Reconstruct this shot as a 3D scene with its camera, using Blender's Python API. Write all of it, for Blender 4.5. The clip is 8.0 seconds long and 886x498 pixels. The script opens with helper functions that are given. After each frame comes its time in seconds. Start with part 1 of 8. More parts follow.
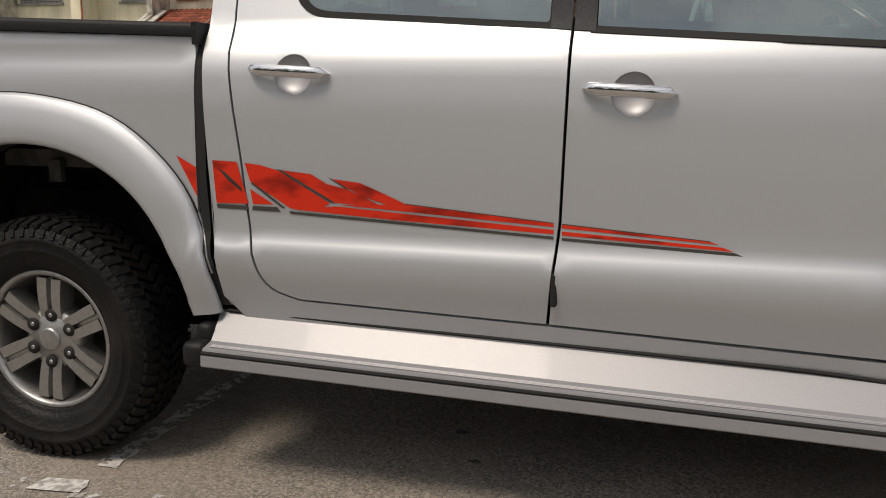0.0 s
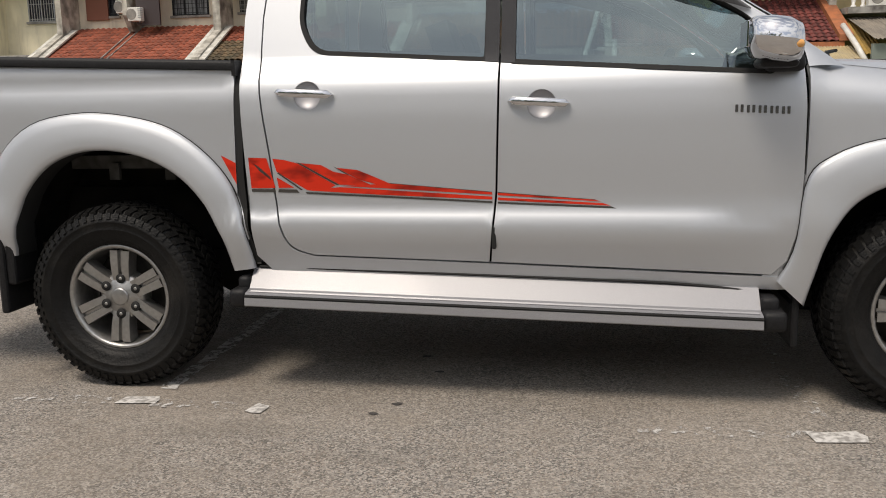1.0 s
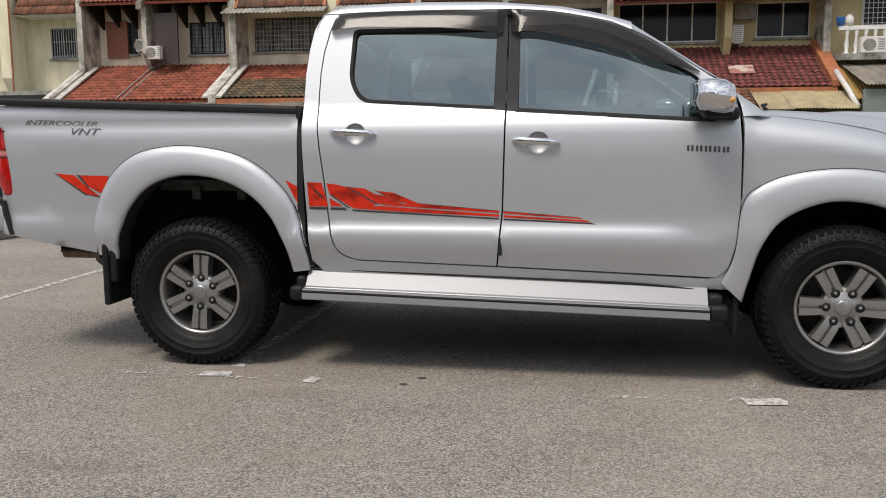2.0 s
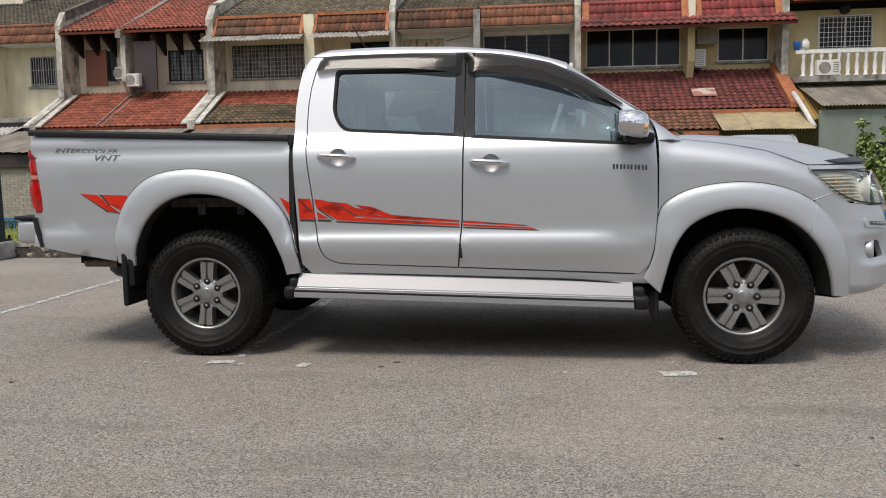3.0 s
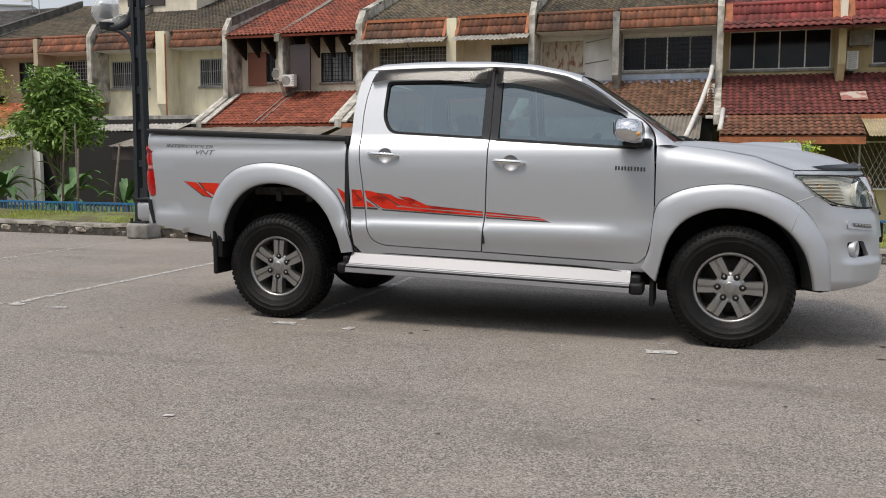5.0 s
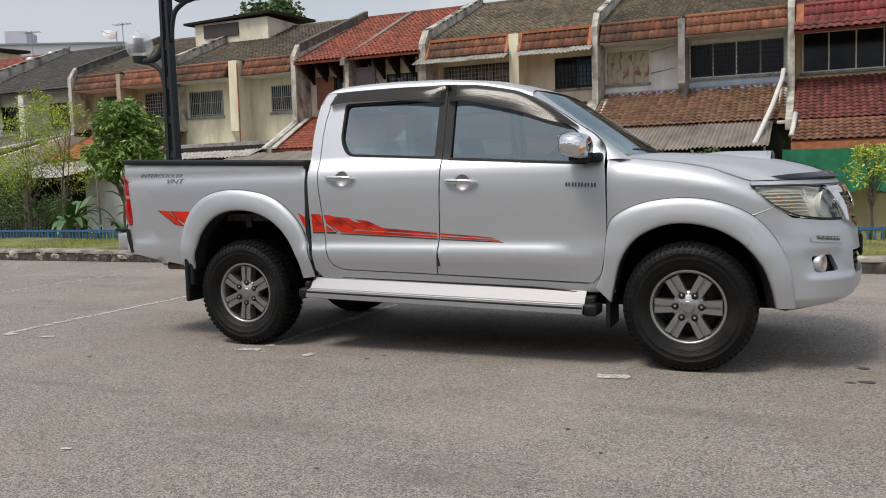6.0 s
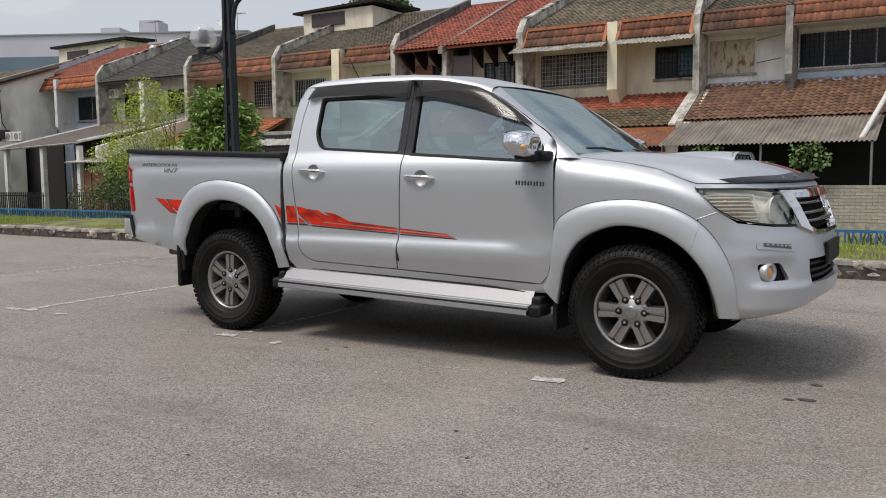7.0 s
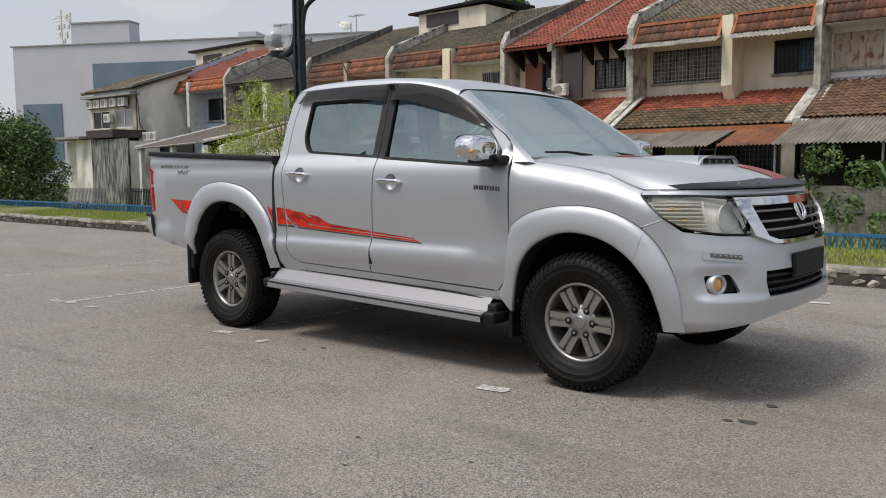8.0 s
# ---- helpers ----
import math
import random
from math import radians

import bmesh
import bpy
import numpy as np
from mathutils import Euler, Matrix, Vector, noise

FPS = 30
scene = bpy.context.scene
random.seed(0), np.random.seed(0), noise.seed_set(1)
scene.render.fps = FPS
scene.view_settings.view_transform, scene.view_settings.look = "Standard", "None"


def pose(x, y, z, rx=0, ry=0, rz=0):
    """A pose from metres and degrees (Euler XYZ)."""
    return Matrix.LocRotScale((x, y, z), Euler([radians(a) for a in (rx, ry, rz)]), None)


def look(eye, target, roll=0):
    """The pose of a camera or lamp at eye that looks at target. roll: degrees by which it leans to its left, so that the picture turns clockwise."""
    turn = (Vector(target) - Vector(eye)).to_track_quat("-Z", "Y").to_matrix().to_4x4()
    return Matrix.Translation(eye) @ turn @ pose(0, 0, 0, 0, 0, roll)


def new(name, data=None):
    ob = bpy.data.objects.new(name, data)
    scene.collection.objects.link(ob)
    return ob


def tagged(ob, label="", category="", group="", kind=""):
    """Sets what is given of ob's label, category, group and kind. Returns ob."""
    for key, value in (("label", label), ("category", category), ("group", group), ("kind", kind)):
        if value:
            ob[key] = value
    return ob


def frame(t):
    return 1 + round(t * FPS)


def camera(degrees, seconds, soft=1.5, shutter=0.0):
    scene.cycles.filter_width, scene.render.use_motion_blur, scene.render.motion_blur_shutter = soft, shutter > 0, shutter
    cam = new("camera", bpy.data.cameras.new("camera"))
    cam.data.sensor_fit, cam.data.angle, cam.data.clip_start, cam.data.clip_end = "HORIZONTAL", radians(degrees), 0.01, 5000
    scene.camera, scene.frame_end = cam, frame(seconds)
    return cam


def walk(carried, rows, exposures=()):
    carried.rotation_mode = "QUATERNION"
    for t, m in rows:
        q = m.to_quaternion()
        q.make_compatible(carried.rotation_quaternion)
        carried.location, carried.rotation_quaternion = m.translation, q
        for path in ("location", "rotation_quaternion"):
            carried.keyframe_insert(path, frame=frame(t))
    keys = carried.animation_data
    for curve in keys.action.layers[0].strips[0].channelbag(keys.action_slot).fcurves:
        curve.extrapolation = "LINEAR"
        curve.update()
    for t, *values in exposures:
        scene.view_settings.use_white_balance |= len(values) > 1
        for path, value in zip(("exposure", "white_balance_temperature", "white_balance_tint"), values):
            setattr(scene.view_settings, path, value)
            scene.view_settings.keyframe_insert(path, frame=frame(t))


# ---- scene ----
cam = camera(54.7, 8.0, soft=1.0)
PATH = [
    (0, (1.793, -2.979, 1.133), (1.296, -1.077, 0.761), 0.3),
    (0.5, (1.769, -3.511, 1.134), (1.479, -1.562, 0.791), -1.3),
    (1, (1.836, -4.012, 1.142), (1.528, -2.066, 0.797), -1.0),
    (1.2, (1.855, -4.173, 1.17), (1.507, -2.233, 0.829), -1.1),
    (2.3, (1.964, -5.151, 1.138), (1.664, -3.189, 0.895), -0.3),
    (2.5, (2.011, -5.305, 1.135), (1.729, -3.34, 0.89), -0.7),
    (3, (2.078, -5.671, 1.145), (1.812, -3.699, 0.937), -0.9),
    (3.5, (2.248, -5.976, 1.135), (1.953, -4.004, 0.975), -0.3),
    (4, (2.397, -6.236, 1.125), (2.03, -4.275, 0.992), 0.7),
    (4.5, (2.627, -6.351, 1.133), (2.149, -4.418, 0.95), 1.1),
    (4.7, (2.756, -6.352, 1.13), (2.23, -4.433, 0.93), 1.1),
    (5.8, (3.651, -5.968, 1.164), (2.868, -4.136, 0.987), -2.2),
    (6, (3.763, -5.879, 1.154), (2.962, -4.053, 0.988), -1.7),
    (6.5, (4.19, -5.64, 1.163), (3.273, -3.871, 0.99), -1.0),
    (7, (4.647, -5.423, 1.182), (3.611, -3.722, 0.994), -0.6),
    (7.5, (5.045, -5.123, 1.185), (3.893, -3.499, 0.994), -0.4),
    (8, (5.444, -4.813, 1.209), (4.166, -3.286, 1.019), -0.5),
]
walk(cam, [(t, look(eye, target, roll)) for t, eye, target, roll in PATH],
     [(0.0, -0.13, 7250, 12), (0.6, 0.02, 7150, 11.5), (1.2, 0.06, 6950, 11), (2.5, 0.06, 6600, 10.5), (4.5, 0.04, 6600, 10.5), (8.0, -0.04, 6550, 10.5)])

# ---- world and sun ----
world = bpy.data.worlds.new("sky_world")
scene.world = world
world.use_nodes = True
wn, wl = world.node_tree.nodes, world.node_tree.links
wn.clear()
w_out, w_bg, w_sky, w_mix = (wn.new(k) for k in ("ShaderNodeOutputWorld", "ShaderNodeBackground", "ShaderNodeTexSky", "ShaderNodeMix"))
SUN_EL, SUN_AZ = 60.0, 207.0          # degrees; azimuth from +y towards +x
w_sky.sky_type, w_sky.sun_disc = "NISHITA", False
w_sky.sun_elevation, w_sky.sun_rotation = radians(SUN_EL), radians(SUN_AZ)
w_sky.air_density, w_sky.dust_density, w_sky.ozone_density = 1.0, 2.0, 1.0
w_mix.data_type = "RGBA"
w_tc, w_no, w_cl = (wn.new(k) for k in ("ShaderNodeTexCoord", "ShaderNodeTexNoise", "ShaderNodeMix"))
w_cl.data_type = "RGBA"
w_cl.inputs["A"].default_value, w_cl.inputs["B"].default_value = (4.8, 5.2, 5.75, 1), (6.1, 6.25, 6.6, 1)
w_no.inputs["Scale"].default_value, w_no.inputs["Detail"].default_value = 3.4, 6
w_mp, w_rg = wn.new("ShaderNodeMapping"), wn.new("ShaderNodeMapRange")
w_mp.inputs["Location"].default_value = (3.1, 1.7, 0.4)
w_mp.inputs["Scale"].default_value = (1, 1, 2.6)                        # long flat banks of cloud with blue between
wl.new(w_tc.outputs["Generated"], w_mp.inputs["Vector"])
wl.new(w_mp.outputs["Vector"], w_no.inputs["Vector"])
for _k, _v in (("From Min", 0.43), ("From Max", 0.56), ("To Min", 0.28), ("To Max", 0.94)):
    w_rg.inputs[_k].default_value = _v
wl.new(w_no.outputs["Fac"], w_rg.inputs["Value"])
# haze closes over towards the horizon, and the cloud is brighter round the sun
w_sep, w_hz, w_max = wn.new("ShaderNodeSeparateXYZ"), wn.new("ShaderNodeMapRange"), wn.new("ShaderNodeMath")
wl.new(w_tc.outputs["Generated"], w_sep.inputs["Vector"])
wl.new(w_sep.outputs["Z"], w_hz.inputs["Value"])
for _k, _v in (("From Min", 0.18), ("From Max", 0.45), ("To Min", 0.85), ("To Max", 0.0)):
    w_hz.inputs[_k].default_value = _v
w_max.operation = "MAXIMUM"
wl.new(w_rg.outputs["Result"], w_max.inputs[0])
wl.new(w_hz.outputs["Result"], w_max.inputs[1])
wl.new(w_max.outputs[0], w_mix.inputs["Factor"])
w_dot, w_au, w_mul = wn.new("ShaderNodeVectorMath"), wn.new("ShaderNodeMapRange"), wn.new("ShaderNodeVectorMath")
w_dot.operation, w_mul.operation = "DOT_PRODUCT", "SCALE"
_d = Vector((math.sin(radians(SUN_AZ)) * math.cos(radians(SUN_EL)), math.cos(radians(SUN_AZ)) * math.cos(radians(SUN_EL)), math.sin(radians(SUN_EL))))
w_dot.inputs[1].default_value = _d
wl.new(w_tc.outputs["Generated"], w_dot.inputs[0])
wl.new(w_dot.outputs["Value"], w_au.inputs["Value"])
for _k, _v in (("From Min", 0.35), ("From Max", 1.0), ("To Min", 1.0), ("To Max", 2.0)):
    w_au.inputs[_k].default_value = _v
wl.new(w_cl.outputs["Result"], w_mul.inputs[0])
wl.new(w_au.outputs["Result"], w_mul.inputs["Scale"])
wl.new(w_no.outputs["Fac"], w_cl.inputs["Factor"])
wl.new(w_mul.outputs["Vector"], w_mix.inputs["B"])
wl.new(w_sky.outputs["Color"], w_mix.inputs["A"])
wl.new(w_mix.outputs["Result"], w_bg.inputs["Color"])
w_bg.inputs["Strength"].default_value = 0.117
wl.new(w_bg.outputs["Background"], w_out.inputs["Surface"])
sun = new("sun", bpy.data.lights.new("sun", "SUN"))
sun.data.energy, sun.data.angle, sun.data.color = 2.2, radians(16), (1.0, 0.93, 0.84)
_d = Vector((math.sin(radians(SUN_AZ)) * math.cos(radians(SUN_EL)), math.cos(radians(SUN_AZ)) * math.cos(radians(SUN_EL)), math.sin(radians(SUN_EL))))
sun.matrix_world = look(_d * 60, (0, 0, 0))


# ---- materials ----
def mat(name, col, rough=0.6, metal=0.0, col2=None, scale=8.0, detail=4.0, bump=0.0, bscale=None, coat=0.0, rand=0.0, island=0.0,
        stain=None, stain_scale=0.6, stain_amt=0.5, spec=0.5, emit=None, alpha=1.0, trans=0.0, stretch=(1, 1, 1), edge=(0.35, 0.65), streak=None):
    """A principled material with a noise mix of two colours, an optional large-scale stain, bump and a shift per object or island."""
    m = bpy.data.materials.new(name)
    m.use_nodes = True
    n, l = m.node_tree.nodes, m.node_tree.links
    b = n["Principled BSDF"]
    b.inputs["Roughness"].default_value, b.inputs["Metallic"].default_value = rough, metal
    b.inputs["Specular IOR Level"].default_value = spec
    b.inputs["Coat Weight"].default_value, b.inputs["Coat Roughness"].default_value = coat, 0.06
    b.inputs["Transmission Weight"].default_value, b.inputs["Alpha"].default_value = trans, alpha
    c4 = lambda c: (c[0], c[1], c[2], 1)
    if emit:
        b.inputs["Emission Color"].default_value, b.inputs["Emission Strength"].default_value = c4(col), emit
    tc, mp = n.new("ShaderNodeTexCoord"), n.new("ShaderNodeMapping")
    mp.inputs["Scale"].default_value = stretch
    l.new(tc.outputs["Object"], mp.inputs["Vector"])

    def noise_fac(sc, lo, hi, det=detail):
        t, r = n.new("ShaderNodeTexNoise"), n.new("ShaderNodeMapRange")
        t.inputs["Scale"].default_value, t.inputs["Detail"].default_value = sc, det
        l.new(mp.outputs["Vector"], t.inputs["Vector"])
        r.inputs["From Min"].default_value, r.inputs["From Max"].default_value = lo, hi
        l.new(t.outputs["Fac"], r.inputs["Value"])
        return r.outputs["Result"], t.outputs["Fac"]

    def mixed(fac, a, bcol, blend="MIX"):
        x = n.new("ShaderNodeMix")
        x.data_type, x.blend_type = "RGBA", blend
        if hasattr(fac, "is_linked"):
            l.new(fac, x.inputs["Factor"])
        else:
            x.inputs["Factor"].default_value = fac
        for key, v in (("A", a), ("B", bcol)):
            if hasattr(v, "is_linked"):
                l.new(v, x.inputs[key])
            else:
                x.inputs[key].default_value = c4(v)
        return x.outputs["Result"]

    colour = None
    if col2:
        colour = mixed(noise_fac(scale, *edge)[0], col, col2)
    if stain:
        f, _ = noise_fac(stain_scale, 0.5, 0.72, 6.0)
        mul = n.new("ShaderNodeMath")
        mul.operation = "MULTIPLY"
        mul.inputs[1].default_value = stain_amt
        l.new(f, mul.inputs[0])
        colour = mixed(mul.outputs[0], colour or col, stain)
    if streak:                                                         # dark runs of rain dirt down the surface
        mp2, t2, r2 = n.new("ShaderNodeMapping"), n.new("ShaderNodeTexNoise"), n.new("ShaderNodeMapRange")
        mp2.inputs["Scale"].default_value = (streak[2], streak[2], streak[2] * 0.10)
        l.new(tc.outputs["Object"], mp2.inputs["Vector"])
        l.new(mp2.outputs["Vector"], t2.inputs["Vector"])
        t2.inputs["Scale"].default_value, t2.inputs["Detail"].default_value, t2.inputs["Roughness"].default_value = 1.0, 7, 0.65
        r2.inputs["From Min"].default_value, r2.inputs["From Max"].default_value, r2.inputs["To Max"].default_value = 0.53, 0.72, streak[1]
        l.new(t2.outputs["Fac"], r2.inputs["Value"])
        colour = mixed(r2.outputs["Result"], colour or col, streak[0])
    for amount, node, sock in ((rand, "ShaderNodeObjectInfo", "Random"), (island, "ShaderNodeNewGeometry", "Random Per Island")):
        if amount:
            o, hs, r = n.new(node), n.new("ShaderNodeHueSaturation"), n.new("ShaderNodeMapRange")
            l.new(o.outputs[sock], r.inputs["Value"])
            r.inputs["To Min"].default_value, r.inputs["To Max"].default_value = 1 - amount, 1 + amount
            l.new(r.outputs["Result"], hs.inputs["Value"])
            if colour:
                l.new(colour, hs.inputs["Color"])
            else:
                hs.inputs["Color"].default_value = c4(col)
            colour = hs.outputs["Color"]
    if colour:
        l.new(colour, b.inputs["Base Color"])
    else:
        b.inputs["Base Color"].default_value = c4(col)
    if bump:
        _, raw = noise_fac(bscale or scale * 4, 0, 1)
        bp = n.new("ShaderNodeBump")
        bp.inputs["Strength"].default_value, bp.inputs["Distance"].default_value = min(1.0, bump), 0.01 * max(1.0, bump)
        l.new(raw, bp.inputs["Height"])
        l.new(bp.outputs["Normal"], b.inputs["Normal"])
    return m


M = {}
M["paint"] = mat("silver_paint", (0.545, 0.567, 0.595), 0.485, 0.72, (0.52, 0.535, 0.555), 900, 1, coat=0.3)
M["cup"] = mat("bright_silver_cup", (0.42, 0.42, 0.44), 0.5, 0.6)
M["paint_sill"] = mat("silver_plastic", (0.33, 0.33, 0.345), 0.5, 0.45, (0.30, 0.30, 0.315), 300, 2, coat=0.1)
M["black"] = mat("black_plastic", (0.008, 0.008, 0.009), 0.5, 0, (0.014, 0.014, 0.015), 120, bump=0.15, spec=0.25)
M["gap"] = mat("black_rubber_seal", (0.008, 0.008, 0.008), 0.8)
M["under"] = mat("dark_underbody", (0.008, 0.008, 0.008), 0.9, 0, (0.018, 0.016, 0.014), 6, spec=0.08)
M["tyre"] = mat("tyre_rubber", (0.005, 0.005, 0.005), 0.5, 0, (0.021, 0.0195, 0.0175), 6, 7, bump=0.3, bscale=90, edge=(0.46, 0.76), spec=0.22)
M["alloy"] = mat("grey_alloy", (0.40, 0.395, 0.385), 0.34, 0.85, (0.34, 0.335, 0.325), 60)
M["alloy_dark"] = mat("dark_alloy", (0.035, 0.032, 0.029), 0.55, 0.4, (0.075, 0.066, 0.056), 14)
M["chrome"] = mat("chrome", (0.70, 0.70, 0.71), 0.07, 1.0)
M["carbon"] = mat("carbon_film", (0.028, 0.029, 0.032), 0.6, 0, (0.045, 0.045, 0.05), 260, 1, spec=0.2)
M["red"] = mat("red_decal", (0.62, 0.030, 0.011), 0.4, 0, (0.13, 0.008, 0.005), 7, 3, edge=(0.50, 0.72), spec=0.25, stretch=(1, 1, 2.2))
M["decal_dark"] = mat("dark_decal", (0.05, 0.045, 0.04), 0.4)
M["decal_grey"] = mat("grey_decal", (0.14, 0.14, 0.145), 0.4, 0.3)
M["hood_red"] = mat("faded_red_decal", (0.30, 0.035, 0.03), 0.4, 0, (0.22, 0.03, 0.03), 10)
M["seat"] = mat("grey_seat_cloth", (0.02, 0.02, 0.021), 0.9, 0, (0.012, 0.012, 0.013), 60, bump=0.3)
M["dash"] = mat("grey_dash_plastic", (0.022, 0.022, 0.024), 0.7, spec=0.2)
M["lens_red"] = mat("red_lens", (0.50, 0.010, 0.008), 0.12, 0, (0.30, 0.006, 0.005), 30, coat=0.25)
M["lens_white"] = mat("clear_lens_strip", (0.62, 0.58, 0.57), 0.3, 0, coat=0.2)
M["lens_pink"] = mat("pale_red_lens", (0.62, 0.22, 0.20), 0.2, 0, (0.5, 0.14, 0.13), 30, coat=0.2)
M["reflector"] = mat("lamp_reflector", (0.86, 0.85, 0.83), 0.3, 0.0, (0.76, 0.745, 0.72), 25)
M["lamp_chrome"] = mat("lamp_chrome", (0.84, 0.80, 0.73), 0.25, 0.3, (0.70, 0.65, 0.57), 30)
M["amber"] = mat("amber_lamp", (0.85, 0.46, 0.16), 0.25, 0, (0.72, 0.34, 0.10), 40)
M["smoke"] = mat("smoked_acrylic", (0.020, 0.018, 0.016), 0.12, 0, alpha=0.86, spec=0.2)
M["deflector"] = mat("dark_acrylic", (0.014, 0.016, 0.019), 0.3, 0, alpha=0.96, spec=0.2)


def glass_mat(name, tint, rough=0.0, mixf=0.5):
    """Thin tinted glass: a tinted clear layer under a Fresnel gloss."""
    m = bpy.data.materials.new(name)
    m.use_nodes = True
    n, l = m.node_tree.nodes, m.node_tree.links
    n.clear()
    out, mx, tr, gl, fr = (n.new(k) for k in ("ShaderNodeOutputMaterial", "ShaderNodeMixShader", "ShaderNodeBsdfTransparent", "ShaderNodeBsdfGlossy", "ShaderNodeFresnel"))
    tr.inputs["Color"].default_value = (*tint, 1)
    gl.inputs["Roughness"].default_value, gl.inputs["Color"].default_value = rough, (0.80, 0.94, 0.96, 1)
    fr.inputs["IOR"].default_value = mixf
    l.new(fr.outputs["Fac"], mx.inputs["Fac"])
    l.new(tr.outputs["BSDF"], mx.inputs[1])
    l.new(gl.outputs["BSDF"], mx.inputs[2])
    l.new(mx.outputs["Shader"], out.inputs["Surface"])
    return m


M["glass"] = glass_mat("tinted_glass", (0.40, 0.50, 0.50), 0.01, 2.7)
M["windshield"] = glass_mat("windshield_glass", (0.50, 0.60, 0.62), 0.05, 8.5)
M["lamp_glass"] = glass_mat("lamp_glass", (0.88, 0.88, 0.84), 0.03, 1.45)
M["house_glass"] = mat("dark_window_glass", (0.006, 0.007, 0.009), 0.14, 0, (0.015, 0.016, 0.020), 1.5, spec=0.22)
M["curtain_glass"] = mat("curtained_window_glass", (0.30, 0.31, 0.31), 0.4, 0, (0.04, 0.042, 0.045), 5, 3, stretch=(1, 1, 0.08), edge=(0.42, 0.58), spec=0.3)
M["block_glass"] = mat("frosted_block_glass", (0.20, 0.20, 0.185), 0.35, 0, (0.03, 0.03, 0.03), 2.5, 4, spec=0.3)
M["teal_glass"] = mat("teal_window_panel", (0.02, 0.10, 0.15), 0.3, 0, (0.012, 0.04, 0.06), 3, 4)


def asphalt_mat():
    """Worn asphalt: dark binder, pale and dark chips, brown dusty patches and darker wheel wear."""
    m = bpy.data.materials.new("worn_asphalt")
    m.use_nodes = True
    n, l = m.node_tree.nodes, m.node_tree.links
    b = n["Principled BSDF"]
    b.inputs["Roughness"].default_value = 0.88
    b.inputs["Specular IOR Level"].default_value = 0.3
    tc = n.new("ShaderNodeTexCoord")

    def noise_t(sc, det, rough=0.5):
        t = n.new("ShaderNodeTexNoise")
        t.inputs["Scale"].default_value, t.inputs["Detail"].default_value, t.inputs["Roughness"].default_value = sc, det, rough
        l.new(tc.outputs["Object"], t.inputs["Vector"])
        return t.outputs["Fac"]

    def ramp(fac, lo, hi, a=0.0, z=1.0):
        r = n.new("ShaderNodeMapRange")
        for k, v in (("From Min", lo), ("From Max", hi), ("To Min", a), ("To Max", z)):
            r.inputs[k].default_value = v
        l.new(fac, r.inputs["Value"])
        return r.outputs["Result"]

    def mixc(fac, a, c):
        x = n.new("ShaderNodeMix")
        x.data_type = "RGBA"
        l.new(fac, x.inputs["Factor"])
        for key, v in (("A", a), ("B", c)):
            if isinstance(v, tuple):
                x.inputs[key].default_value = (*v, 1)
            else:
                l.new(v, x.inputs[key])
        return x.outputs["Result"]
    grain = noise_t(72, 6, 0.8)
    chip = n.new("ShaderNodeTexVoronoi")
    chip.inputs["Scale"].default_value = 160
    l.new(tc.outputs["Object"], chip.inputs["Vector"])
    chip_bw = n.new("ShaderNodeSeparateColor")
    l.new(chip.outputs["Color"], chip_bw.inputs["Color"])
    colour = mixc(ramp(chip_bw.outputs["Red"], 0.15, 0.95), (0.104, 0.097, 0.089), (0.475, 0.435, 0.388))
    colour = mixc(ramp(chip_bw.outputs["Green"], 0.80, 0.86, 0.0, 0.5), colour, (0.38, 0.30, 0.235))
    colour = mixc(ramp(grain, 0.56, 0.40, 0.0, 0.55), colour, (0.11, 0.10, 0.092))
    vo = n.new("ShaderNodeTexVoronoi")
    vo.inputs["Scale"].default_value = 58
    l.new(tc.outputs["Object"], vo.inputs["Vector"])
    colour = mixc(ramp(vo.outputs["Distance"], 0.10, 0.16, 0.6, 0.0), colour, (0.46, 0.42, 0.37))
    v2 = n.new("ShaderNodeTexVoronoi")
    v2.inputs["Scale"].default_value = 34
    l.new(tc.outputs["Object"], v2.inputs["Vector"])
    colour = mixc(ramp(v2.outputs["Distance"], 0.10, 0.16, 0.6, 0.0), colour, (0.06, 0.056, 0.052))
    colour = mixc(ramp(noise_t(0.55, 6, 0.6), 0.50, 0.68, 0.0, 0.45), colour, (0.36, 0.315, 0.265))
    colour = mixc(ramp(noise_t(0.9, 5, 0.65), 0.55, 0.75, 0.0, 0.40), colour, (0.15, 0.14, 0.128))
    mp = n.new("ShaderNodeMapping")
    mp.inputs["Scale"].default_value = (0.22, 1.0, 1.0)
    l.new(tc.outputs["Object"], mp.inputs["Vector"])
    wear = n.new("ShaderNodeTexNoise")
    wear.inputs["Scale"].default_value, wear.inputs["Detail"].default_value, wear.inputs["Roughness"].default_value = 1.5, 7, 0.7
    l.new(mp.outputs["Vector"], wear.inputs["Vector"])
    colour = mixc(ramp(wear.outputs["Fac"], 0.54, 0.66, 0.0, 0.5), colour, (0.13, 0.117, 0.10))
    colour = mixc(ramp(noise_t(3.2, 6, 0.7), 0.52, 0.70, 0.0, 0.35), colour, (0.33, 0.285, 0.235))
    colour = mixc(ramp(noise_t(0.32, 7, 0.68), 0.54, 0.64, 0.0, 0.30), colour, (0.20, 0.16, 0.12))
    colour = mixc(ramp(noise_t(6.5, 5, 0.7), 0.56, 0.72, 0.0, 0.40), colour, (0.115, 0.106, 0.097))
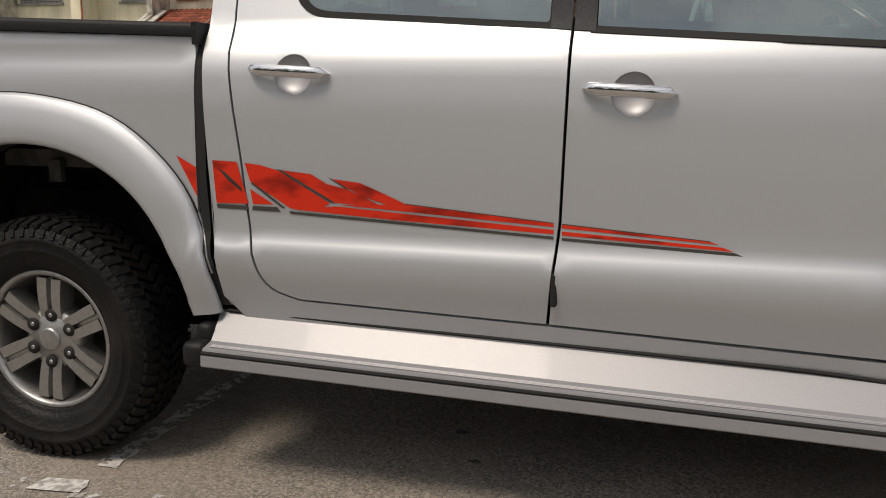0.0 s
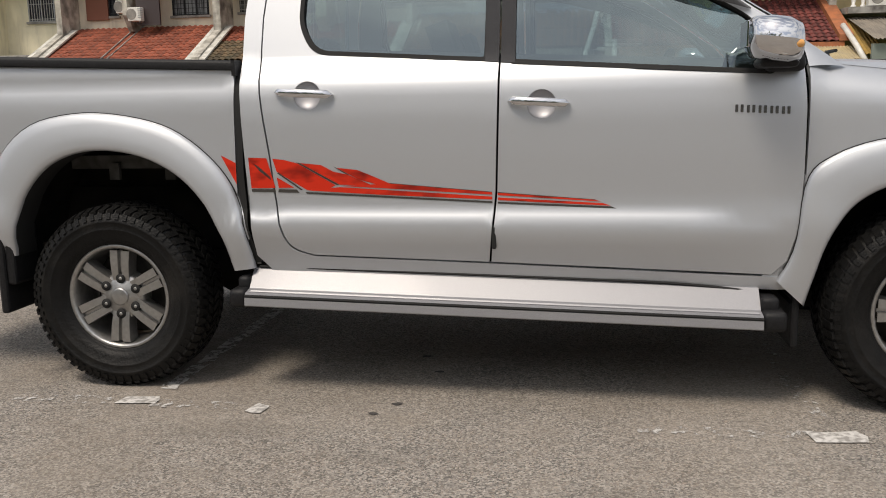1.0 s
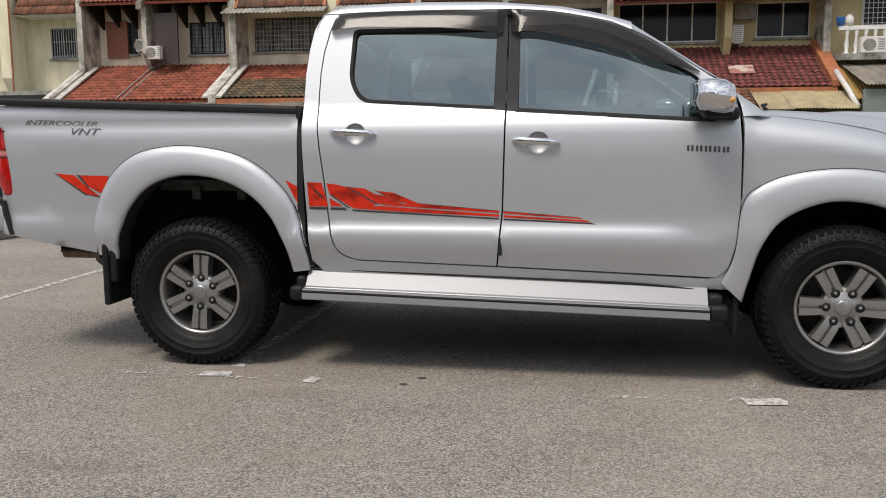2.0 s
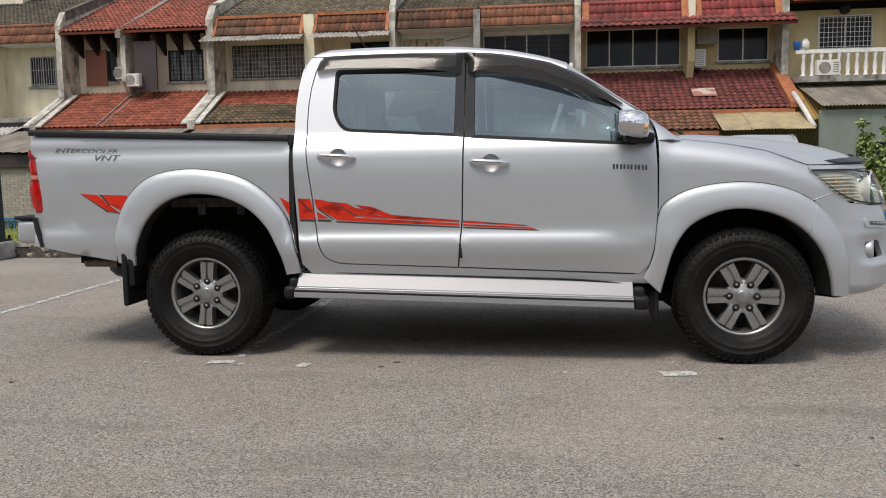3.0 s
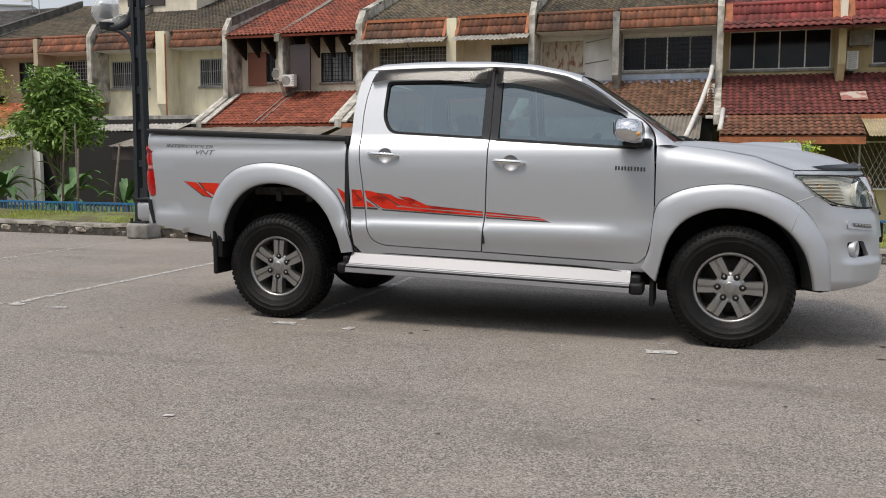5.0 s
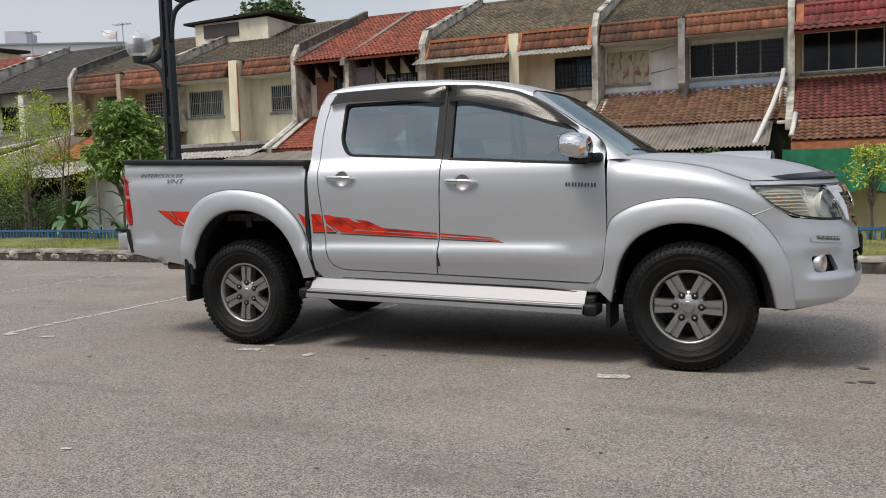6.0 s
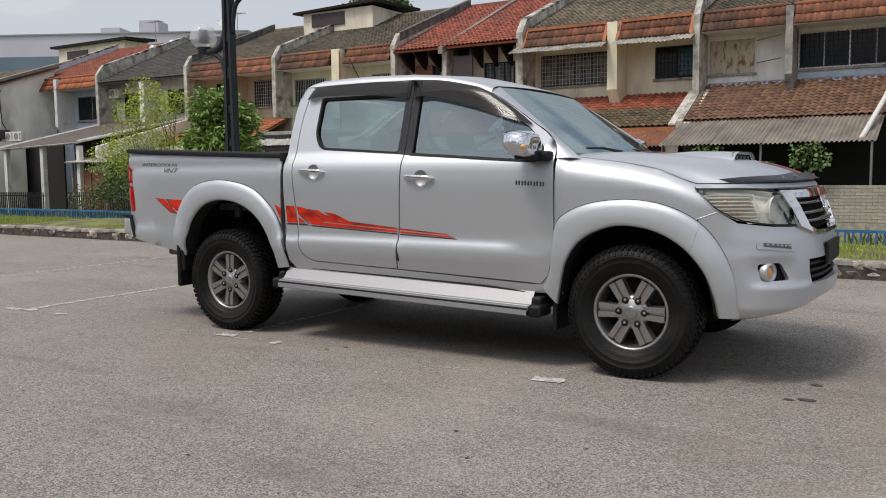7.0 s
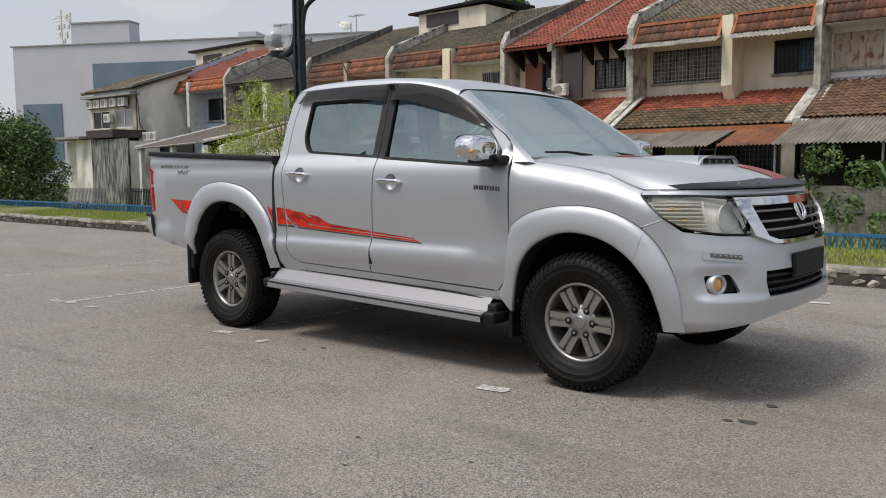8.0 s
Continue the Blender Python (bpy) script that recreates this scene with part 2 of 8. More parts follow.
    colour = mixc(ramp(noise_t(26, 5, 0.8), 0.52, 0.66, 0.0, 0.40), colour, (0.40, 0.365, 0.32))
    colour = mixc(ramp(noise_t(19, 5, 0.8), 0.54, 0.68, 0.0, 0.28), colour, (0.10, 0.092, 0.083))
    l.new(colour, b.inputs["Base Color"])
    bp = n.new("ShaderNodeBump")
    bp.inputs["Strength"].default_value, bp.inputs["Distance"].default_value = 0.6, 0.006
    l.new(grain, bp.inputs["Height"])
    l.new(bp.outputs["Normal"], b.inputs["Normal"])
    return m


M["asphalt"] = asphalt_mat()
M["line"] = mat("worn_white_line", (0.62, 0.60, 0.57), 0.85, 0, (0.30, 0.285, 0.265), 45, 6, bump=0.3, edge=(0.42, 0.62))
M["stone"] = mat("rubble_stone", (0.44, 0.40, 0.34), 0.9, 0, (0.13, 0.115, 0.095), 9, 6, bump=0.8, rand=0.7)
M["mortar"] = mat("old_mortar", (0.11, 0.096, 0.076), 0.95, 0, (0.035, 0.031, 0.026), 7, 6, bump=0.8)
M["kerb_cap"] = mat("worn_cement_cap", (0.34, 0.315, 0.27), 0.95, 0, (0.16, 0.145, 0.12), 5, 7, bump=0.6, edge=(0.4, 0.6))
M["concrete"] = mat("weathered_concrete", (0.36, 0.345, 0.315), 0.9, 0, (0.24, 0.23, 0.21), 6, 6, bump=0.4, stain=(0.06, 0.055, 0.05), stain_scale=2.3, stain_amt=0.85)
M["grass"] = mat("grass_blades", (0.24, 0.32, 0.045), 0.8, 0, (0.33, 0.34, 0.07), 3, island=0.35)
M["soil"] = mat("grassy_soil", (0.19, 0.23, 0.045), 0.95, 0, (0.10, 0.085, 0.05), 2.5, 6, bump=0.8, bscale=30, stain=(0.15, 0.12, 0.08), stain_scale=0.5)
M["blue"] = mat("blue_fence_paint", (0.03, 0.17, 0.36), 0.45, 0, (0.025, 0.12, 0.25), 12)
M["post"] = mat("dark_grey_lamp_paint", (0.020, 0.025, 0.030), 0.6, 0, (0.03, 0.034, 0.038), 20, bump=0.1, spec=0.25)
M["white"] = mat("white_paint", (0.78, 0.77, 0.74), 0.6, 0, (0.66, 0.65, 0.61), 9, 5, stain=(0.32, 0.30, 0.27), stain_scale=1.8, stain_amt=0.5)
M["iron"] = mat("dark_iron", (0.02, 0.02, 0.022), 0.6, 0.3)
M["galv"] = mat("grey_metal", (0.33, 0.34, 0.34), 0.45, 0.6, (0.26, 0.26, 0.26), 12)
M["green_sheet"] = mat("green_tarpaulin", (0.01, 0.19, 0.085), 0.7, 0, (0.01, 0.13, 0.06), 4)
M["plastic_white"] = mat("aged_white_plastic", (0.70, 0.69, 0.64), 0.5, 0, (0.6, 0.58, 0.53), 6)
M["wood_dark"] = mat("dark_wood", (0.022, 0.016, 0.013), 0.75, 0, (0.012, 0.010, 0.009), 9, spec=0.2)


def wall_mat(name, c, dirt=(0.14, 0.125, 0.10), amt=0.42):
    return mat(name, c, 0.85, 0, tuple(v * 0.86 for v in c), 2.2, 6, bump=0.25, bscale=18, stain=dirt, stain_scale=0.55, stain_amt=amt, stretch=(1, 1, 0.45), streak=((0.12, 0.105, 0.085), 0.35, 1.6))


M["parapet"] = mat("stained_parapet_plaster", (0.60, 0.57, 0.50), 0.9, 0, (0.36, 0.335, 0.285), 3.5, 7, bump=0.5, bscale=14, stain=(0.045, 0.042, 0.038), stain_scale=1.3, stain_amt=0.92, streak=((0.05, 0.045, 0.04), 0.6, 2.5))
M["parapet_dark"] = mat("blackened_parapet", (0.13, 0.125, 0.11), 0.95, 0, (0.06, 0.056, 0.05), 2.5, 7, bump=0.5, bscale=14, stain=(0.35, 0.33, 0.29), stain_scale=1.5, stain_amt=0.45)
M["cap_mottled"] = mat("mottled_parapet_cap", (0.50, 0.47, 0.41), 0.95, 0, (0.05, 0.047, 0.042), 2.2, 8, bump=0.5, bscale=14, edge=(0.44, 0.58))
M["flashing"] = mat("whitewashed_flashing", (0.66, 0.64, 0.58), 0.85, 0, (0.42, 0.40, 0.35), 4, 6, bump=0.3, stain=(0.10, 0.09, 0.08), stain_scale=1.6, stain_amt=0.7)


def tile_mat(name, c, c2, dirt=(0.05, 0.045, 0.035), amt=0.7):
    return mat(name, c, 0.78, 0, c2, 3.0, 6, bump=0.3, bscale=30, rand=0.32, island=0.32, stain=dirt, stain_scale=0.5, stain_amt=amt, streak=(dirt, 0.5, 2.2))


# ---- building helpers ----
def base_of(ob):
    v = Vector((0, 0, 0))
    while ob is not None:
        v += ob.location
        ob = ob.parent
    return v


def thing(name, at, label, category, group="", kind=""):
    ob = new(name)
    ob.location = at
    ob.empty_display_size = 0.2
    return tagged(ob, label, category, group, kind)


def raw(name, verts, faces, material, smooth=False):
    me = bpy.data.meshes.new(name)
    me.from_pydata([tuple(v) for v in verts], [], faces)
    me.update()
    if smooth:
        me.polygons.foreach_set("use_smooth", [True] * len(me.polygons))
    for m in (material if isinstance(material, (list, tuple)) else [material]):
        me.materials.append(m)
    return me


def part(name, bm, material, parent, label="", smooth=False):
    """One mesh object from a bmesh (or a tuple of vertices and faces, in world places) under a thing or part."""
    off = base_of(parent)
    if isinstance(bm, tuple):
        me = raw(name, [Vector(v) - off for v in bm[0]], bm[1], material, smooth)
        if len(bm) > 2 and smooth:
            me.normals_split_custom_set_from_vertices([tuple(n) for n in bm[2]])
    else:
        bmesh.ops.translate(bm, verts=bm.verts, vec=-off)
        me = bpy.data.meshes.new(name)
        bm.to_mesh(me)
        bm.free()
        if smooth:
            me.polygons.foreach_set("use_smooth", [True] * len(me.polygons))
        me.materials.append(material)
    ob = new(name, me)
    ob.parent = parent
    return tagged(ob, label)


def solo(name, bm, material, label, category, at=None, group="", kind="", smooth=False):
    """A top-level thing of one mesh; its origin lies at its base."""
    me = bpy.data.meshes.new(name)
    if isinstance(bm, tuple):
        vs, fs = bm
        bm = bmesh.new()
        bv = [bm.verts.new(v) for v in vs]
        for f in fs:
            bm.faces.new([bv[i] for i in f])
    at = Vector(at) if at is not None else Vector((0, 0, 0))
    bmesh.ops.translate(bm, verts=bm.verts, vec=-at)
    bm.to_mesh(me)
    bm.free()
    if smooth:
        me.polygons.foreach_set("use_smooth", [True] * len(me.polygons))
    me.materials.append(material)
    ob = new(name, me)
    ob.location = at
    return tagged(ob, label, category, group, kind)


def box(bm, x0, x1, y0, y1, z0, z1, bev=0.0, m=None):
    g = bmesh.ops.create_cube(bm, size=1.0)["verts"]
    for v in g:
        v.co = Vector(((x0 + x1) / 2 + v.co.x * (x1 - x0), (y0 + y1) / 2 + v.co.y * (y1 - y0), (z0 + z1) / 2 + v.co.z * (z1 - z0)))
    if bev:
        es = list({e for v in g for e in v.link_edges})
        g = bmesh.ops.bevel(bm, geom=es, offset=bev, segments=2, profile=0.5, affect="EDGES")["verts"]
    if m is not None:
        bmesh.ops.transform(bm, matrix=m, verts=list({v for v in g if v.is_valid}))
    return bm


def boxes(*rows, bev=0.0):
    bm = bmesh.new()
    for r in rows:
        box(bm, *r, bev=bev)
    return bm


def tube(pts, r, n=8, bm=None, close=False, caps=True):
    """A round bar along points; r is one radius or one for each point."""
    bm = bm or bmesh.new()
    pts = [Vector(p) for p in pts]
    rs = r if isinstance(r, (list, tuple)) else [r] * len(pts)
    rings = []
    up = Vector((0, 0, 1))
    for i, p in enumerate(pts):
        d = (pts[(i + 1) % len(pts)] - pts[i - 1]) if close or 0 < i < len(pts) - 1 else (pts[1] - pts[0] if i == 0 else pts[-1] - pts[-2])
        d.normalize()
        a = d.cross(up)
        if a.length < 0.05:
            a = d.cross(Vector((0, 1, 0)))
        a.normalize()
        b = a.cross(d)
        rings.append([bm.verts.new(p + (a * math.cos(2 * math.pi * k / n) + b * math.sin(2 * math.pi * k / n)) * rs[i]) for k in range(n)])
    for i in range(len(rings) - (0 if close else 1)):
        A, B = rings[i], rings[(i + 1) % len(rings)]
        for k in range(n):
            bm.faces.new((A[k], A[(k + 1) % n], B[(k + 1) % n], B[k]))
    if caps and not close:
        bm.faces.new(rings[0][::-1])
        bm.faces.new(rings[-1])
    return bm


def grid(fn, us, vs, flip=False):
    """A sheet of vertices fn(u, v) and its quads."""
    V = [Vector(fn(u, v)) for u in us for v in vs]
    n = len(vs)
    F = []
    for i in range(len(us) - 1):
        for j in range(n - 1):
            q = (i * n + j, (i + 1) * n + j, (i + 1) * n + j + 1, i * n + j + 1)
            F.append(q[::-1] if flip else q)
    return V, F


def lathe(profile, centre, axis_y=True, n=48, sign=1):
    """Revolves (radius, offset) rows about the y axis through centre."""
    V, F = [], []
    m = len(profile)
    for k in range(n):
        a = 2 * math.pi * k / n
        for r, o in profile:
            V.append(Vector((centre[0] + r * math.cos(a), centre[1] + sign * o, centre[2] + r * math.sin(a))))
    for k in range(n):
        for j in range(m - 1):
            a, b = k * m + j, ((k + 1) % n) * m + j
            F.append((a, b, b + 1, a + 1) if sign > 0 else (a, a + 1, b + 1, b))
    return V, F


def lins(a, b, n):
    return [a + (b - a) * i / (n - 1) for i in range(n)]


def join(*parts_):
    V, F = [], []
    for v, f, *_ in parts_:
        o = len(V)
        V += list(v)
        F += [tuple(i + o for i in q) for q in f]
    return V, F


def box_vf(x0, x1, y0, y1, z0, z1):
    V = [Vector((x, y, z)) for x in (x0, x1) for y in (y0, y1) for z in (z0, z1)]
    return V, [(0, 1, 3, 2), (4, 6, 7, 5), (0, 4, 5, 1), (2, 3, 7, 6), (0, 2, 6, 4), (1, 5, 7, 3)]


def inside(p, poly):
    x, y = p
    hit = False
    j = len(poly) - 1
    for i in range(len(poly)):
        xi, yi = poly[i]
        xj, yj = poly[j]
        if (yi > y) != (yj > y) and x < (xj - xi) * (y - yi) / (yj - yi) + xi:
            hit = not hit
        j = i
    return hit


def dense(poly, step, closed=True):
    out = []
    n = len(poly)
    for i in range(n if closed else n - 1):
        a, b = poly[i], poly[(i + 1) % n]
        k = max(1, int(math.hypot(b[0] - a[0], b[1] - a[1]) / step + 0.5))
        out += [(a[0] + (b[0] - a[0]) * t / k, a[1] + (b[1] - a[1]) * t / k) for t in range(k)]
    return out


def rounded(poly, rad):
    """Rounds a polygon's corners; rad is one radius or one for each corner."""
    out = []
    n = len(poly)
    for i in range(n):
        p, a, b = Vector(poly[i]), Vector(poly[i - 1]), Vector(poly[(i + 1) % n])
        r = rad[i] if isinstance(rad, (list, tuple)) else rad
        if r <= 0:
            out.append(tuple(p))
            continue
        da, db = (a - p), (b - p)
        r1 = min(r, da.length * 0.48, db.length * 0.48)
        s, e = p + da.normalized() * r1, p + db.normalized() * r1
        for k in range(6):
            t = k / 5
            out.append(tuple(s * (1 - t) ** 2 + p * 2 * t * (1 - t) + e * t * t))
    return out


def panel(outline, fn, step=0.05, holes=(), depth=0.02, inward=None, edge_step=None):
    """A skin cut out of the surface fn(u, v) along an outline, with holes and a turned-in rim."""
    from mathutils.geometry import delaunay_2d_cdt
    loops = [dense(outline, edge_step or step)] + [dense(h, edge_step or step) for h in holes]
    co, ed = [], []
    for lp in loops:
        o = len(co)
        co += [Vector(p) for p in lp]
        ed += [(o + i, o + (i + 1) % len(lp)) for i in range(len(lp))]
    arr = np.array([tuple(c) for c in co])
    xs, ys = [p[0] for p in outline], [p[1] for p in outline]
    for i in range(int((max(xs) - min(xs)) / step) + 1):
        for j in range(int((max(ys) - min(ys)) / step) + 1):
            p = (min(xs) + (i + 0.5) * step, min(ys) + (j + 0.5) * step)
            if inside(p, outline) and not any(inside(p, h) for h in holes) and np.min(np.hypot(arr[:, 0] - p[0], arr[:, 1] - p[1])) > step * 0.45:
                co.append(Vector(p))
    vs, es, fs, *_ = delaunay_2d_cdt(co, ed, [], 0, 1e-6)
    F = []
    for f in fs:
        c = sum((vs[i] for i in f), Vector((0, 0))) / len(f)
        if inside(c, outline) and not any(inside(c, h) for h in holes):
            F.append(tuple(f))
    V = [Vector(fn(*v)) for v in vs]

    def normal(u, v, e=0.004):
        nn = (Vector(fn(u + e, v)) - Vector(fn(u - e, v))).cross(Vector(fn(u, v + e)) - Vector(fn(u, v - e)))
        return nn.normalized()
    flip_n = -1 if sum((V[f[1]] - V[f[0]]).cross(V[f[2]] - V[f[0]]).dot(normal(*vs[f[0]])) for f in F) < 0 else 1
    N = [normal(*v) * flip_n for v in vs]
    if depth:
        for lp in loops:
            o = len(V)
            pts = [Vector(fn(*p)) for p in lp]
            m = len(pts)
            for k, p in enumerate(pts):
                u, v = lp[k]
                e = 0.004
                nn = (Vector(fn(u + e, v)) - Vector(fn(u - e, v))).cross(Vector(fn(u, v + e)) - Vector(fn(u, v - e)))
                nn.normalize()
                if inward is not None and nn.dot(inward(p)) < 0:
                    nn = -nn
                V += [p, p + nn * depth]
                tg = pts[(k + 1) % m] - pts[k - 1]
                rn = tg.cross(nn).normalized() if tg.length > 1e-9 else nn
                N += [rn, rn]
            F += [(o + 2 * k, o + 2 * ((k + 1) % m), o + 2 * ((k + 1) % m) + 1, o + 2 * k + 1) for k in range(m)]
    return V, F, N

# ================= the pickup truck =================
# x runs forward along the truck from the rear axle, y across it, z up
_zz = np.arange(0.2, 1.95, 0.005)
_ww = np.interp(_zz, [0.20, 0.44, 0.50, 0.56, 0.64, 0.69, 0.725, 0.78, 0.95, 1.08, 1.17, 1.225, 1.265, 1.285, 1.70, 1.95],
                [0.70, 0.832, 0.843, 0.852, 0.865, 0.869, 0.865, 0.861, 0.866, 0.866, 0.858, 0.843, 0.815, 0.795, 0.672, 0.60])
_k = np.exp(-0.5 * (np.arange(-8, 9) * 0.005 / 0.014) ** 2)
_ww = np.convolve(np.pad(_ww, 8, mode="edge"), _k / _k.sum(), mode="valid")
FEND_X, FEND_Z = [2.55, 2.75, 3.0, 3.2, 3.34, 3.46, 3.7, 3.85], [1.256, 1.238, 1.207, 1.170, 1.128, 1.080, 1.055, 1.03]


def smoothed(xs, zs, sigma=0.035):
    """A line through stations, rounded off where its pieces meet."""
    fx = np.arange(xs[0] - 0.3, xs[-1] + 0.3, 0.005)
    k = np.exp(-0.5 * (np.arange(-30, 31) * 0.005 / sigma) ** 2)
    fz = np.convolve(np.pad(np.interp(fx, xs, zs), 30, mode="edge"), k / k.sum(), mode="valid")
    return fx, fz


FEND_X, FEND_Z = smoothed(FEND_X, FEND_Z, 0.05)
NOSE_Z, NOSE_A = [0.26, 0.30, 0.34, 0.41, 0.53, 0.62, 0.72, 0.78, 0.87, 0.95, 1.05, 1.10, 1.2], [0.62, 0.69, 0.74, 0.785, 0.803, 0.798, 0.785, 0.775, 0.755, 0.735, 0.69, 0.65, 0.5]
XC, PW = 3.2, 2.9
W_SHOULDER = float(np.interp(1.17, _zz, _ww))


def width(x, z):
    """Half the body's width at a station and height."""
    w = float(np.interp(z, _zz, _ww))
    if 0.5 < x < 2.6 and 0.5 < z < 0.84:           # the doors swell below a crease that fades out forward
        top = 0.742 - 0.05 * min(1.0, max(0.0, (x - 2.15) / 0.38)) ** 2
        low = 0.668
        f = min(1.0, max(0.0, (top - z) / max(0.012, top - low)))
        w += 0.019 * f * f * (3 - 2 * f) * min(1.0, max(0.0, (z - 0.5) / 0.13)) * min(1.0, max(0.0, (2.56 - x) / 0.30))
    if x < -0.4 and 0.6 < z < 0.95:                # the bed side swells below a pressing that sinks rearward
        f = min(1.0, max(0.0, (0.86 + 0.16 * (x + 0.5) - z) / 0.09))
        w += 0.013 * f * f * (3 - 2 * f)
    if x < -0.7:
        w -= 0.10 * ((-0.7 - x) / 0.4) ** 2 * 0.3
    if x < 0.55:                                   # the bed's side turns in at its top
        w = min(w, 0.862) if z > 0.75 else w - 0.008
        if z > 1.2:
            w = max(w, 0.845 - 0.25 * max(0, z - 1.27))
    if x > 2.5:
        zt = float(np.interp(x, FEND_X, FEND_Z))
        k = min(1.0, max(0.0, (x - 2.57) / 0.06))
        w += k * max(0.0, (W_SHOULDER if z > 1.17 else 0) - w) if z < zt + 0.06 else 0.0
        d = min(1.3, max(0.0, z - (zt - 0.14)) / 0.14)
        w -= min(1, max(0.0, x - 2.57) / 0.12) * 0.088 * d ** 3.0
    return w


_ph = np.linspace(0, math.pi / 2, 400)
_cx, _cy = 0.76 * np.cos(_ph) ** (2 / PW), 0.87 * np.sin(_ph) ** (2 / PW)
_cx, _cy, _ph = _cx[::-1], _cy[::-1], _ph[::-1]
_al = np.concatenate([[0], np.cumsum(np.hypot(np.diff(_cx), np.diff(_cy)))])
U_END = XC + float(_al[-1])


def ux(x):
    return x if x <= XC else XC + float(np.interp(x - XC, _cx, _al))


def uy(y):
    """Place along the front contour at which it stands y off the middle."""
    return XC + float(np.interp(-y, -_cy, _al))


def skin(u, z, side=-1, out=0.0):
    """The body's skin: u runs forward along the side and then round the front corner to the middle."""
    if u <= XC:
        return Vector((u, side * (width(u, z) + out), z))
    if u > U_END:
        p = skin(2 * U_END - u, z, side, out)
        return Vector((p.x, -p.y, p.z))
    ph = float(np.interp(u - XC, _al, _ph))
    a, b = float(np.interp(z, NOSE_Z, NOSE_A)), float(np.interp(min(z, 1.17), _zz, _ww))
    if z < 0.72:                                   # the bumper stands upright below the lamps
        b += max(0.0, 0.864 - b) * min(1.0, math.cos(ph) * 2.2) * min(1.0, max(0.0, (z - 0.30) / 0.12))
    xs = XC + a * math.cos(ph) ** (2 / PW)
    d = max(0.0, z - (float(np.interp(xs, FEND_X, FEND_Z)) - 0.14)) / 0.14
    b -= 0.088 * min(1.0, d) ** 3.0
    a, b = a + out, b + out
    return Vector((XC + a * math.cos(ph) ** (2 / PW), side * b * math.sin(ph) ** (2 / PW), z))


def to_mid(p):
    return Vector((1.6, 0, 0.8)) - p


truck = thing("pickup_truck", (1.5, 0, 0), "silver double-cab pickup truck with red side stripes, parked across worn bays", "pickup truck")


def shell(name, outline, side, material=None, holes=(), step=0.05, parent=None, label="", out=0.0, depth=0.02, estep=None):
    return part(name, panel(outline, lambda u, v: skin(u, v, side, out), step, holes, depth, to_mid, estep), material or M["paint"], parent or truck, label, smooth=True)


def curve(pts, n=40):
    """A smooth line (Catmull-Rom) through points of any dimension."""
    P = [Vector(p) for p in pts]
    out = []
    seg = len(P) - 1
    for i in range(n):
        t = i / (n - 1) * seg
        k = min(int(t), seg - 1)
        f = t - k
        p0, p1, p2, p3 = P[max(k - 1, 0)], P[k], P[k + 1], P[min(k + 2, seg)]
        out.append(0.5 * ((2 * p1) + (p2 - p0) * f + (2 * p0 - 5 * p1 + 4 * p2 - p3) * f * f + (3 * p1 - p0 - 3 * p2 + p3) * f ** 3))
    return out


R_OUT = [(-0.545, 0.56), (-0.54, 0.77), (-0.46, 0.945), (-0.32, 1.065), (-0.12, 1.11), (0.08, 1.10), (0.27, 1.05), (0.42, 0.945), (0.52, 0.81), (0.575, 0.60), (0.59, 0.50)]
R_IN = [(-0.425, 0.54), (-0.385, 0.72), (-0.30, 0.85), (-0.19, 0.93), (-0.04, 0.965), (0.14, 0.945), (0.29, 0.875), (0.395, 0.77), (0.465, 0.63), (0.49, 0.55), (0.505, 0.49)]
F_OUT = [(2.548, 0.475), (2.60, 0.60), (2.63, 0.84), (2.71, 0.925), (2.86, 0.98), (3.07, 1.0), (3.27, 0.972), (3.43, 0.90), (3.53, 0.79), (3.60, 0.62), (3.63, 0.375)]
F_IN = [(2.645, 0.385), (2.668, 0.49), (2.71, 0.64), (2.79, 0.76), (2.92, 0.832), (3.06, 0.855), (3.23, 0.825), (3.37, 0.74), (3.46, 0.62), (3.505, 0.49), (3.525, 0.375)]
OUT_R, IN_R = [tuple(v) for v in curve(R_OUT, 44)], [tuple(v) for v in curve(R_IN, 44)]
OUT_F, IN_F = [tuple(v) for v in curve(F_OUT, 44)], [tuple(v) for v in curve(F_IN, 44)]


def flare(name, outer, inner, side):
    prof = [(0.0, 0.002), (0.02, 0.013), (0.08, 0.021), (0.30, 0.031), (0.6, 0.039), (0.84, 0.043), (0.94, 0.041), (0.985, 0.034), (1.0, 0.022), (1.0, -0.03), (0.99, -0.10)]
    lip = 8

    def at(i, j):
        t, o = prof[j]
        a, b = outer[i], inner[i]
        u, z = a[0] + (b[0] - a[0]) * t, a[1] + (b[1] - a[1]) * t
        w = skin(ux(u), max(z, 0.52), side, o)
        zi = max(0.0, 0.52 - z) * 0.18
        return Vector((w.x, w.y - side * zi, z))
    fl = part(name, grid(at, range(len(outer)), range(lip + 1), flip=side > 0), M["paint"], truck, "", smooth=True)
    # the flare's inward turn is coloured black to paint the shade inside the arch
    part("flare_lip", grid(at, range(len(outer)), range(lip, len(prof)), flip=side > 0), M["gap"], fl, "inner edge of the arch, black for its shade", smooth=True)
    part("flare_joint", tube([at(i, 0) for i in range(2, len(outer) - 2)], 0.0028, 5), M["gap"], fl, "thin dark joint round the flare")
    if outer is OUT_F:
        part("flare_seam", tube([at(31, j) for j in range(9)], 0.0016, 6), M["chrome"], fl, "bright joint across the flare")


def bed_top(x):
    return 1.262 + (0.54 - x) * 0.0375


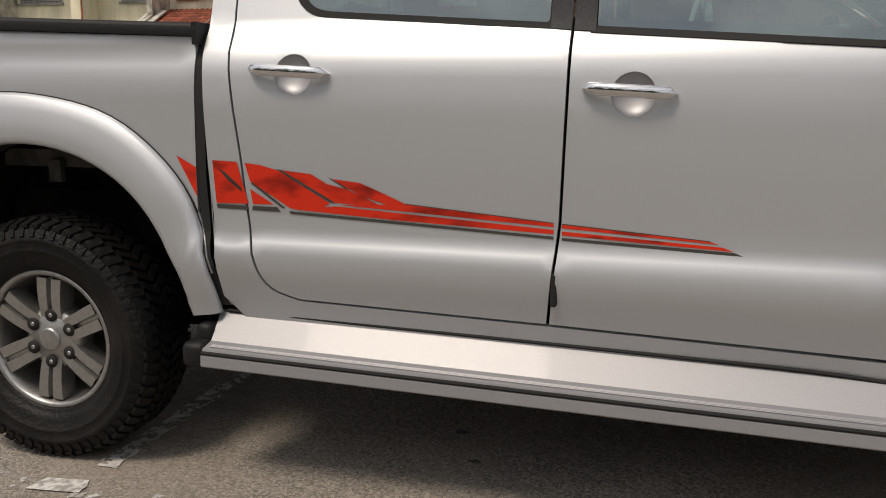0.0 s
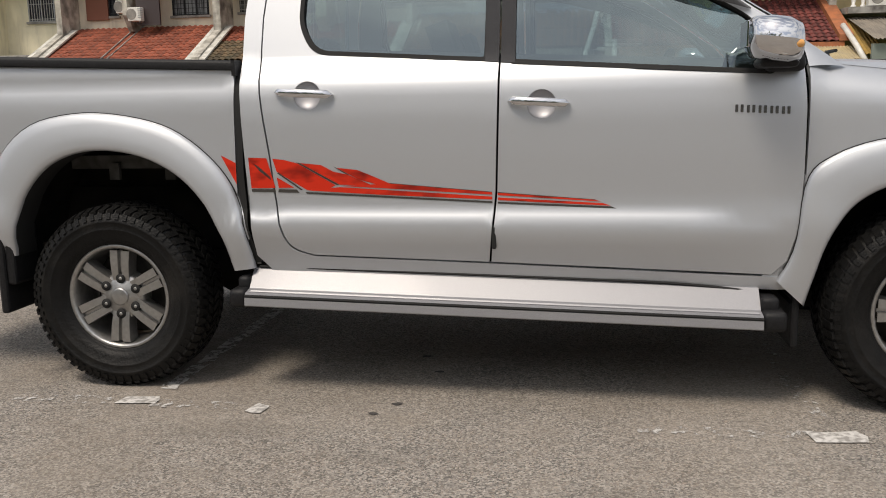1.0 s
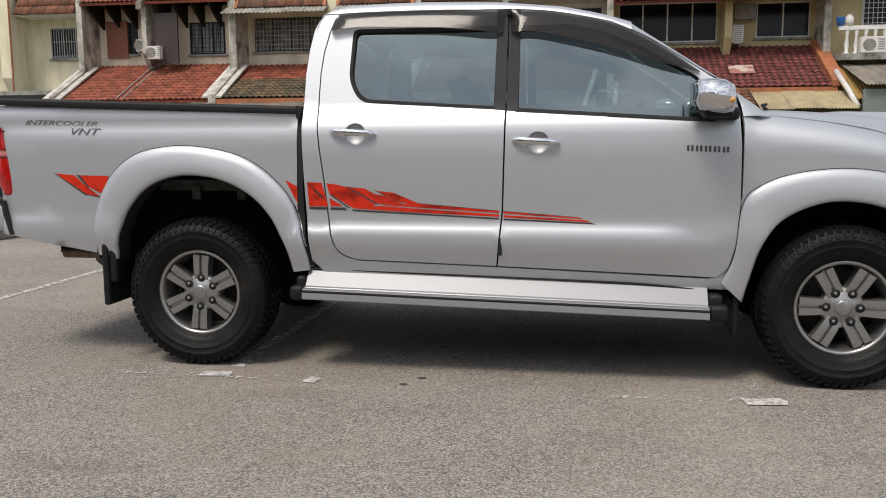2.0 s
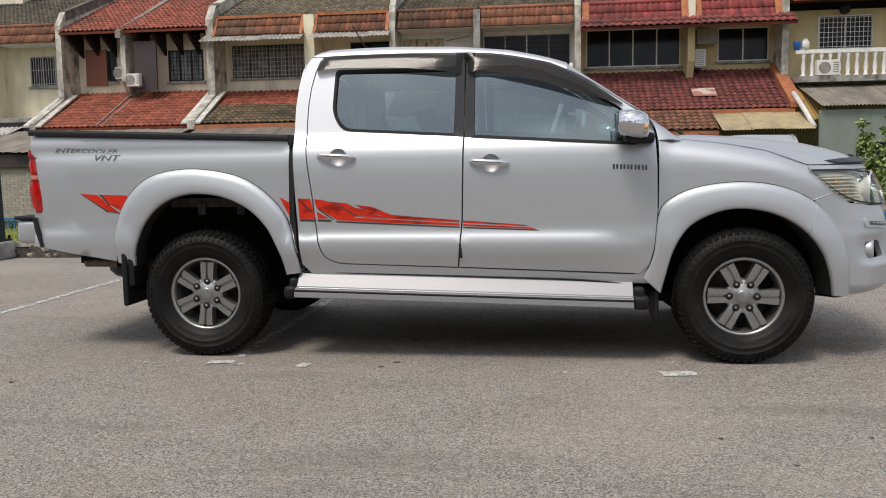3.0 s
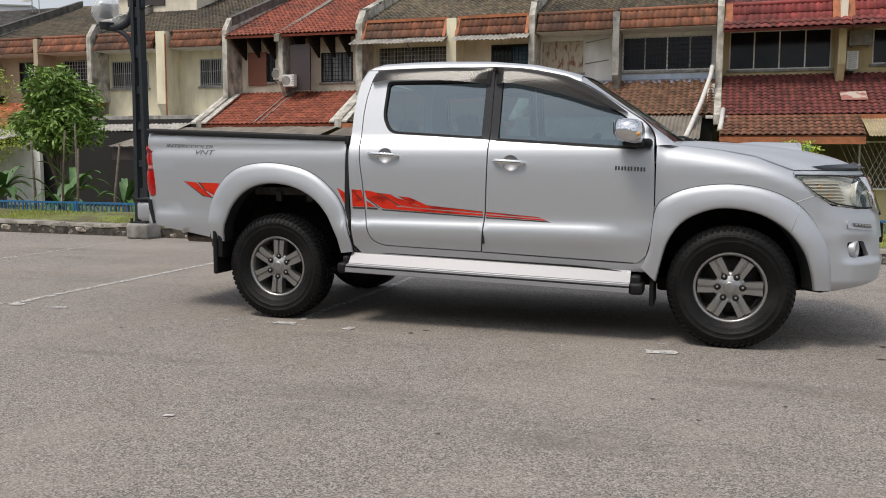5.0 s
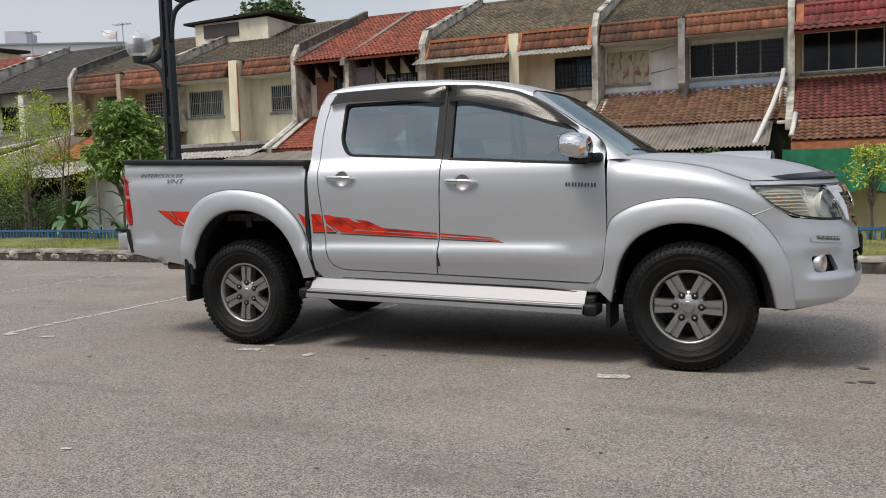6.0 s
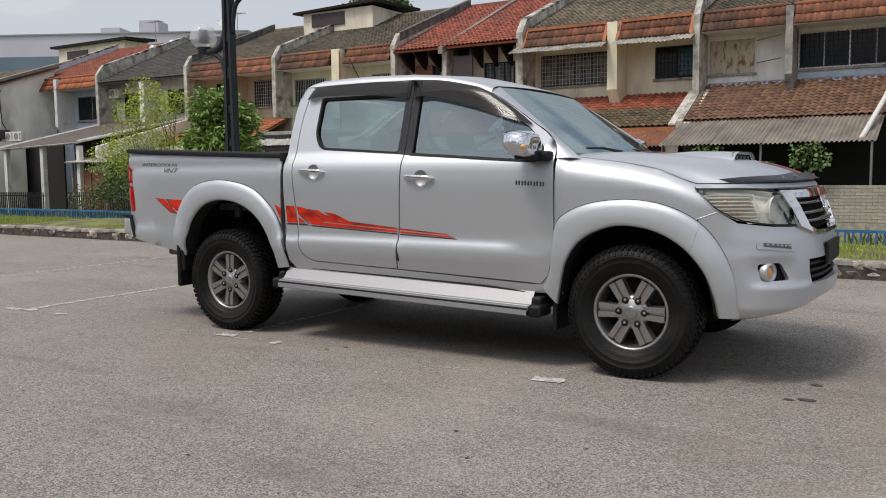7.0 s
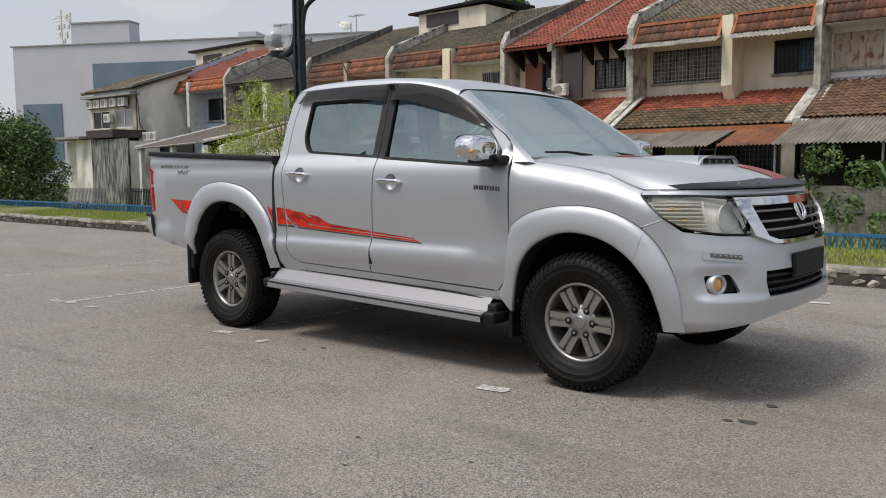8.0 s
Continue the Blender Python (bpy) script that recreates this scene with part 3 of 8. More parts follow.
EDGE = [tuple(v) for v in curve([(0.634, 1.339), (0.645, 1.17), (0.674, 0.95), (0.688, 0.80), (0.712, 0.665), (0.752, 0.588), (0.832, 0.556)], 26)]
BOWLS = [(0.8285, 1.163), (1.7065, 1.118)]                             # hollows behind the door handles


def bowl_ring(x, z, r=0.053):
    return [(x + r * math.cos(2 * math.pi * k / 28), z + r * math.sin(2 * math.pi * k / 28)) for k in range(28)]


for side in (-1, 1):
    # bed side with the arch cut out
    shell("bed_side", [(-1.085, 0.66), (-0.95, 0.635), (-0.56, 0.565)] + [(x + 0.01, z - 0.012) for x, z in OUT_R[2:-5]] + [(0.535, 0.62), (0.532, 0.86), (0.54, 1.262), (-1.07, bed_top(-1.07))], side,
          label="silver bed side panel with a grey lettering decal")
    flare("rear_arch_flare", OUT_R, IN_R, side)
    flare("front_arch_flare", OUT_F, IN_F, side)
    # cab corner behind the rear door
    shell("cab_corner", [(0.557, 1.29), (0.575, 0.86), (0.60, 0.55), (0.66, 0.485), (2.56, 0.44), (2.575, 0.488), (2.30, 0.497), (1.52, 0.527), (0.84, 0.549)] + [(x - 0.006, z - 0.005) for x, z in EDGE[::-1]] + [
                         (0.629, 1.46), (0.640, 1.567), (0.664, 1.67), (0.69, 1.735), (0.735, 1.757), (0.63, 1.757), (0.607, 1.72), (0.586, 1.674), (0.569, 1.585), (0.557, 1.46)], side, step=0.04)
    R_WIN = rounded([(0.795, 1.668), (0.785, 1.43), (0.845, 1.325), (1.50, 1.285), (1.505, 1.668)], [0.03, 0.05, 0.07, 0.01, 0.01])
    rdoor = shell("rear_door", [(0.646, 1.567), (0.635, 1.46)] + EDGE + [(1.512, 0.535), (1.537, 0.80), (1.545, 1.10), (1.548, 1.28), (1.548, 1.757), (0.742, 1.757), (0.697, 1.735), (0.671, 1.67)],
                  side, holes=[R_WIN] + ([bowl_ring(*BOWLS[0])] if side < 0 else []), step=0.04)
    F_WIN = rounded([(1.60, 1.665), (1.60, 1.275), (2.50, 1.218), (2.53, 1.30), (2.43, 1.415), (2.18, 1.555), (1.98, 1.638), (1.85, 1.668)], [0.01, 0.01, 0.02, 0.03, 0.05, 0.05, 0.05, 0.03])
    fdoor = shell("front_door", [(1.556, 1.28), (1.553, 1.10), (1.545, 0.80), (1.52, 0.535), (2.30, 0.507), (2.53, 0.498), (2.58, 0.55), (2.613, 0.68), (2.62, 0.85), (2.617, 1.10), (2.605, 1.285), (2.583, 1.338), (2.53, 1.39), (2.455, 1.438), (2.315, 1.533), (2.181, 1.615), (2.03, 1.684), (1.828, 1.728), (1.70, 1.746), (1.556, 1.757)],
                  side, holes=[F_WIN] + ([bowl_ring(*BOWLS[1])] if side < 0 else []), step=0.04)
    # dark film on the middle pillar, window panes and black surrounds
    pane_at = lambda u, v: Vector((u, side * (0.781 - 0.296 * (v - 1.285)), v))
    part("window_pane", panel([(0.775, 1.675), (0.765, 1.43), (0.835, 1.31), (1.52, 1.27), (1.52, 1.675)], pane_at, 0.2, depth=0), M["glass"], rdoor, "tinted side window glass").visible_shadow = False
    part("window_pane", panel([(1.58, 1.68), (1.58, 1.265), (2.55, 1.205), (2.56, 1.30), (2.45, 1.42), (2.2, 1.565), (1.99, 1.65), (1.86, 1.68)], pane_at, 0.2, depth=0), M["glass"], fdoor, "tinted side window glass").visible_shadow = False
    ring = lambda poly, k: [(x + (x - cx) * k / max(0.3, abs(x - cx)), z + (z - cz) * k / max(0.12, abs(z - cz))) for cx, cz in [(sum(p[0] for p in poly) / len(poly), sum(p[1] for p in poly) / len(poly))] for x, z in poly]
    for poly, door in ((R_WIN, rdoor), (F_WIN, fdoor)):
        shell("window_seal", ring(poly, 0.009), side, M["gap"], holes=[ring(poly, -0.007)], step=0.06, parent=door, label="black rubber window seal", out=0.003, depth=0.035, estep=0.04)
    shell("pillar_film", [(1.497, 1.277), (1.5478, 1.273), (1.5478, 1.755), (1.497, 1.755)], side, M["carbon"], parent=rdoor, label="dark carbon pillar film", out=0.004, depth=0.006)
    shell("pillar_film", [(1.5556, 1.272), (1.608, 1.269), (1.608, 1.752), (1.5556, 1.755)], side, M["carbon"], parent=fdoor, label="dark carbon pillar film", out=0.004, depth=0.006)
    # front fender, over the arch to the headlamp and bumper joint
    shell("front_fender", [(2.627, 1.246), (2.627, 0.84)] + [(x, z - 0.012) for x, z in OUT_F[8:31]] + [(ux(3.46), 0.905), (ux(3.555), 0.94), (ux(3.53), 0.965), (ux(3.44), 1.064), (ux(3.455), 1.080)] + [(ux(x), float(np.interp(x, FEND_X, FEND_Z)) + 0.001) for x in lins(3.42, 2.66, 20)], side, step=0.045)
    shell("sill_filler", [(2.50, 0.44), (2.66, 0.44), (2.66, 0.86), (2.624, 0.86), (2.617, 0.68), (2.584, 0.552), (2.534, 0.497), (2.50, 0.495)], side, out=-0.006, step=0.05)
    # running board on dark brackets
    prof = [(0.822, 0.128), (0.836, 0.124), (0.896, 0.055), (0.935, 0.047), (0.946, 0.045), (0.948, 0.038), (0.949, 0.031), (0.957, 0.028), (0.959, 0.0), (0.955, -0.004), (0.82, -0.004)]

    def board(x, j):
        zb = 0.372 - (x - 0.6) * 0.026
        return Vector((x, side * prof[j][0], zb + prof[j][1]))
    step_board = part("running_board", grid(board, lins(0.575, 2.49, 40), range(len(prof)), flip=side < 0), M["paint_sill"], truck, "silver running board with a black edge strip")
    bm = bmesh.new()
    for k in range(6):
        y = 0.893 + k * 0.008
        tube([(0.59, side * y, 0.372 + 0.0505), (2.48, side * y, 0.372 - 1.88 * 0.026 + 0.0505)], 0.0016, 5, bm)
    part("tread_rib", bm, M["paint_sill"], step_board)
    part("edge_strip", tube([(0.575, side * 0.952, 0.372 + 0.036), (2.49, side * 0.952, 0.372 - 1.915 * 0.026 + 0.036)], 0.0058, 8), M["gap"], step_board, "black edge strip")
    part("sill_gap", tube([(x, side * 0.838, 0.372 - (x - 0.6) * 0.026 + 0.131 - 0.022 * max(0.0, (x - 2.05) / 0.44) ** 2) for x in lins(0.60, 2.49, 24)], 0.0055, 6), M["gap"], step_board, "dark gap under the sill")
    for xa, xb, sx in ((0.505, 0.66, -1), (2.41, 2.575, 1)):
        zb = 0.372 - ((xa + xb) / 2 - 0.6) * 0.026
        bm = bmesh.new()
        box(bm, *( (xa, 0.577) if sx < 0 else (2.488, xb)), *sorted((side * 0.78, side * 0.945)), zb - 0.015, zb + 0.058, bev=0.018)
        box(bm, *((xa + 0.02, 0.575) if sx < 0 else (2.49, xb - 0.02)), *sorted((side * 0.70, side * 0.895)), zb + 0.02, zb + 0.10, bev=0.015)
        part("end_cap", bm, M["black"], step_board, "black plastic end cap", smooth=True)
    # wheel wells, mud flaps
    for nm, inner, yi in (("rear_wheel_well", IN_R, 0.42), ("front_wheel_well", IN_F, 0.46)):
        cx = sum(p[0] for p in inner) / len(inner)
        pts = [(cx + (x - cx) * 1.10, 0.30 + (z - 0.30) * 1.05) for x, z in inner]
        V, F = grid(lambda i, j: (pts[i][0], side * (0.84 if j == 0 else yi), pts[i][1]), range(len(pts)), range(2))
        n = len(V)
        V += [Vector((p[0], side * yi, 0.32)) for p in pts]
        F += [(2 * i + 1, 2 * i + 3, n + i + 1, n + i) for i in range(len(pts) - 1)]
        part(nm, (V, F), M["under"], truck, "dark wheel well lining")
    part("rear_mud_flap", boxes((-0.505, -0.47, *sorted((side * 0.62, side * 0.90)), 0.30, 0.62), bev=0.012), M["black"], truck, "black rubber mud flap")
    part("front_mud_flap", boxes((2.605, 2.635, *sorted((side * 0.60, side * 0.845)), 0.225, 0.52), bev=0.012), M["black"], truck, "black rubber mud flap")
    part("flap_edge", boxes((-0.47, -0.43, *sorted((side * 0.72, side * 0.89)), 0.42, 0.66), bev=0.012), M["black"], truck)
    # tail light wrapped round the corner: narrow at its top, wider below, with a pale band
    def lamp_row(z, k):
        """One point of the lens section at height z: k runs from the front edge round the corner to the rear face."""
        xf = float(np.interp(z, [0.862, 0.875, 0.94, 1.07, 1.18, 1.225, 1.238], [-1.022, -1.006, -1.006, -1.031, -1.053, -1.070, -1.080]))
        xr = float(np.interp(z, [0.862, 0.90, 0.96, 1.02, 1.055, 1.095, 1.14, 1.20, 1.225, 1.238], [-1.092, -1.112, -1.120, -1.119, -1.108, -1.107, -1.117, -1.109, -1.096, -1.086]))
        w = width(-1.06, z)
        ring = [(xf, w - 0.012), (xf - 0.004, w + 0.004), (xf - 0.30 * (xf - xr), w + 0.009), (xf - 0.62 * (xf - xr), w + 0.004), (xf - 0.86 * (xf - xr), w - 0.012), (xr, w - 0.036), (xr - 0.004, w - 0.075), (xr, 0.70), (xr + 0.05, 0.70)]
        return Vector((ring[k][0], side * ring[k][1], z))

    def lens(z0, z1, n, sink=0.0):
        V, F = grid(lambda i, k: lamp_row(z0 + (z1 - z0) * i / n, k) + Vector((sink, -side * sink, 0)), range(n + 1), range(9), flip=side > 0)
        return V, F + [tuple(range(9)), tuple(range(9 * n, 9 * n + 9))]
    tail = part("tail_light", lens(0.862, 1.059, 14), M["lens_red"], truck, "red tail light with a clear band", smooth=True)
    part("upper_lens", lens(1.092, 1.238, 12), M["lens_red"], tail, smooth=True)
    part("clear_band", lens(1.058, 1.093, 3, 0.002), M["lens_pink"], tail, "pale reversing band", smooth=True)
    # door mirrors
    mir = part("door_mirror", boxes((2.47, 2.60, *sorted((side * 0.80, side * 0.90)), 1.215, 1.275), bev=0.02), M["black"], fdoor, "black mirror foot", smooth=True)
    MIR = [(2.545, 1.245, 0.01), (2.555, 1.25, 0.62), (2.545, 1.255, 0.86), (2.51, 1.262, 1.0), (2.46, 1.268, 1.0), (2.41, 1.274, 0.9), (2.385, 1.28, 0.6), (2.377, 1.283, 0.01)]

    def mirror_shell(i, k):
        x, zc, s = MIR[i]
        a = 2 * math.pi * k / 20
        ca, sa = math.cos(a), math.sin(a)
        q = lambda v: math.copysign(abs(v) ** 0.72, v)
        return Vector((x, side * (0.968 + 0.128 * s * q(ca)), zc + 0.052 + 0.075 * s * q(sa)))
    part("mirror_shell", grid(mirror_shell, range(len(MIR)), range(21), flip=side > 0), M["chrome"], mir, "chrome mirror shell", smooth=True)
    part("mirror_base", boxes((2.43, 2.555, *sorted((side * 0.86, side * 1.00)), 1.226, 1.258), bev=0.015), M["black"], mir, smooth=True)
    part("turn_signal", boxes((2.49, 2.546, *sorted((side * 1.03, side * 1.089)), 1.283, 1.312), bev=0.012), M["amber"], mir, "amber turn signal", smooth=True)
    part("mirror_glass", boxes((2.378, 2.386, *sorted((side * 0.905, side * 1.025)), 1.292, 1.378), bev=0.003), M["chrome"], mir)
    # rain visors over the windows
    def visor(top, low, n=34):
        T, B = curve(top, n), curve(low, n)

        def at(i, j):
            t = j / 6
            p = T[i].lerp(B[i], t)
            e = min(1.0, 14 * i / (n - 1), 10 * (n - 1 - i) / (n - 1) + 0.25)
            return skin(p.x, p.y, side, 0.007 + 0.030 * e * t ** 0.55)
        return grid(at, range(n), range(7), flip=side > 0)
    part("rain_visor", visor([(0.672, 1.674), (0.683, 1.712), (0.705, 1.740), (0.76, 1.760), (1.22, 1.764), (1.535, 1.751)], [(0.674, 1.668), (0.70, 1.672), (0.76, 1.681), (0.87, 1.684), (1.23, 1.672), (1.525, 1.637)]), M["smoke"], rdoor, "smoked rain visor", smooth=True)
    part("rain_visor", visor([(1.562, 1.752), (1.70, 1.748), (1.828, 1.729), (2.03, 1.684), (2.181, 1.614), (2.315, 1.531), (2.437, 1.442)], [(1.566, 1.637), (1.64, 1.645), (1.72, 1.637), (1.92, 1.590), (2.088, 1.543), (2.253, 1.487), (2.435, 1.436)]), M["smoke"], fdoor, "smoked rain visor", smooth=True)
    part("visor_clip", boxes((1.543, 1.562, *sorted((side * 0.664, side * 0.70)), 1.722, 1.752), bev=0.004), M["gap"], fdoor, "dark gap between the visors")

# handles, badge, stripes and lettering of the near side
S = -1
for nm, x0, x1, zc, door, key in (("rear", 0.705, 0.932, 1.163, bpy.data.objects["rear_door"], False), ("front", 1.585, 1.808, 1.118, bpy.data.objects["front_door"], True)):
    xm = (x0 + x1) / 2 + 0.01
    V, F = grid(lambda i, k: skin(xm + 0.054 * math.sin(math.pi / 2 * i / 8) * math.cos(2 * math.pi * k / 28), zc + 0.054 * math.sin(math.pi / 2 * i / 8) * math.sin(2 * math.pi * k / 28), S, 0.0005 - 0.030 * math.cos(math.pi / 2 * i / 8)), range(9), range(29))
    part("handle_cup", (V, F), M["cup"], door, "recessed handle cup", smooth=True)
    rows = []
    for i in range(15):
        t = i / 14
        x = x0 + (x1 - x0) * t
        bow = 0.026 * math.sin(math.pi * t) ** 0.45 if 0 < t < 1 else 0.0
        s = min(1.0, 0.45 + 0.55 * min(1, math.sin(math.pi * min(max(t, 0.01), 0.99)) * 7)) * (0.02 if t in (0, 1) else 1)
        rows.append((x, -width(x, zc) - 0.006 - bow, zc + 0.008 - (t - 0.5) * 0.012, 0.0158 * s))
    V, F = grid(lambda i, k: (rows[i][0], rows[i][1] + 0.010 * math.cos(2 * math.pi * k / 14), rows[i][2] + rows[i][3] * math.sin(2 * math.pi * k / 14)), range(15), range(15), flip=True)
    h = part("door_handle", (V, F), M["chrome"], door, "chrome door handle", smooth=True)
    if key:
        V, F = lathe([(0.0, -0.004), (0.0095, -0.004), (0.0115, 0.0), (0.0115, 0.006)], (x0 + 0.028, -width(x0, zc) - 0.026, zc + 0.011), n=20)
        part("key_lock", (V, F), M["alloy"], h, "round key lock")
fd, rd = bpy.data.objects["front_door"], bpy.data.objects["rear_door"]
bed = bpy.data.objects["bed_side"]
corner = bpy.data.objects["cab_corner"]


def decal(name, polys, material, parent, label):
    for p in polys:
        part(name, panel(p, lambda u, v: skin(u, v, S, 0.0022), 0.04, depth=0), material, parent, label, smooth=True)


decal("red_stripe", [[(0.475, 0.943), (0.534, 0.912), (0.534, 0.83), (0.518, 0.86)], [(-0.753, 0.974), (-0.65, 0.965), (-0.597, 0.918), (-0.513, 0.857), (-0.581, 0.867)], [(-0.62, 0.965), (-0.46, 0.961), (-0.50, 0.87), (-0.569, 0.905)]], M["red"], bed, "red flame stripe")
decal("stripe_edge", [[(-0.765, 0.978), (-0.753, 0.974), (-0.581, 0.867), (-0.59, 0.860)], [(-0.59, 0.866), (-0.581, 0.867), (-0.50, 0.857), (-0.505, 0.850)], [(-0.64, 0.968), (-0.62, 0.965), (-0.569, 0.905), (-0.577, 0.90)]], M["decal_dark"], bed, "dark stripe edge")
decal("red_stripe", [[(0.587, 0.933), (0.66, 0.930), (0.69, 0.816), (0.593, 0.815)]], M["red"], corner, "red flame stripe")
decal("stripe_edge", [[(0.593, 0.812), (0.688, 0.811), (0.69, 0.799), (0.595, 0.801)], [(0.60, 0.915), (0.625, 0.90), (0.67, 0.86), (0.675, 0.845), (0.63, 0.88)]], M["decal_dark"], corner, "dark stripe edge")
decal("red_stripe", [[(0.684, 0.928), (0.730, 0.923), (0.782, 0.910), (0.929, 0.826), (0.893, 0.807), (0.815, 0.808), (0.698, 0.878)], [(0.697, 0.857), (0.765, 0.817), (0.703, 0.816)],
                     [(0.793, 0.911), (0.876, 0.903), (0.921, 0.878), (0.978, 0.866), (1.075, 0.824), (0.945, 0.828)], [(0.936, 0.892), (1.014, 0.884), (1.053, 0.869), (1.138, 0.833), (1.115, 0.822), (1.022, 0.847)],
                     [(0.950, 0.823), (1.138, 0.832), (1.525, 0.799), (1.526, 0.790), (1.10, 0.815)], [(0.82, 0.806), (0.945, 0.819), (1.526, 0.783), (1.526, 0.772), (1.114, 0.789)]], M["red"], rd, "red flame stripe")
decal("stripe_edge", [[(0.702, 0.811), (0.775, 0.810), (0.785, 0.797), (0.70, 0.799)], [(0.808, 0.801), (1.526, 0.766), (1.527, 0.759), (0.814, 0.793)], [(0.700, 0.872), (0.79, 0.808), (0.80, 0.808), (0.705, 0.876)],
                      [(0.775, 0.914), (0.793, 0.911), (0.945, 0.827), (0.932, 0.827)], [(0.922, 0.897), (0.936, 0.892), (0.985, 0.865), (0.975, 0.866)], [(1.138, 0.834), (1.525, 0.801), (1.525, 0.7985), (1.138, 0.831)]], M["decal_dark"], rd, "dark stripe edge")
decal("red_stripe", [[(1.546, 0.797), (1.902, 0.771), (1.924, 0.765), (1.546, 0.788)], [(1.547, 0.780), (1.931, 0.759), (1.957, 0.750), (1.547, 0.770)]], M["red"], fd, "thin red stripe")
decal("stripe_edge", [[(1.547, 0.764), (1.958, 0.748), (1.982, 0.739), (1.547, 0.757)], [(1.546, 0.7995), (1.902, 0.773), (1.902, 0.771), (1.546, 0.797)]], M["decal_dark"], fd, "dark stripe edge")


def lettering(name, text, x, z, height, material, parent, label, shear=0.25, squash=1.0, tilt=0.0):
    """Flat letters of the built-in font laid on the near body side."""
    cu = bpy.data.curves.new(name, "FONT")
    cu.body, cu.size, cu.shear, cu.extrude = text, height / 0.73, shear, 0.0006
    ob = bpy.data.objects.new(name, cu)
    me = bpy.data.meshes.new_from_object(ob)
    bpy.data.objects.remove(ob)
    off = base_of(parent)
    for v in me.vertices:
        px, pz = x + v.co.x * squash, z + v.co.y + v.co.x * squash * tilt
        v.co = skin(px, pz, S, 0.003 + v.co.z) - off
    me.materials.clear()
    me.materials.append(material)
    o = new(name, me)
    o.parent = parent
    return tagged(o, label)


lettering("model_lettering", "INTERCOOLER", -0.918, 1.222, 0.027, M["decal_grey"], bed, "grey slanted lettering", squash=1.62, tilt=-0.03, shear=0.35)
lettering("model_lettering", "VNT", -0.675, 1.172, 0.034, M["decal_grey"], bed, "grey slanted lettering", squash=1.75, tilt=-0.02, shear=0.35)
M["badge"] = mat("dull_chrome_badge", (0.22, 0.22, 0.225), 0.22, 0.9)
# the maker's badge as plain raised bars
bm = bmesh.new()
for k in range(5):
    xa = 2.378 + k * 0.039
    w = width(xa + 0.015, 1.093)
    box(bm, xa, xa + 0.010, -w - 0.005, -w + 0.002, 1.079 - 0.002 * k, 1.106 - 0.002 * k, bev=0.002)
    box(bm, xa + 0.018, xa + 0.028, -w - 0.005, -w + 0.002, 1.079 - 0.002 * k, 1.106 - 0.002 * k, bev=0.002)
part("badge_bars", bm, M["badge"], fd, "small dark chrome badge drawn as plain bars")
part("hinge_tab", boxes((1.524, 1.541, -0.885, -0.86, 0.588, 0.675), bev=0.006), M["gap"], fd, "small black door edge guard")

# rubber strip in the gap between bed and cab, bed rails, tailgate, rear bumper, bed floor
part("gap_filler", boxes((0.52, 0.60, -0.80, 0.80, 0.52, 1.215)), M["gap"], truck, "dark gap behind the cab")
GAPC = curve([(0.552, 1.265), (0.552, 1.0), (0.55, 0.85), (0.565, 0.66), (0.60, 0.52)], 24)
part("gap_seal", grid(lambda i, j: (GAPC[i].x - 0.013 + 0.026 * (j % 2), -width(GAPC[i].x + (0.02 if GAPC[i].y < 1.2 else 0), GAPC[i].y) + 0.004 + 0.02 * (j // 2), GAPC[i].y), range(24), range(2)), M["gap"], truck, "black seal strip")
for s in (-1, 1):
    V, F = grid(lambda x, j: (x, s * (0.855, 0.858, 0.85, 0.80, 0.78, 0.78)[j], bed_top(x) + (0.002, 0.026, 0.038, 0.04, 0.034, -0.02)[j]), lins(-1.075, 0.545, 20), range(6), flip=s > 0)
    part("bed_rail", (V, F), M["black"], truck, "black plastic bed rail cap", smooth=True)
    part("rail_end", boxes((0.535, 0.55, *sorted((s * 0.78, s * 0.857)), bed_top(0.54) - 0.02, bed_top(0.54) + 0.039)), M["black"], truck)
part("bed_floor", boxes((-1.085, 0.52, -0.74, 0.74, 1.02, 1.05)), M["black"], truck, "black bed liner floor")
for s in (-1, 1):
    part("bed_liner_side", boxes((-1.06, 0.52, *sorted((s * 0.76, s * 0.83)), 1.06, 1.24)), M["black"], truck, "black bed liner side")
part("bed_headboard", boxes((0.49, 0.519, -0.8, 0.8, 0.8, 1.23)), M["black"], truck)
part("tailgate", boxes((-1.125, -1.06, -0.70, 0.70, 0.80, 1.30), bev=0.02), M["paint"], truck, "silver tailgate", smooth=True)
part("rear_panel", boxes((-1.10, -1.04, -0.82, 0.82, 0.64, 0.87), bev=0.02), M["paint"], truck, smooth=True)
rb = part("rear_bumper", boxes((-1.235, -1.09, -0.80, 0.80, 0.665, 0.818), bev=0.03), M["paint"], truck, "silver rear bumper with a black step", smooth=True)
part("step_pad", boxes((-1.238, -1.075, -0.81, 0.81, 0.815, 0.838), bev=0.008), M["black"], rb, "black step pad")
part("bumper_trim", tube([(-1.075, -0.845, 0.83), (-1.06, -0.85, 0.76), (-1.03, -0.85, 0.655)], 0.014, 8), M["gap"], rb, "black bumper joint strip")

# roof skin, from rail to rail
ROOF_X, ROOF_Z = [0.598, 0.612, 0.635, 0.675, 0.74, 0.92, 1.15, 1.5, 1.8, 1.95, 2.04, 2.13], [1.70, 1.745, 1.777, 1.803, 1.818, 1.825, 1.826, 1.815, 1.785, 1.754, 1.730, 1.701]


def roof_z(x):
    return float(np.interp(x, ROOF_X, ROOF_Z))


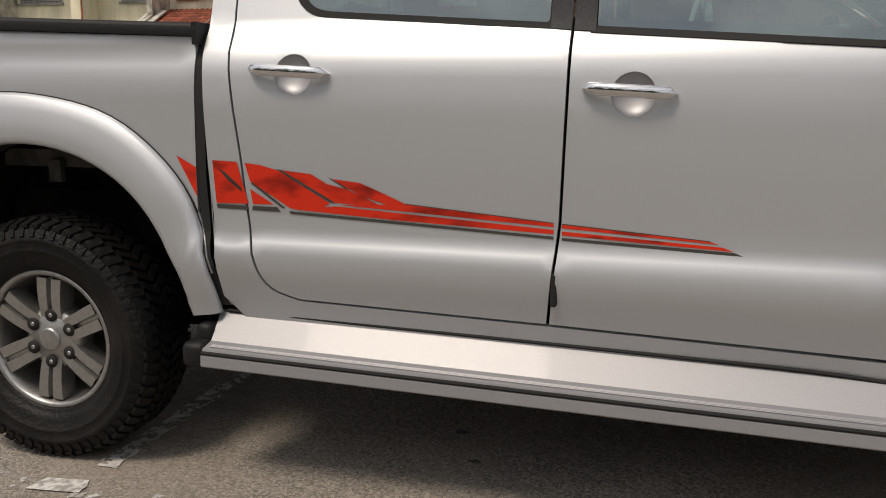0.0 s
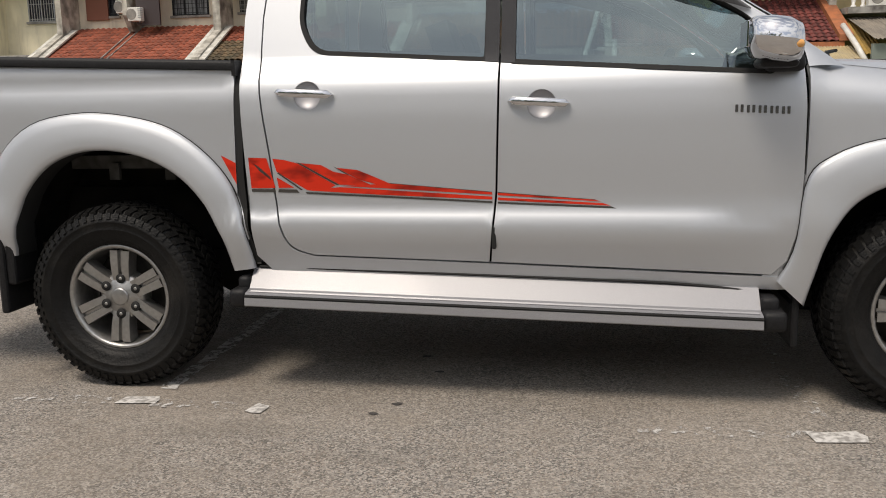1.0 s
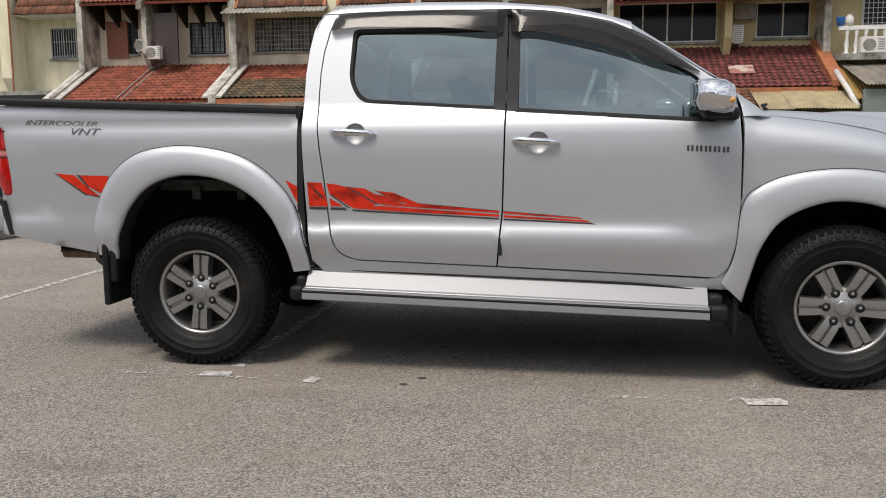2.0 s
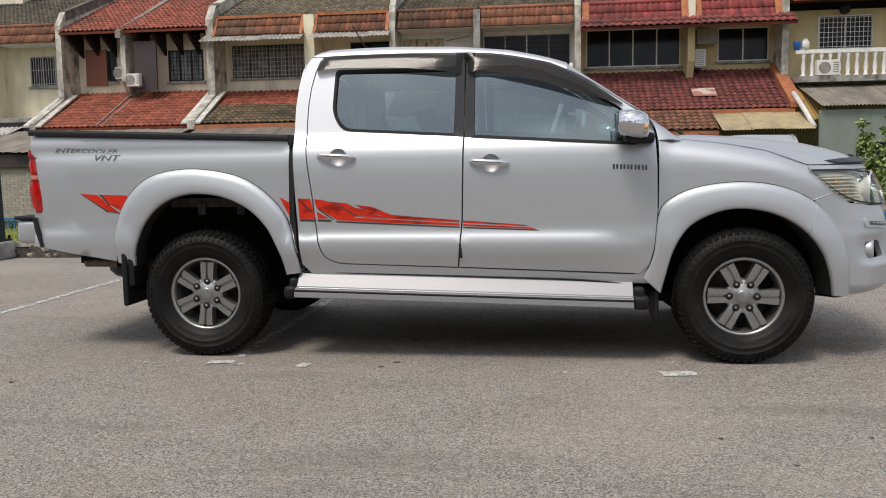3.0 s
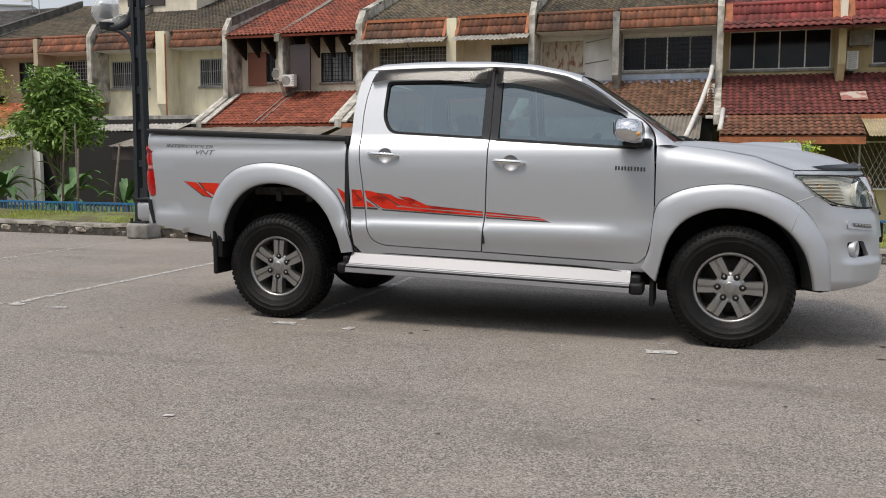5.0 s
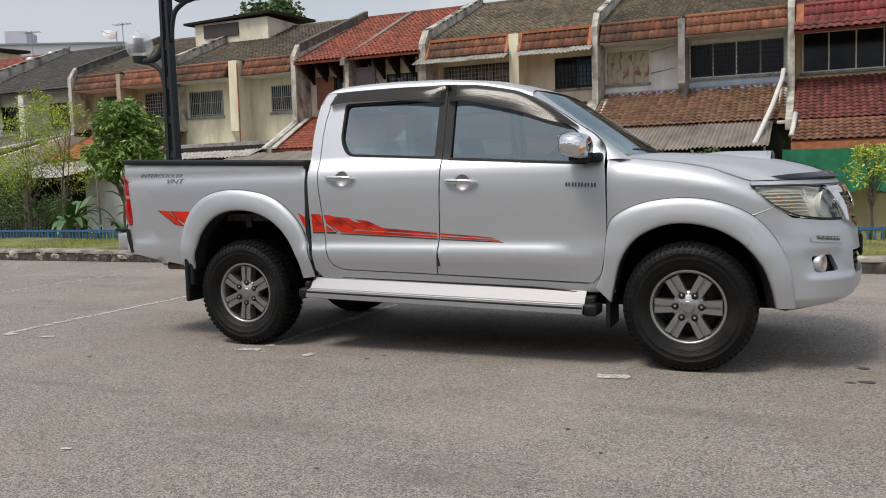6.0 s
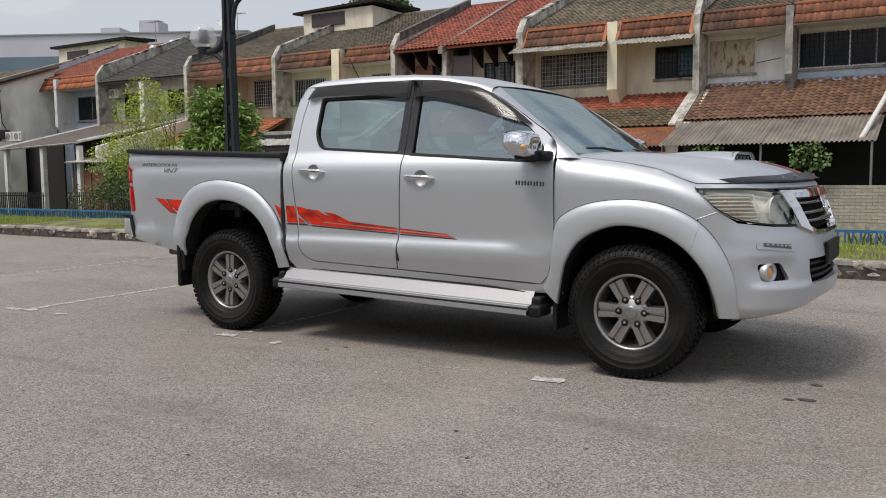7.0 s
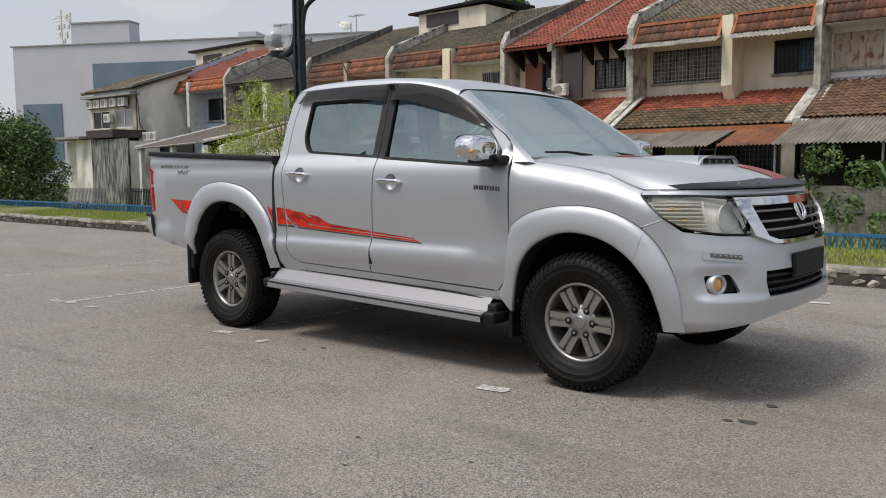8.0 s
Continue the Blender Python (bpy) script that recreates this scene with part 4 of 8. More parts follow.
def roof(i, j):
    x = ROOF_U[i]
    zr = roof_z(x)
    t = ROOF_V[j]
    z0 = min(float(np.interp(x, [1.556, 1.70, 1.828, 2.03, 2.13], [1.759, 1.749, 1.731, 1.687, 1.643])), zr - 0.02)
    w0 = width(1.5, z0) + 0.004
    if abs(t) > 0.72:
        a = (1 - abs(t)) / 0.28 * math.pi / 2
        y, z = w0 - 0.10 * (1 - math.cos(a)), z0 + (zr - 0.012 - z0) * math.sin(a)
    else:
        y, z = (w0 - 0.10) * abs(t) / 0.72, zr - 0.012 + 0.026 * (1 - (abs(t) / 0.72) ** 2)
    k = min(1.0, max(0.0, (x - 1.8) / 0.33))                           # the windscreen's top edge bows forward
    bow = 0.022 * max(0.0, 1 - (abs(y) / 0.6) ** 2) * k
    return Vector((x + bow, math.copysign(y, t), z - 0.012 * k * max(0.0, 1 - (abs(y) / 0.6) ** 2)))


ROOF_U = [0.598, 0.603, 0.612, 0.622, 0.635, 0.653, 0.675, 0.705, 0.74, 0.79, 0.86] + lins(0.95, 2.13, 26)
ROOF_V = lins(-1, 1, 41)
part("roof", grid(roof, range(len(ROOF_U)), range(41)), M["paint"], truck, "silver roof panel", smooth=True)
part("cab_back", boxes((0.562, 0.58, -0.77, 0.77, 0.50, 1.29)), M["paint"], truck, "silver back wall of the cab")
part("rear_window", ([Vector((0.566, -0.77, 1.29)), Vector((0.566, 0.77, 1.29)), Vector((0.60, 0.66, 1.70)), Vector((0.60, -0.66, 1.70))], [(0, 1, 2, 3)]), M["glass"], truck, "tinted rear window").visible_shadow = False
part("antenna", tube([(0.93, -0.42, 1.80), (0.83, -0.42, 1.97)], 0.004, 6), M["gap"], truck, "short black roof aerial")

# windscreen with its pillars


def screen(s, t):
    """t from the roof edge down to the cowl, s across."""
    y = s * (0.587 + 0.183 * t)
    top_x, top_z = 2.132 + 0.022 * (1 - s * s), 1.684 + 0.008 * (1 - s * s)
    bot_x, bot_z = 2.716 + 0.072 * (1 - s * s), 1.260 + 0.004 * (1 - s * s)
    b = 4 * t * (1 - t)
    return Vector((top_x + (bot_x - top_x) * t, y, top_z + (bot_z - top_z) * t + 0.004 * b))


ws = part("windshield", grid(screen, lins(-1, 1, 17), lins(0, 1, 14), flip=True), M["windshield"], truck, "tinted windscreen", smooth=True)
ws.visible_shadow = False
for s in (-1, 1):
    def pil(i, j):
        t = i / 23 * 1.07
        a = screen(s * 1.0, t)
        edge = curve_pil[i]
        foot = min(1.0, max(0.0, (1.275 - edge[1]) / 0.04))
        o = Vector((edge[0], s * (width(2.4, edge[1]) * (1 - foot) + width(edge[0], edge[1]) * foot + 0.002), edge[1]))
        k = j / 6
        mid = (a + o) / 2 + Vector((0.0, s * 0.014, 0.010))
        return a * (1 - k) ** 2 + mid * 2 * k * (1 - k) + o * k * k
    curve_pil = [tuple(v) for v in curve([(2.12, 1.650), (2.20, 1.609), (2.33, 1.529), (2.46, 1.442), (2.54, 1.391), (2.592, 1.338), (2.614, 1.29), (2.624, 1.232)], 24)]
    part("windshield_pillar", grid(pil, range(24), range(7), flip=s > 0), M["paint"], truck, "", smooth=True)
for k, (x, y) in enumerate(((2.80, -0.28), (2.76, 0.35))):
    part("wiper", tube([(x + 0.03, y - 0.02, 1.270), (x - 0.03, y - 0.20, 1.292), (x - 0.05, y - 0.40, 1.290)], [0.010, 0.008, 0.006], 6), M["gap"], truck, "black windscreen wiper")
part("cowl", grid(lambda y, j: (2.70 + 0.08 * (1 - (y / 0.70) ** 2) + (-0.02, 0.05, 0.10)[j], y, (1.254, 1.258, 1.235)[j]), lins(-0.62, 0.62, 15), range(3)), M["black"], truck, "black cowl grille")

# hood: a crowned sheet between the fenders, with scoop, stripes and deflector
HOOD_X, HOOD_Z = [2.68, 2.80, 2.96, 3.2, 3.47, 3.62, 3.72, 3.80, 3.84], [1.268, 1.272, 1.264, 1.247, 1.212, 1.178, 1.148, 1.112, 1.082]
HOOD_X, HOOD_Z = smoothed(HOOD_X, HOOD_Z, 0.025)
NOM_Y = float(np.interp(ux(3.455) - XC, _al, _cy))


def hood_pt(x, t):
    """x along the middle, t from -1 to 1 across."""
    zc = float(np.interp(x, HOOD_X, HOOD_Z))
    f = (x - 2.72) / 1.12
    edge = lambda g: skin(ux(2.627 + (3.455 - 2.627) * g), float(np.interp(2.627 + (3.455 - 2.627) * g, FEND_X, FEND_Z)), 1)
    e0, e1, e = edge(0.0), edge(1.0), edge(f)                          # the hood's side edge on the fender
    a = abs(t)
    back = Vector((e0.x + 0.19 * (1 - a * a), e0.y * a, 0))
    front = skin(uy(NOM_Y * a) if a > 0 else U_END, 1.082, 1)
    p = back.lerp(Vector((front.x, front.y, 0)), f) + (e - e0.lerp(e1, f)) * a ** 4
    z = e.z + (zc - e.z) * (1 - a ** 3.8)
    return Vector((p.x, math.copysign(p.y, t), z))


HT = [math.copysign(1 - (1 - abs(v)) ** 1.5, v) for v in lins(-1, 1, 41)]
hood = part("hood", grid(hood_pt, lins(2.72, 3.84, 26), HT), M["paint"], truck, "silver hood with faded red stripes", smooth=True)
for xa, xb, y0, y1 in ((2.86, 3.04, 0.12, 0.42), (3.52, 3.78, 0.06, 0.42), (2.86, 3.04, -0.42, -0.12)):
    V, F = grid(lambda x, t: hood_pt(x, t) + Vector((0, 0, 0.004)), lins(xa, xb, 8), lins(y0, y1, 7))
    part("hood_stripe", (V, F), M["hood_red"], hood, "faded red hood stripe", smooth=True)


def scoop(i, j):
    x = 3.02 + 0.48 * i / 14
    y = -0.31 + 0.62 * j / 20
    side_f = max(0.0, 1 - (abs(y) / 0.31) ** 5)
    rise = math.sin(min(1.0, i / 7) * math.pi / 2)
    zh = hood_pt(x, y / 0.85).z - 0.008
    return Vector((x, y, zh + (1.274 - 0.012 * i / 14 - zh) * side_f * rise))


sc = part("hood_scoop", grid(scoop, range(15), range(21)), M["paint"], hood, "silver hood scoop", smooth=True)
part("scoop_mouth", grid(lambda i, j: (3.468, -0.28 + 0.56 * j / 12, 1.185 + (0.072 * (1 - (abs(-0.28 + 0.56 * j / 12) / 0.30) ** 8)) * i), range(2), range(13)), M["gap"], sc, "dark scoop opening")
part("scoop_face", panel([(-0.29, 1.192), (0.29, 1.192), (0.275, 1.25), (0.24, 1.262), (-0.24, 1.262), (-0.275, 1.25)], lambda u, v: (3.496 - (v - 1.19) * 0.25, u, v), 0.05, [[(-0.235, 1.203), (0.235, 1.203), (0.205, 1.246), (-0.205, 1.246)]], 0.0, None), M["paint"], sc, "silver scoop surround")
for k in range(5):
    y = -0.20 + k * 0.10
    part("scoop_vane", boxes((3.455, 3.478, y - 0.006, y + 0.006, 1.19, 1.238)), M["paint_sill"], sc)
DFL = [(s * y, 0.0, u) for s, y, u in [(-1, 0.76, 0.004), (-1, 0.70, 0.022), (-1, 0.60, 0.030), (-1, 0.48, 0.034), (-1, 0.36, 0.046), (-1, 0.27, 0.060), (-1, 0.18, 0.052), (-1, 0.09, 0.046), (1, 0.0, 0.046), (1, 0.09, 0.046), (1, 0.18, 0.052), (1, 0.27, 0.060), (1, 0.36, 0.046), (1, 0.48, 0.034), (1, 0.60, 0.030), (1, 0.70, 0.022), (1, 0.76, 0.004)]]


def deflector(i, j):
    y, fo, up = DFL[i]
    t = y / 0.80
    p = hood_pt(3.84, t)
    k = j / 4
    return Vector((p.x + 0.03 - 0.075 * k, p.y, p.z + 0.010 + (0.008 + up * 0.55) * k))


dfl = part("bug_deflector", grid(deflector, range(len(DFL)), range(5)), M["deflector"], hood, "dark smoked bug deflector", smooth=True)
for y in (-0.52, -0.34, 0.34, 0.52):
    p = deflector(min(range(len(DFL)), key=lambda i: abs(DFL[i][0] - y)), 2)
    V, F = lathe([(0.0, -0.005), (0.007, -0.004), (0.008, 0.002)], (p.x + 0.004, y, p.z + 0.002), n=10)
    part("fixing_screw", (V, F), M["galv"], dfl)

# front: bumper, headlamps, grille
mirror_poly = lambda poly: poly + [(2 * U_END - u, z) for u, z in reversed(poly)]
INTAKE = mirror_poly([(uy(0.485), 0.676), (uy(0.495), 0.62), (uy(0.475), 0.545)])
bump_half = [(ux(3.455), 0.9032), (ux(3.555), 0.9392), (ux(3.64), 0.878), (uy(0.70), 0.858), (uy(0.56), 0.852), (uy(0.52), 0.844), (uy(0.40), 0.81), (uy(0.30), 0.80)]
low_half = [(uy(0.30), 0.46), (uy(0.50), 0.438), (uy(0.70), 0.396), (ux(3.61), 0.368), (ux(3.58), 0.50), (ux(3.56), 0.66), (ux(3.505), 0.80), (ux(3.44), 0.875)]
FOG = rounded([(uy(0.765), 0.662), (uy(0.675), 0.668), (uy(0.635), 0.575), (uy(0.755), 0.572)], 0.02)
FOG2 = [(2 * U_END - u, z) for u, z in FOG]
outline = bump_half + [(2 * U_END - u, z) for u, z in reversed(bump_half)] + [(2 * U_END - u, z) for u, z in reversed(low_half)] + low_half


def bump_out(u, v):
    k = min(1.0, max(0.0, (min(u, 2 * U_END - u) - ux(3.56)) / 0.10))
    o = 0.012 * k * (1 if v < 0.78 else max(0, (0.9 - v) / 0.12))
    m = min(u, 2 * U_END - u)
    lip = min(1.0, max(0.0, (0.575 - v) / 0.045)) * min(1.0, max(0.0, (m - uy(0.80)) / 0.10)) * min(1.0, max(0.0, (uy(0.42) - m) / 0.12))
    dish = max(0.0, 1 - ((v - 0.625) / 0.075) ** 2) * max(0.0, 1 - ((m - uy(0.71)) / 0.15) ** 2)
    return o + 0.016 * lip * lip * (3 - 2 * lip) - 0.014 * dish


fb = part("front_bumper", panel(outline, lambda u, v: skin(u, v, -1, bump_out(u, v)), 0.028, [INTAKE, FOG, FOG2], 0.03, to_mid), M["paint"], truck, "silver front bumper with fog lamps", smooth=True)
part("lower_lip", grid(lambda u, j: skin(u, float(np.interp(min(u, 2 * U_END - u), [ux(3.62), uy(0.70), uy(0.5), uy(0.3)], [0.370, 0.398, 0.440, 0.462])) + (0.004, -0.02, -0.03)[j], -1, (0.012, -0.02, -0.2)[j]), lins(ux(3.62), 2 * U_END - ux(3.62), 40), range(3)), M["paint"], fb, smooth=True)
part("intake_back", panel([(uy(0.52), 0.69), (2 * U_END - uy(0.52), 0.69), (2 * U_END - uy(0.52), 0.52), (uy(0.52), 0.52)], lambda u, v: skin(u, v, -1, -0.045), 0.06, depth=0), M["under"], fb, "dark lower air intake")
for k in range(3):
    z = 0.572 + k * 0.036
    part("intake_slat", tube([skin(u, z, -1, -0.018) for u in lins(uy(0.485), 2 * U_END - uy(0.485), 16)], 0.009, 6), M["black"], fb)
plate = part("number_plate", boxes((3.992, 4.008, -0.25, 0.25, 0.624, 0.750), bev=0.005), M["black"], fb, "blank dark number plate in a black holder")
part("plate_face", boxes((4.008, 4.011, -0.237, 0.237, 0.634, 0.740)), M["gap"], plate)
for s in (-1, 1):
    part("fog_recess", panel(FOG, lambda u, v: skin(u, v, s, -0.035), 0.03, depth=0), M["gap"], fb, "dark fog lamp recess")
    c = skin(uy(0.722), 0.617, s, -0.006)
    nrm = (c - Vector((3.2, 0, 0.60))).normalized()
    nrm = Vector((nrm.x * 0.8 + 0.45, nrm.y * 0.5, 0)).normalized()
    rot = nrm.to_track_quat("Y", "Z").to_matrix()

    def turned(vf, off=0.0):
        return [c + rot @ Vector(v) + nrm * off for v in vf[0]], vf[1]
    ringm = part("fog_lamp", turned(lathe([(0.030, -0.02), (0.034, 0.004), (0.041, 0.013), (0.048, 0.012), (0.053, 0.002), (0.054, -0.025)], (0, 0, 0), n=36)), M["paint"], fb, "round fog lamp in a silver ring", smooth=True)
    part("fog_glass", turned(lathe([(0.0, 0.010), (0.018, 0.007), (0.031, 0.0)], (0, 0, 0), n=28), -0.004), M["amber"], ringm, "warm fog lamp lens", smooth=True)
    drl = part("running_light", panel([(uy(0.765), 0.790), (uy(0.605), 0.772), (uy(0.605), 0.724), (uy(0.765), 0.746)], lambda u, v: skin(u, v, s, 0.020), 0.03, depth=0.012, inward=to_mid), M["paint"], fb, "daytime running light strip", smooth=True)
    part("light_strip", panel([(uy(0.745), 0.777), (uy(0.625), 0.763), (uy(0.625), 0.741), (uy(0.745), 0.757)], lambda u, v: skin(u, v, s, 0.023), 0.03, depth=0), M["decal_grey"], drl, "dark lamp strip")
    for k in range(6):
        u = uy(0.732 - 0.019 * k)
        zc = 0.7655 - 0.0023 * k
        p = skin(u, zc, s, 0.025)
        part("light_cell", boxes((p.x - 0.006, p.x + 0.006, p.y - 0.007, p.y + 0.007, zc - 0.006, zc + 0.006), bev=0.003), M["alloy"], drl)
    part("bumper_seam", tube([skin(ux(x), z, s, 0.0015) for x, z in ((3.40, 0.882), (3.455, 0.9032), (3.505, 0.921), (3.555, 0.9392))], 0.0020, 6), M["chrome"], fb, "bright joint beside the fender")
    # headlamp
    HL = rounded([(ux(3.44), 1.062), (uy(0.76), 1.060), (uy(0.642), 1.043), (uy(0.592), 0.985), (uy(0.572), 0.89), (uy(0.553), 0.858), (uy(0.70), 0.862), (uy(0.803), 0.890), (ux(3.55), 0.948)], [0.01, 0.1, 0.03, 0.05, 0.03, 0.008, 0.08, 0.06, 0.03])
    hl = part("headlamp", panel(HL, lambda u, v: skin(u, v, s, 0.012), 0.035, depth=0.03, inward=to_mid, edge_step=0.025), M["lamp_glass"], truck, "clear headlamp with amber bulbs", smooth=True)
    hl.visible_shadow = False
    hl_mid = (sum(p[0] for p in HL) / len(HL), sum(p[1] for p in HL) / len(HL))
    part("lamp_rim", panel(HL, lambda u, v: skin(u, v, s, 0.0135), 0.04, [[(hl_mid[0] + (u - hl_mid[0]) * 0.965, hl_mid[1] + (z - hl_mid[1]) * 0.90) for u, z in HL]], 0.0, None), M["black"], hl, "dark lamp rim")
    part("lamp_back", panel(HL, lambda u, v: skin(u, v, s, -0.040), 0.03, depth=0.0), M["reflector"], hl, "pale lamp reflector")
    part("brow_strip", grid(lambda u, j: skin(u, (1.050, 1.030)[j] - 0.014 * max(0.0, (u - uy(0.76)) / (uy(0.655) - uy(0.76))), s, (-0.004, -0.012)[j]), lins(ux(3.50), uy(0.655), 12), range(2)), M["lens_white"], hl, "pale strip along the lamp's top", smooth=True)
    part("lamp_divider", grid(lambda z, j: skin(uy(0.748 - 0.020 * (1.03 - z) / 0.155) + (0.0, 0.012)[j], z, s, (-0.002, -0.008)[j]), lins(0.872, 1.03, 8), range(2)), M["reflector"], hl, "pale divider between the lamp's chambers", smooth=True)
    for k in range(8):
        z = 1.012 - k * 0.019
        u0 = float(np.interp(z, [0.862, 0.89, 0.948, 1.062], [uy(0.74), uy(0.803), ux(3.55), ux(3.455)])) + 0.012
        us = lins(u0, uy(0.750 - 0.020 * (1.03 - z) / 0.155), 9)
        part("lamp_slat", grid(lambda u, j: skin(u, z + (0.006, -0.005)[j], s, (-0.034, -0.016)[j]), us, range(2)), M["lamp_chrome"], hl, "bright reflector slat", smooth=True)
    c2 = skin(uy(0.655), 0.948, s, -0.05)
    n2 = Vector((0.95, s * 0.3, 0)).normalized()
    r2 = n2.to_track_quat("Y", "Z").to_matrix()
    part("lamp_bowl", ([c2 + r2 @ Vector(v) for v in lathe([(0.0, -0.03), (0.03, -0.02), (0.06, 0.01), (0.075, 0.04)], (0, 0, 0), n=28)[0]], lathe([(0.0, -0.03), (0.03, -0.02), (0.06, 0.01), (0.075, 0.04)], (0, 0, 0), n=28)[1]), M["reflector"], hl, "round lamp bowl", smooth=True)
    for yy, zz in ((0.818, 0.99), (0.793, 0.935)):
        p = skin(uy(yy), zz, s, -0.03)
        b = bmesh.new()
        bmesh.ops.create_uvsphere(b, u_segments=14, v_segments=10, radius=0.011, matrix=Matrix.Translation(p))
        part("bulb", b, M["amber"], hl, "amber bulb", smooth=True)
# grille: chrome surround with a dark mouth and slats
GO = mirror_poly([(uy(0.632), 1.046), (uy(0.580), 0.95), (uy(0.535), 0.855), (uy(0.40), 0.812), (uy(0.22), 0.802)])
GI = mirror_poly([(uy(0.525), 1.006), (uy(0.492), 0.93), (uy(0.446), 0.850), (uy(0.37), 0.829), (uy(0.20), 0.824)])
grl = part("grille", panel(GO, lambda u, v: skin(u, v, -1, 0.028), 0.03, [GI], 0.05, to_mid), M["chrome"], truck, "chrome radiator grille with dark slats", smooth=True)
part("grille_back", panel(GI, lambda u, v: skin(u, v, -1, -0.03), 0.05, depth=0), M["under"], grl, "dark grille mouth")
for z, hw in ((0.974, 0.508), (0.922, 0.484), (0.878, 0.456)):
    us = lins(uy(hw), 2 * U_END - uy(hw), 18)
    V, F = grid(lambda u, j: skin(u, z + (0.005, 0.006, -0.006, -0.008)[j], -1, (-0.015, 0.010, 0.013, -0.01)[j]), us, range(4))
    part("grille_slat", (V, F), M["badge"], grl, "grey chrome slat", smooth=True)
em = [(0.0 + 0.068 * math.cos(a), 0.965 + 0.05 * math.sin(a)) for a in [2 * math.pi * k / 32 for k in range(32)]]
part("emblem", tube([(skin(uy(abs(y)), z, -1, 0.018).x, y, z) for y, z in em], 0.009, 8, close=True), M["chrome"], grl, "plain oval chrome emblem", smooth=True)
part("emblem_disc", tube([(skin(U_END, 0.965 + 0.046 * math.sin(a), -1, 0.017).x, 0.030 * math.cos(a), 0.965 + 0.046 * math.sin(a)) for a in [2 * math.pi * k / 24 for k in range(24)]], 0.006, 6, close=True), M["chrome"], grl, smooth=True)
part("nose_panel", panel(mirror_poly([(ux(3.452), 1.082), (ux(3.446), 1.06)]), lambda u, v: skin(u, v, -1, 0.004), 0.03, depth=0.02, inward=to_mid), M["paint"], truck, "", smooth=True)

# underbody, floor, dashboard, seats and wheel
for nm, bx in (("chassis", (-0.5, 3.55, -0.46, 0.46, 0.36, 0.50)), ("cab_floor", (0.60, 2.55, -0.80, 0.80, 0.44, 0.52)), ("engine_bay", (2.56, 3.49, -0.44, 0.44, 0.505, 1.12)), ("bed_underside", (-1.03, 0.52, -0.44, 0.44, 0.505, 0.78)), ("radiator_support", (3.5, 3.70, -0.50, 0.50, 0.505, 0.98))):
    part(nm, boxes(bx), M["under"], truck, "dark chassis part")
for nm, bx in (("gearbox", (1.55, 2.60, -0.20, 0.20, 0.27, 0.40)), ("fuel_tank", (0.75, 1.50, 0.10, 0.56, 0.29, 0.46)), ("transfer_guard", (1.0, 1.55, -0.30, 0.10, 0.30, 0.40)), ("cross_member", (0.62, 0.74, -0.60, 0.60, 0.33, 0.45)), ("cross_member", (2.36, 2.48, -0.62, 0.62, 0.31, 0.44)), ("engine_guard", (2.62, 3.42, -0.36, 0.36, 0.26, 0.38)), ("sill_rail", (0.62, 2.52, 0.58, 0.76, 0.33, 0.46)), ("sill_rail", (0.62, 2.52, -0.76, -0.60, 0.36, 0.46))):
    part(nm, boxes(bx, bev=0.02), M["under"], truck, "dark chassis part")
sp_t = lathe([(0.20, 0.09), (0.24, 0.12), (0.33, 0.12), (0.365, 0.08), (0.365, -0.08), (0.33, -0.12), (0.24, -0.12), (0.20, -0.09), (0.0, -0.05)], (0, 0, 0), n=40)
part("spare_tyre", ([Vector((-0.66 + v.x, v.z, 0.50 + v.y * 0.9)) for v in sp_t[0]], sp_t[1]), M["tyre"], truck, "spare tyre slung under the bed", smooth=True)
for xx in (0.0, 3.085):
    part("axle", tube([(xx, -0.66, 0.368), (xx, 0.66, 0.368)], 0.05, 10), M["under"], truck)
M["dull_steel"] = mat("dull_dirty_steel", (0.10, 0.097, 0.09), 0.7, 0.2, (0.05, 0.046, 0.04), 20)
for xx in (-0.09, 0.16):
    part("arch_bracket", boxes((xx - 0.022, xx + 0.022, -0.66, -0.64, 0.83, 0.90)), M["dull_steel"], truck, "dull steel bracket in the wheel arch")
part("arch_rail", boxes((-0.30, 0.34, -0.63, -0.60, 0.875, 0.93)), M["dull_steel"], truck, "dull steel rail in the wheel arch")
M["pipe_steel"] = mat("heat_browned_steel", (0.20, 0.15, 0.115), 0.45, 0.7, (0.11, 0.085, 0.07), 25)
part("exhaust_pipe", join(lathe([(0.026, 0), (0.03, 0.002), (0.03, 0.22)], (0, 0, 0), n=18)), M["pipe_steel"], truck, "brownish steel exhaust pipe")
ep = bpy.data.objects["exhaust_pipe"]
ep.data.transform(Matrix.Translation(Vector((-0.90, -0.60, 0.53)) - base_of(truck)) @ Matrix.Rotation(radians(-90), 4, "Z") @ Matrix.Translation(base_of(truck)))
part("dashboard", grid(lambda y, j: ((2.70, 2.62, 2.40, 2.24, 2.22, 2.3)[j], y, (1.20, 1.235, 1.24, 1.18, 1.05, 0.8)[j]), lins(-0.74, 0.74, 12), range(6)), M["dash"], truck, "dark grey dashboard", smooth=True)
for s in (-1, 1):
    part("door_trim", panel([(0.70, 0.6), (2.45, 0.58), (2.50, 1.262), (0.70, 1.345)], lambda u, v: (u, s * min(width(u, 1.2) - 0.07, width(u, v) - 0.035), v), 0.06, depth=0), M["dash"], truck, "dark door lining")
SW = [(2.12, -0.38 + 0.185 * math.cos(a), 1.13 + 0.185 * math.sin(a)) for a in [2 * math.pi * k / 28 for k in range(28)]]
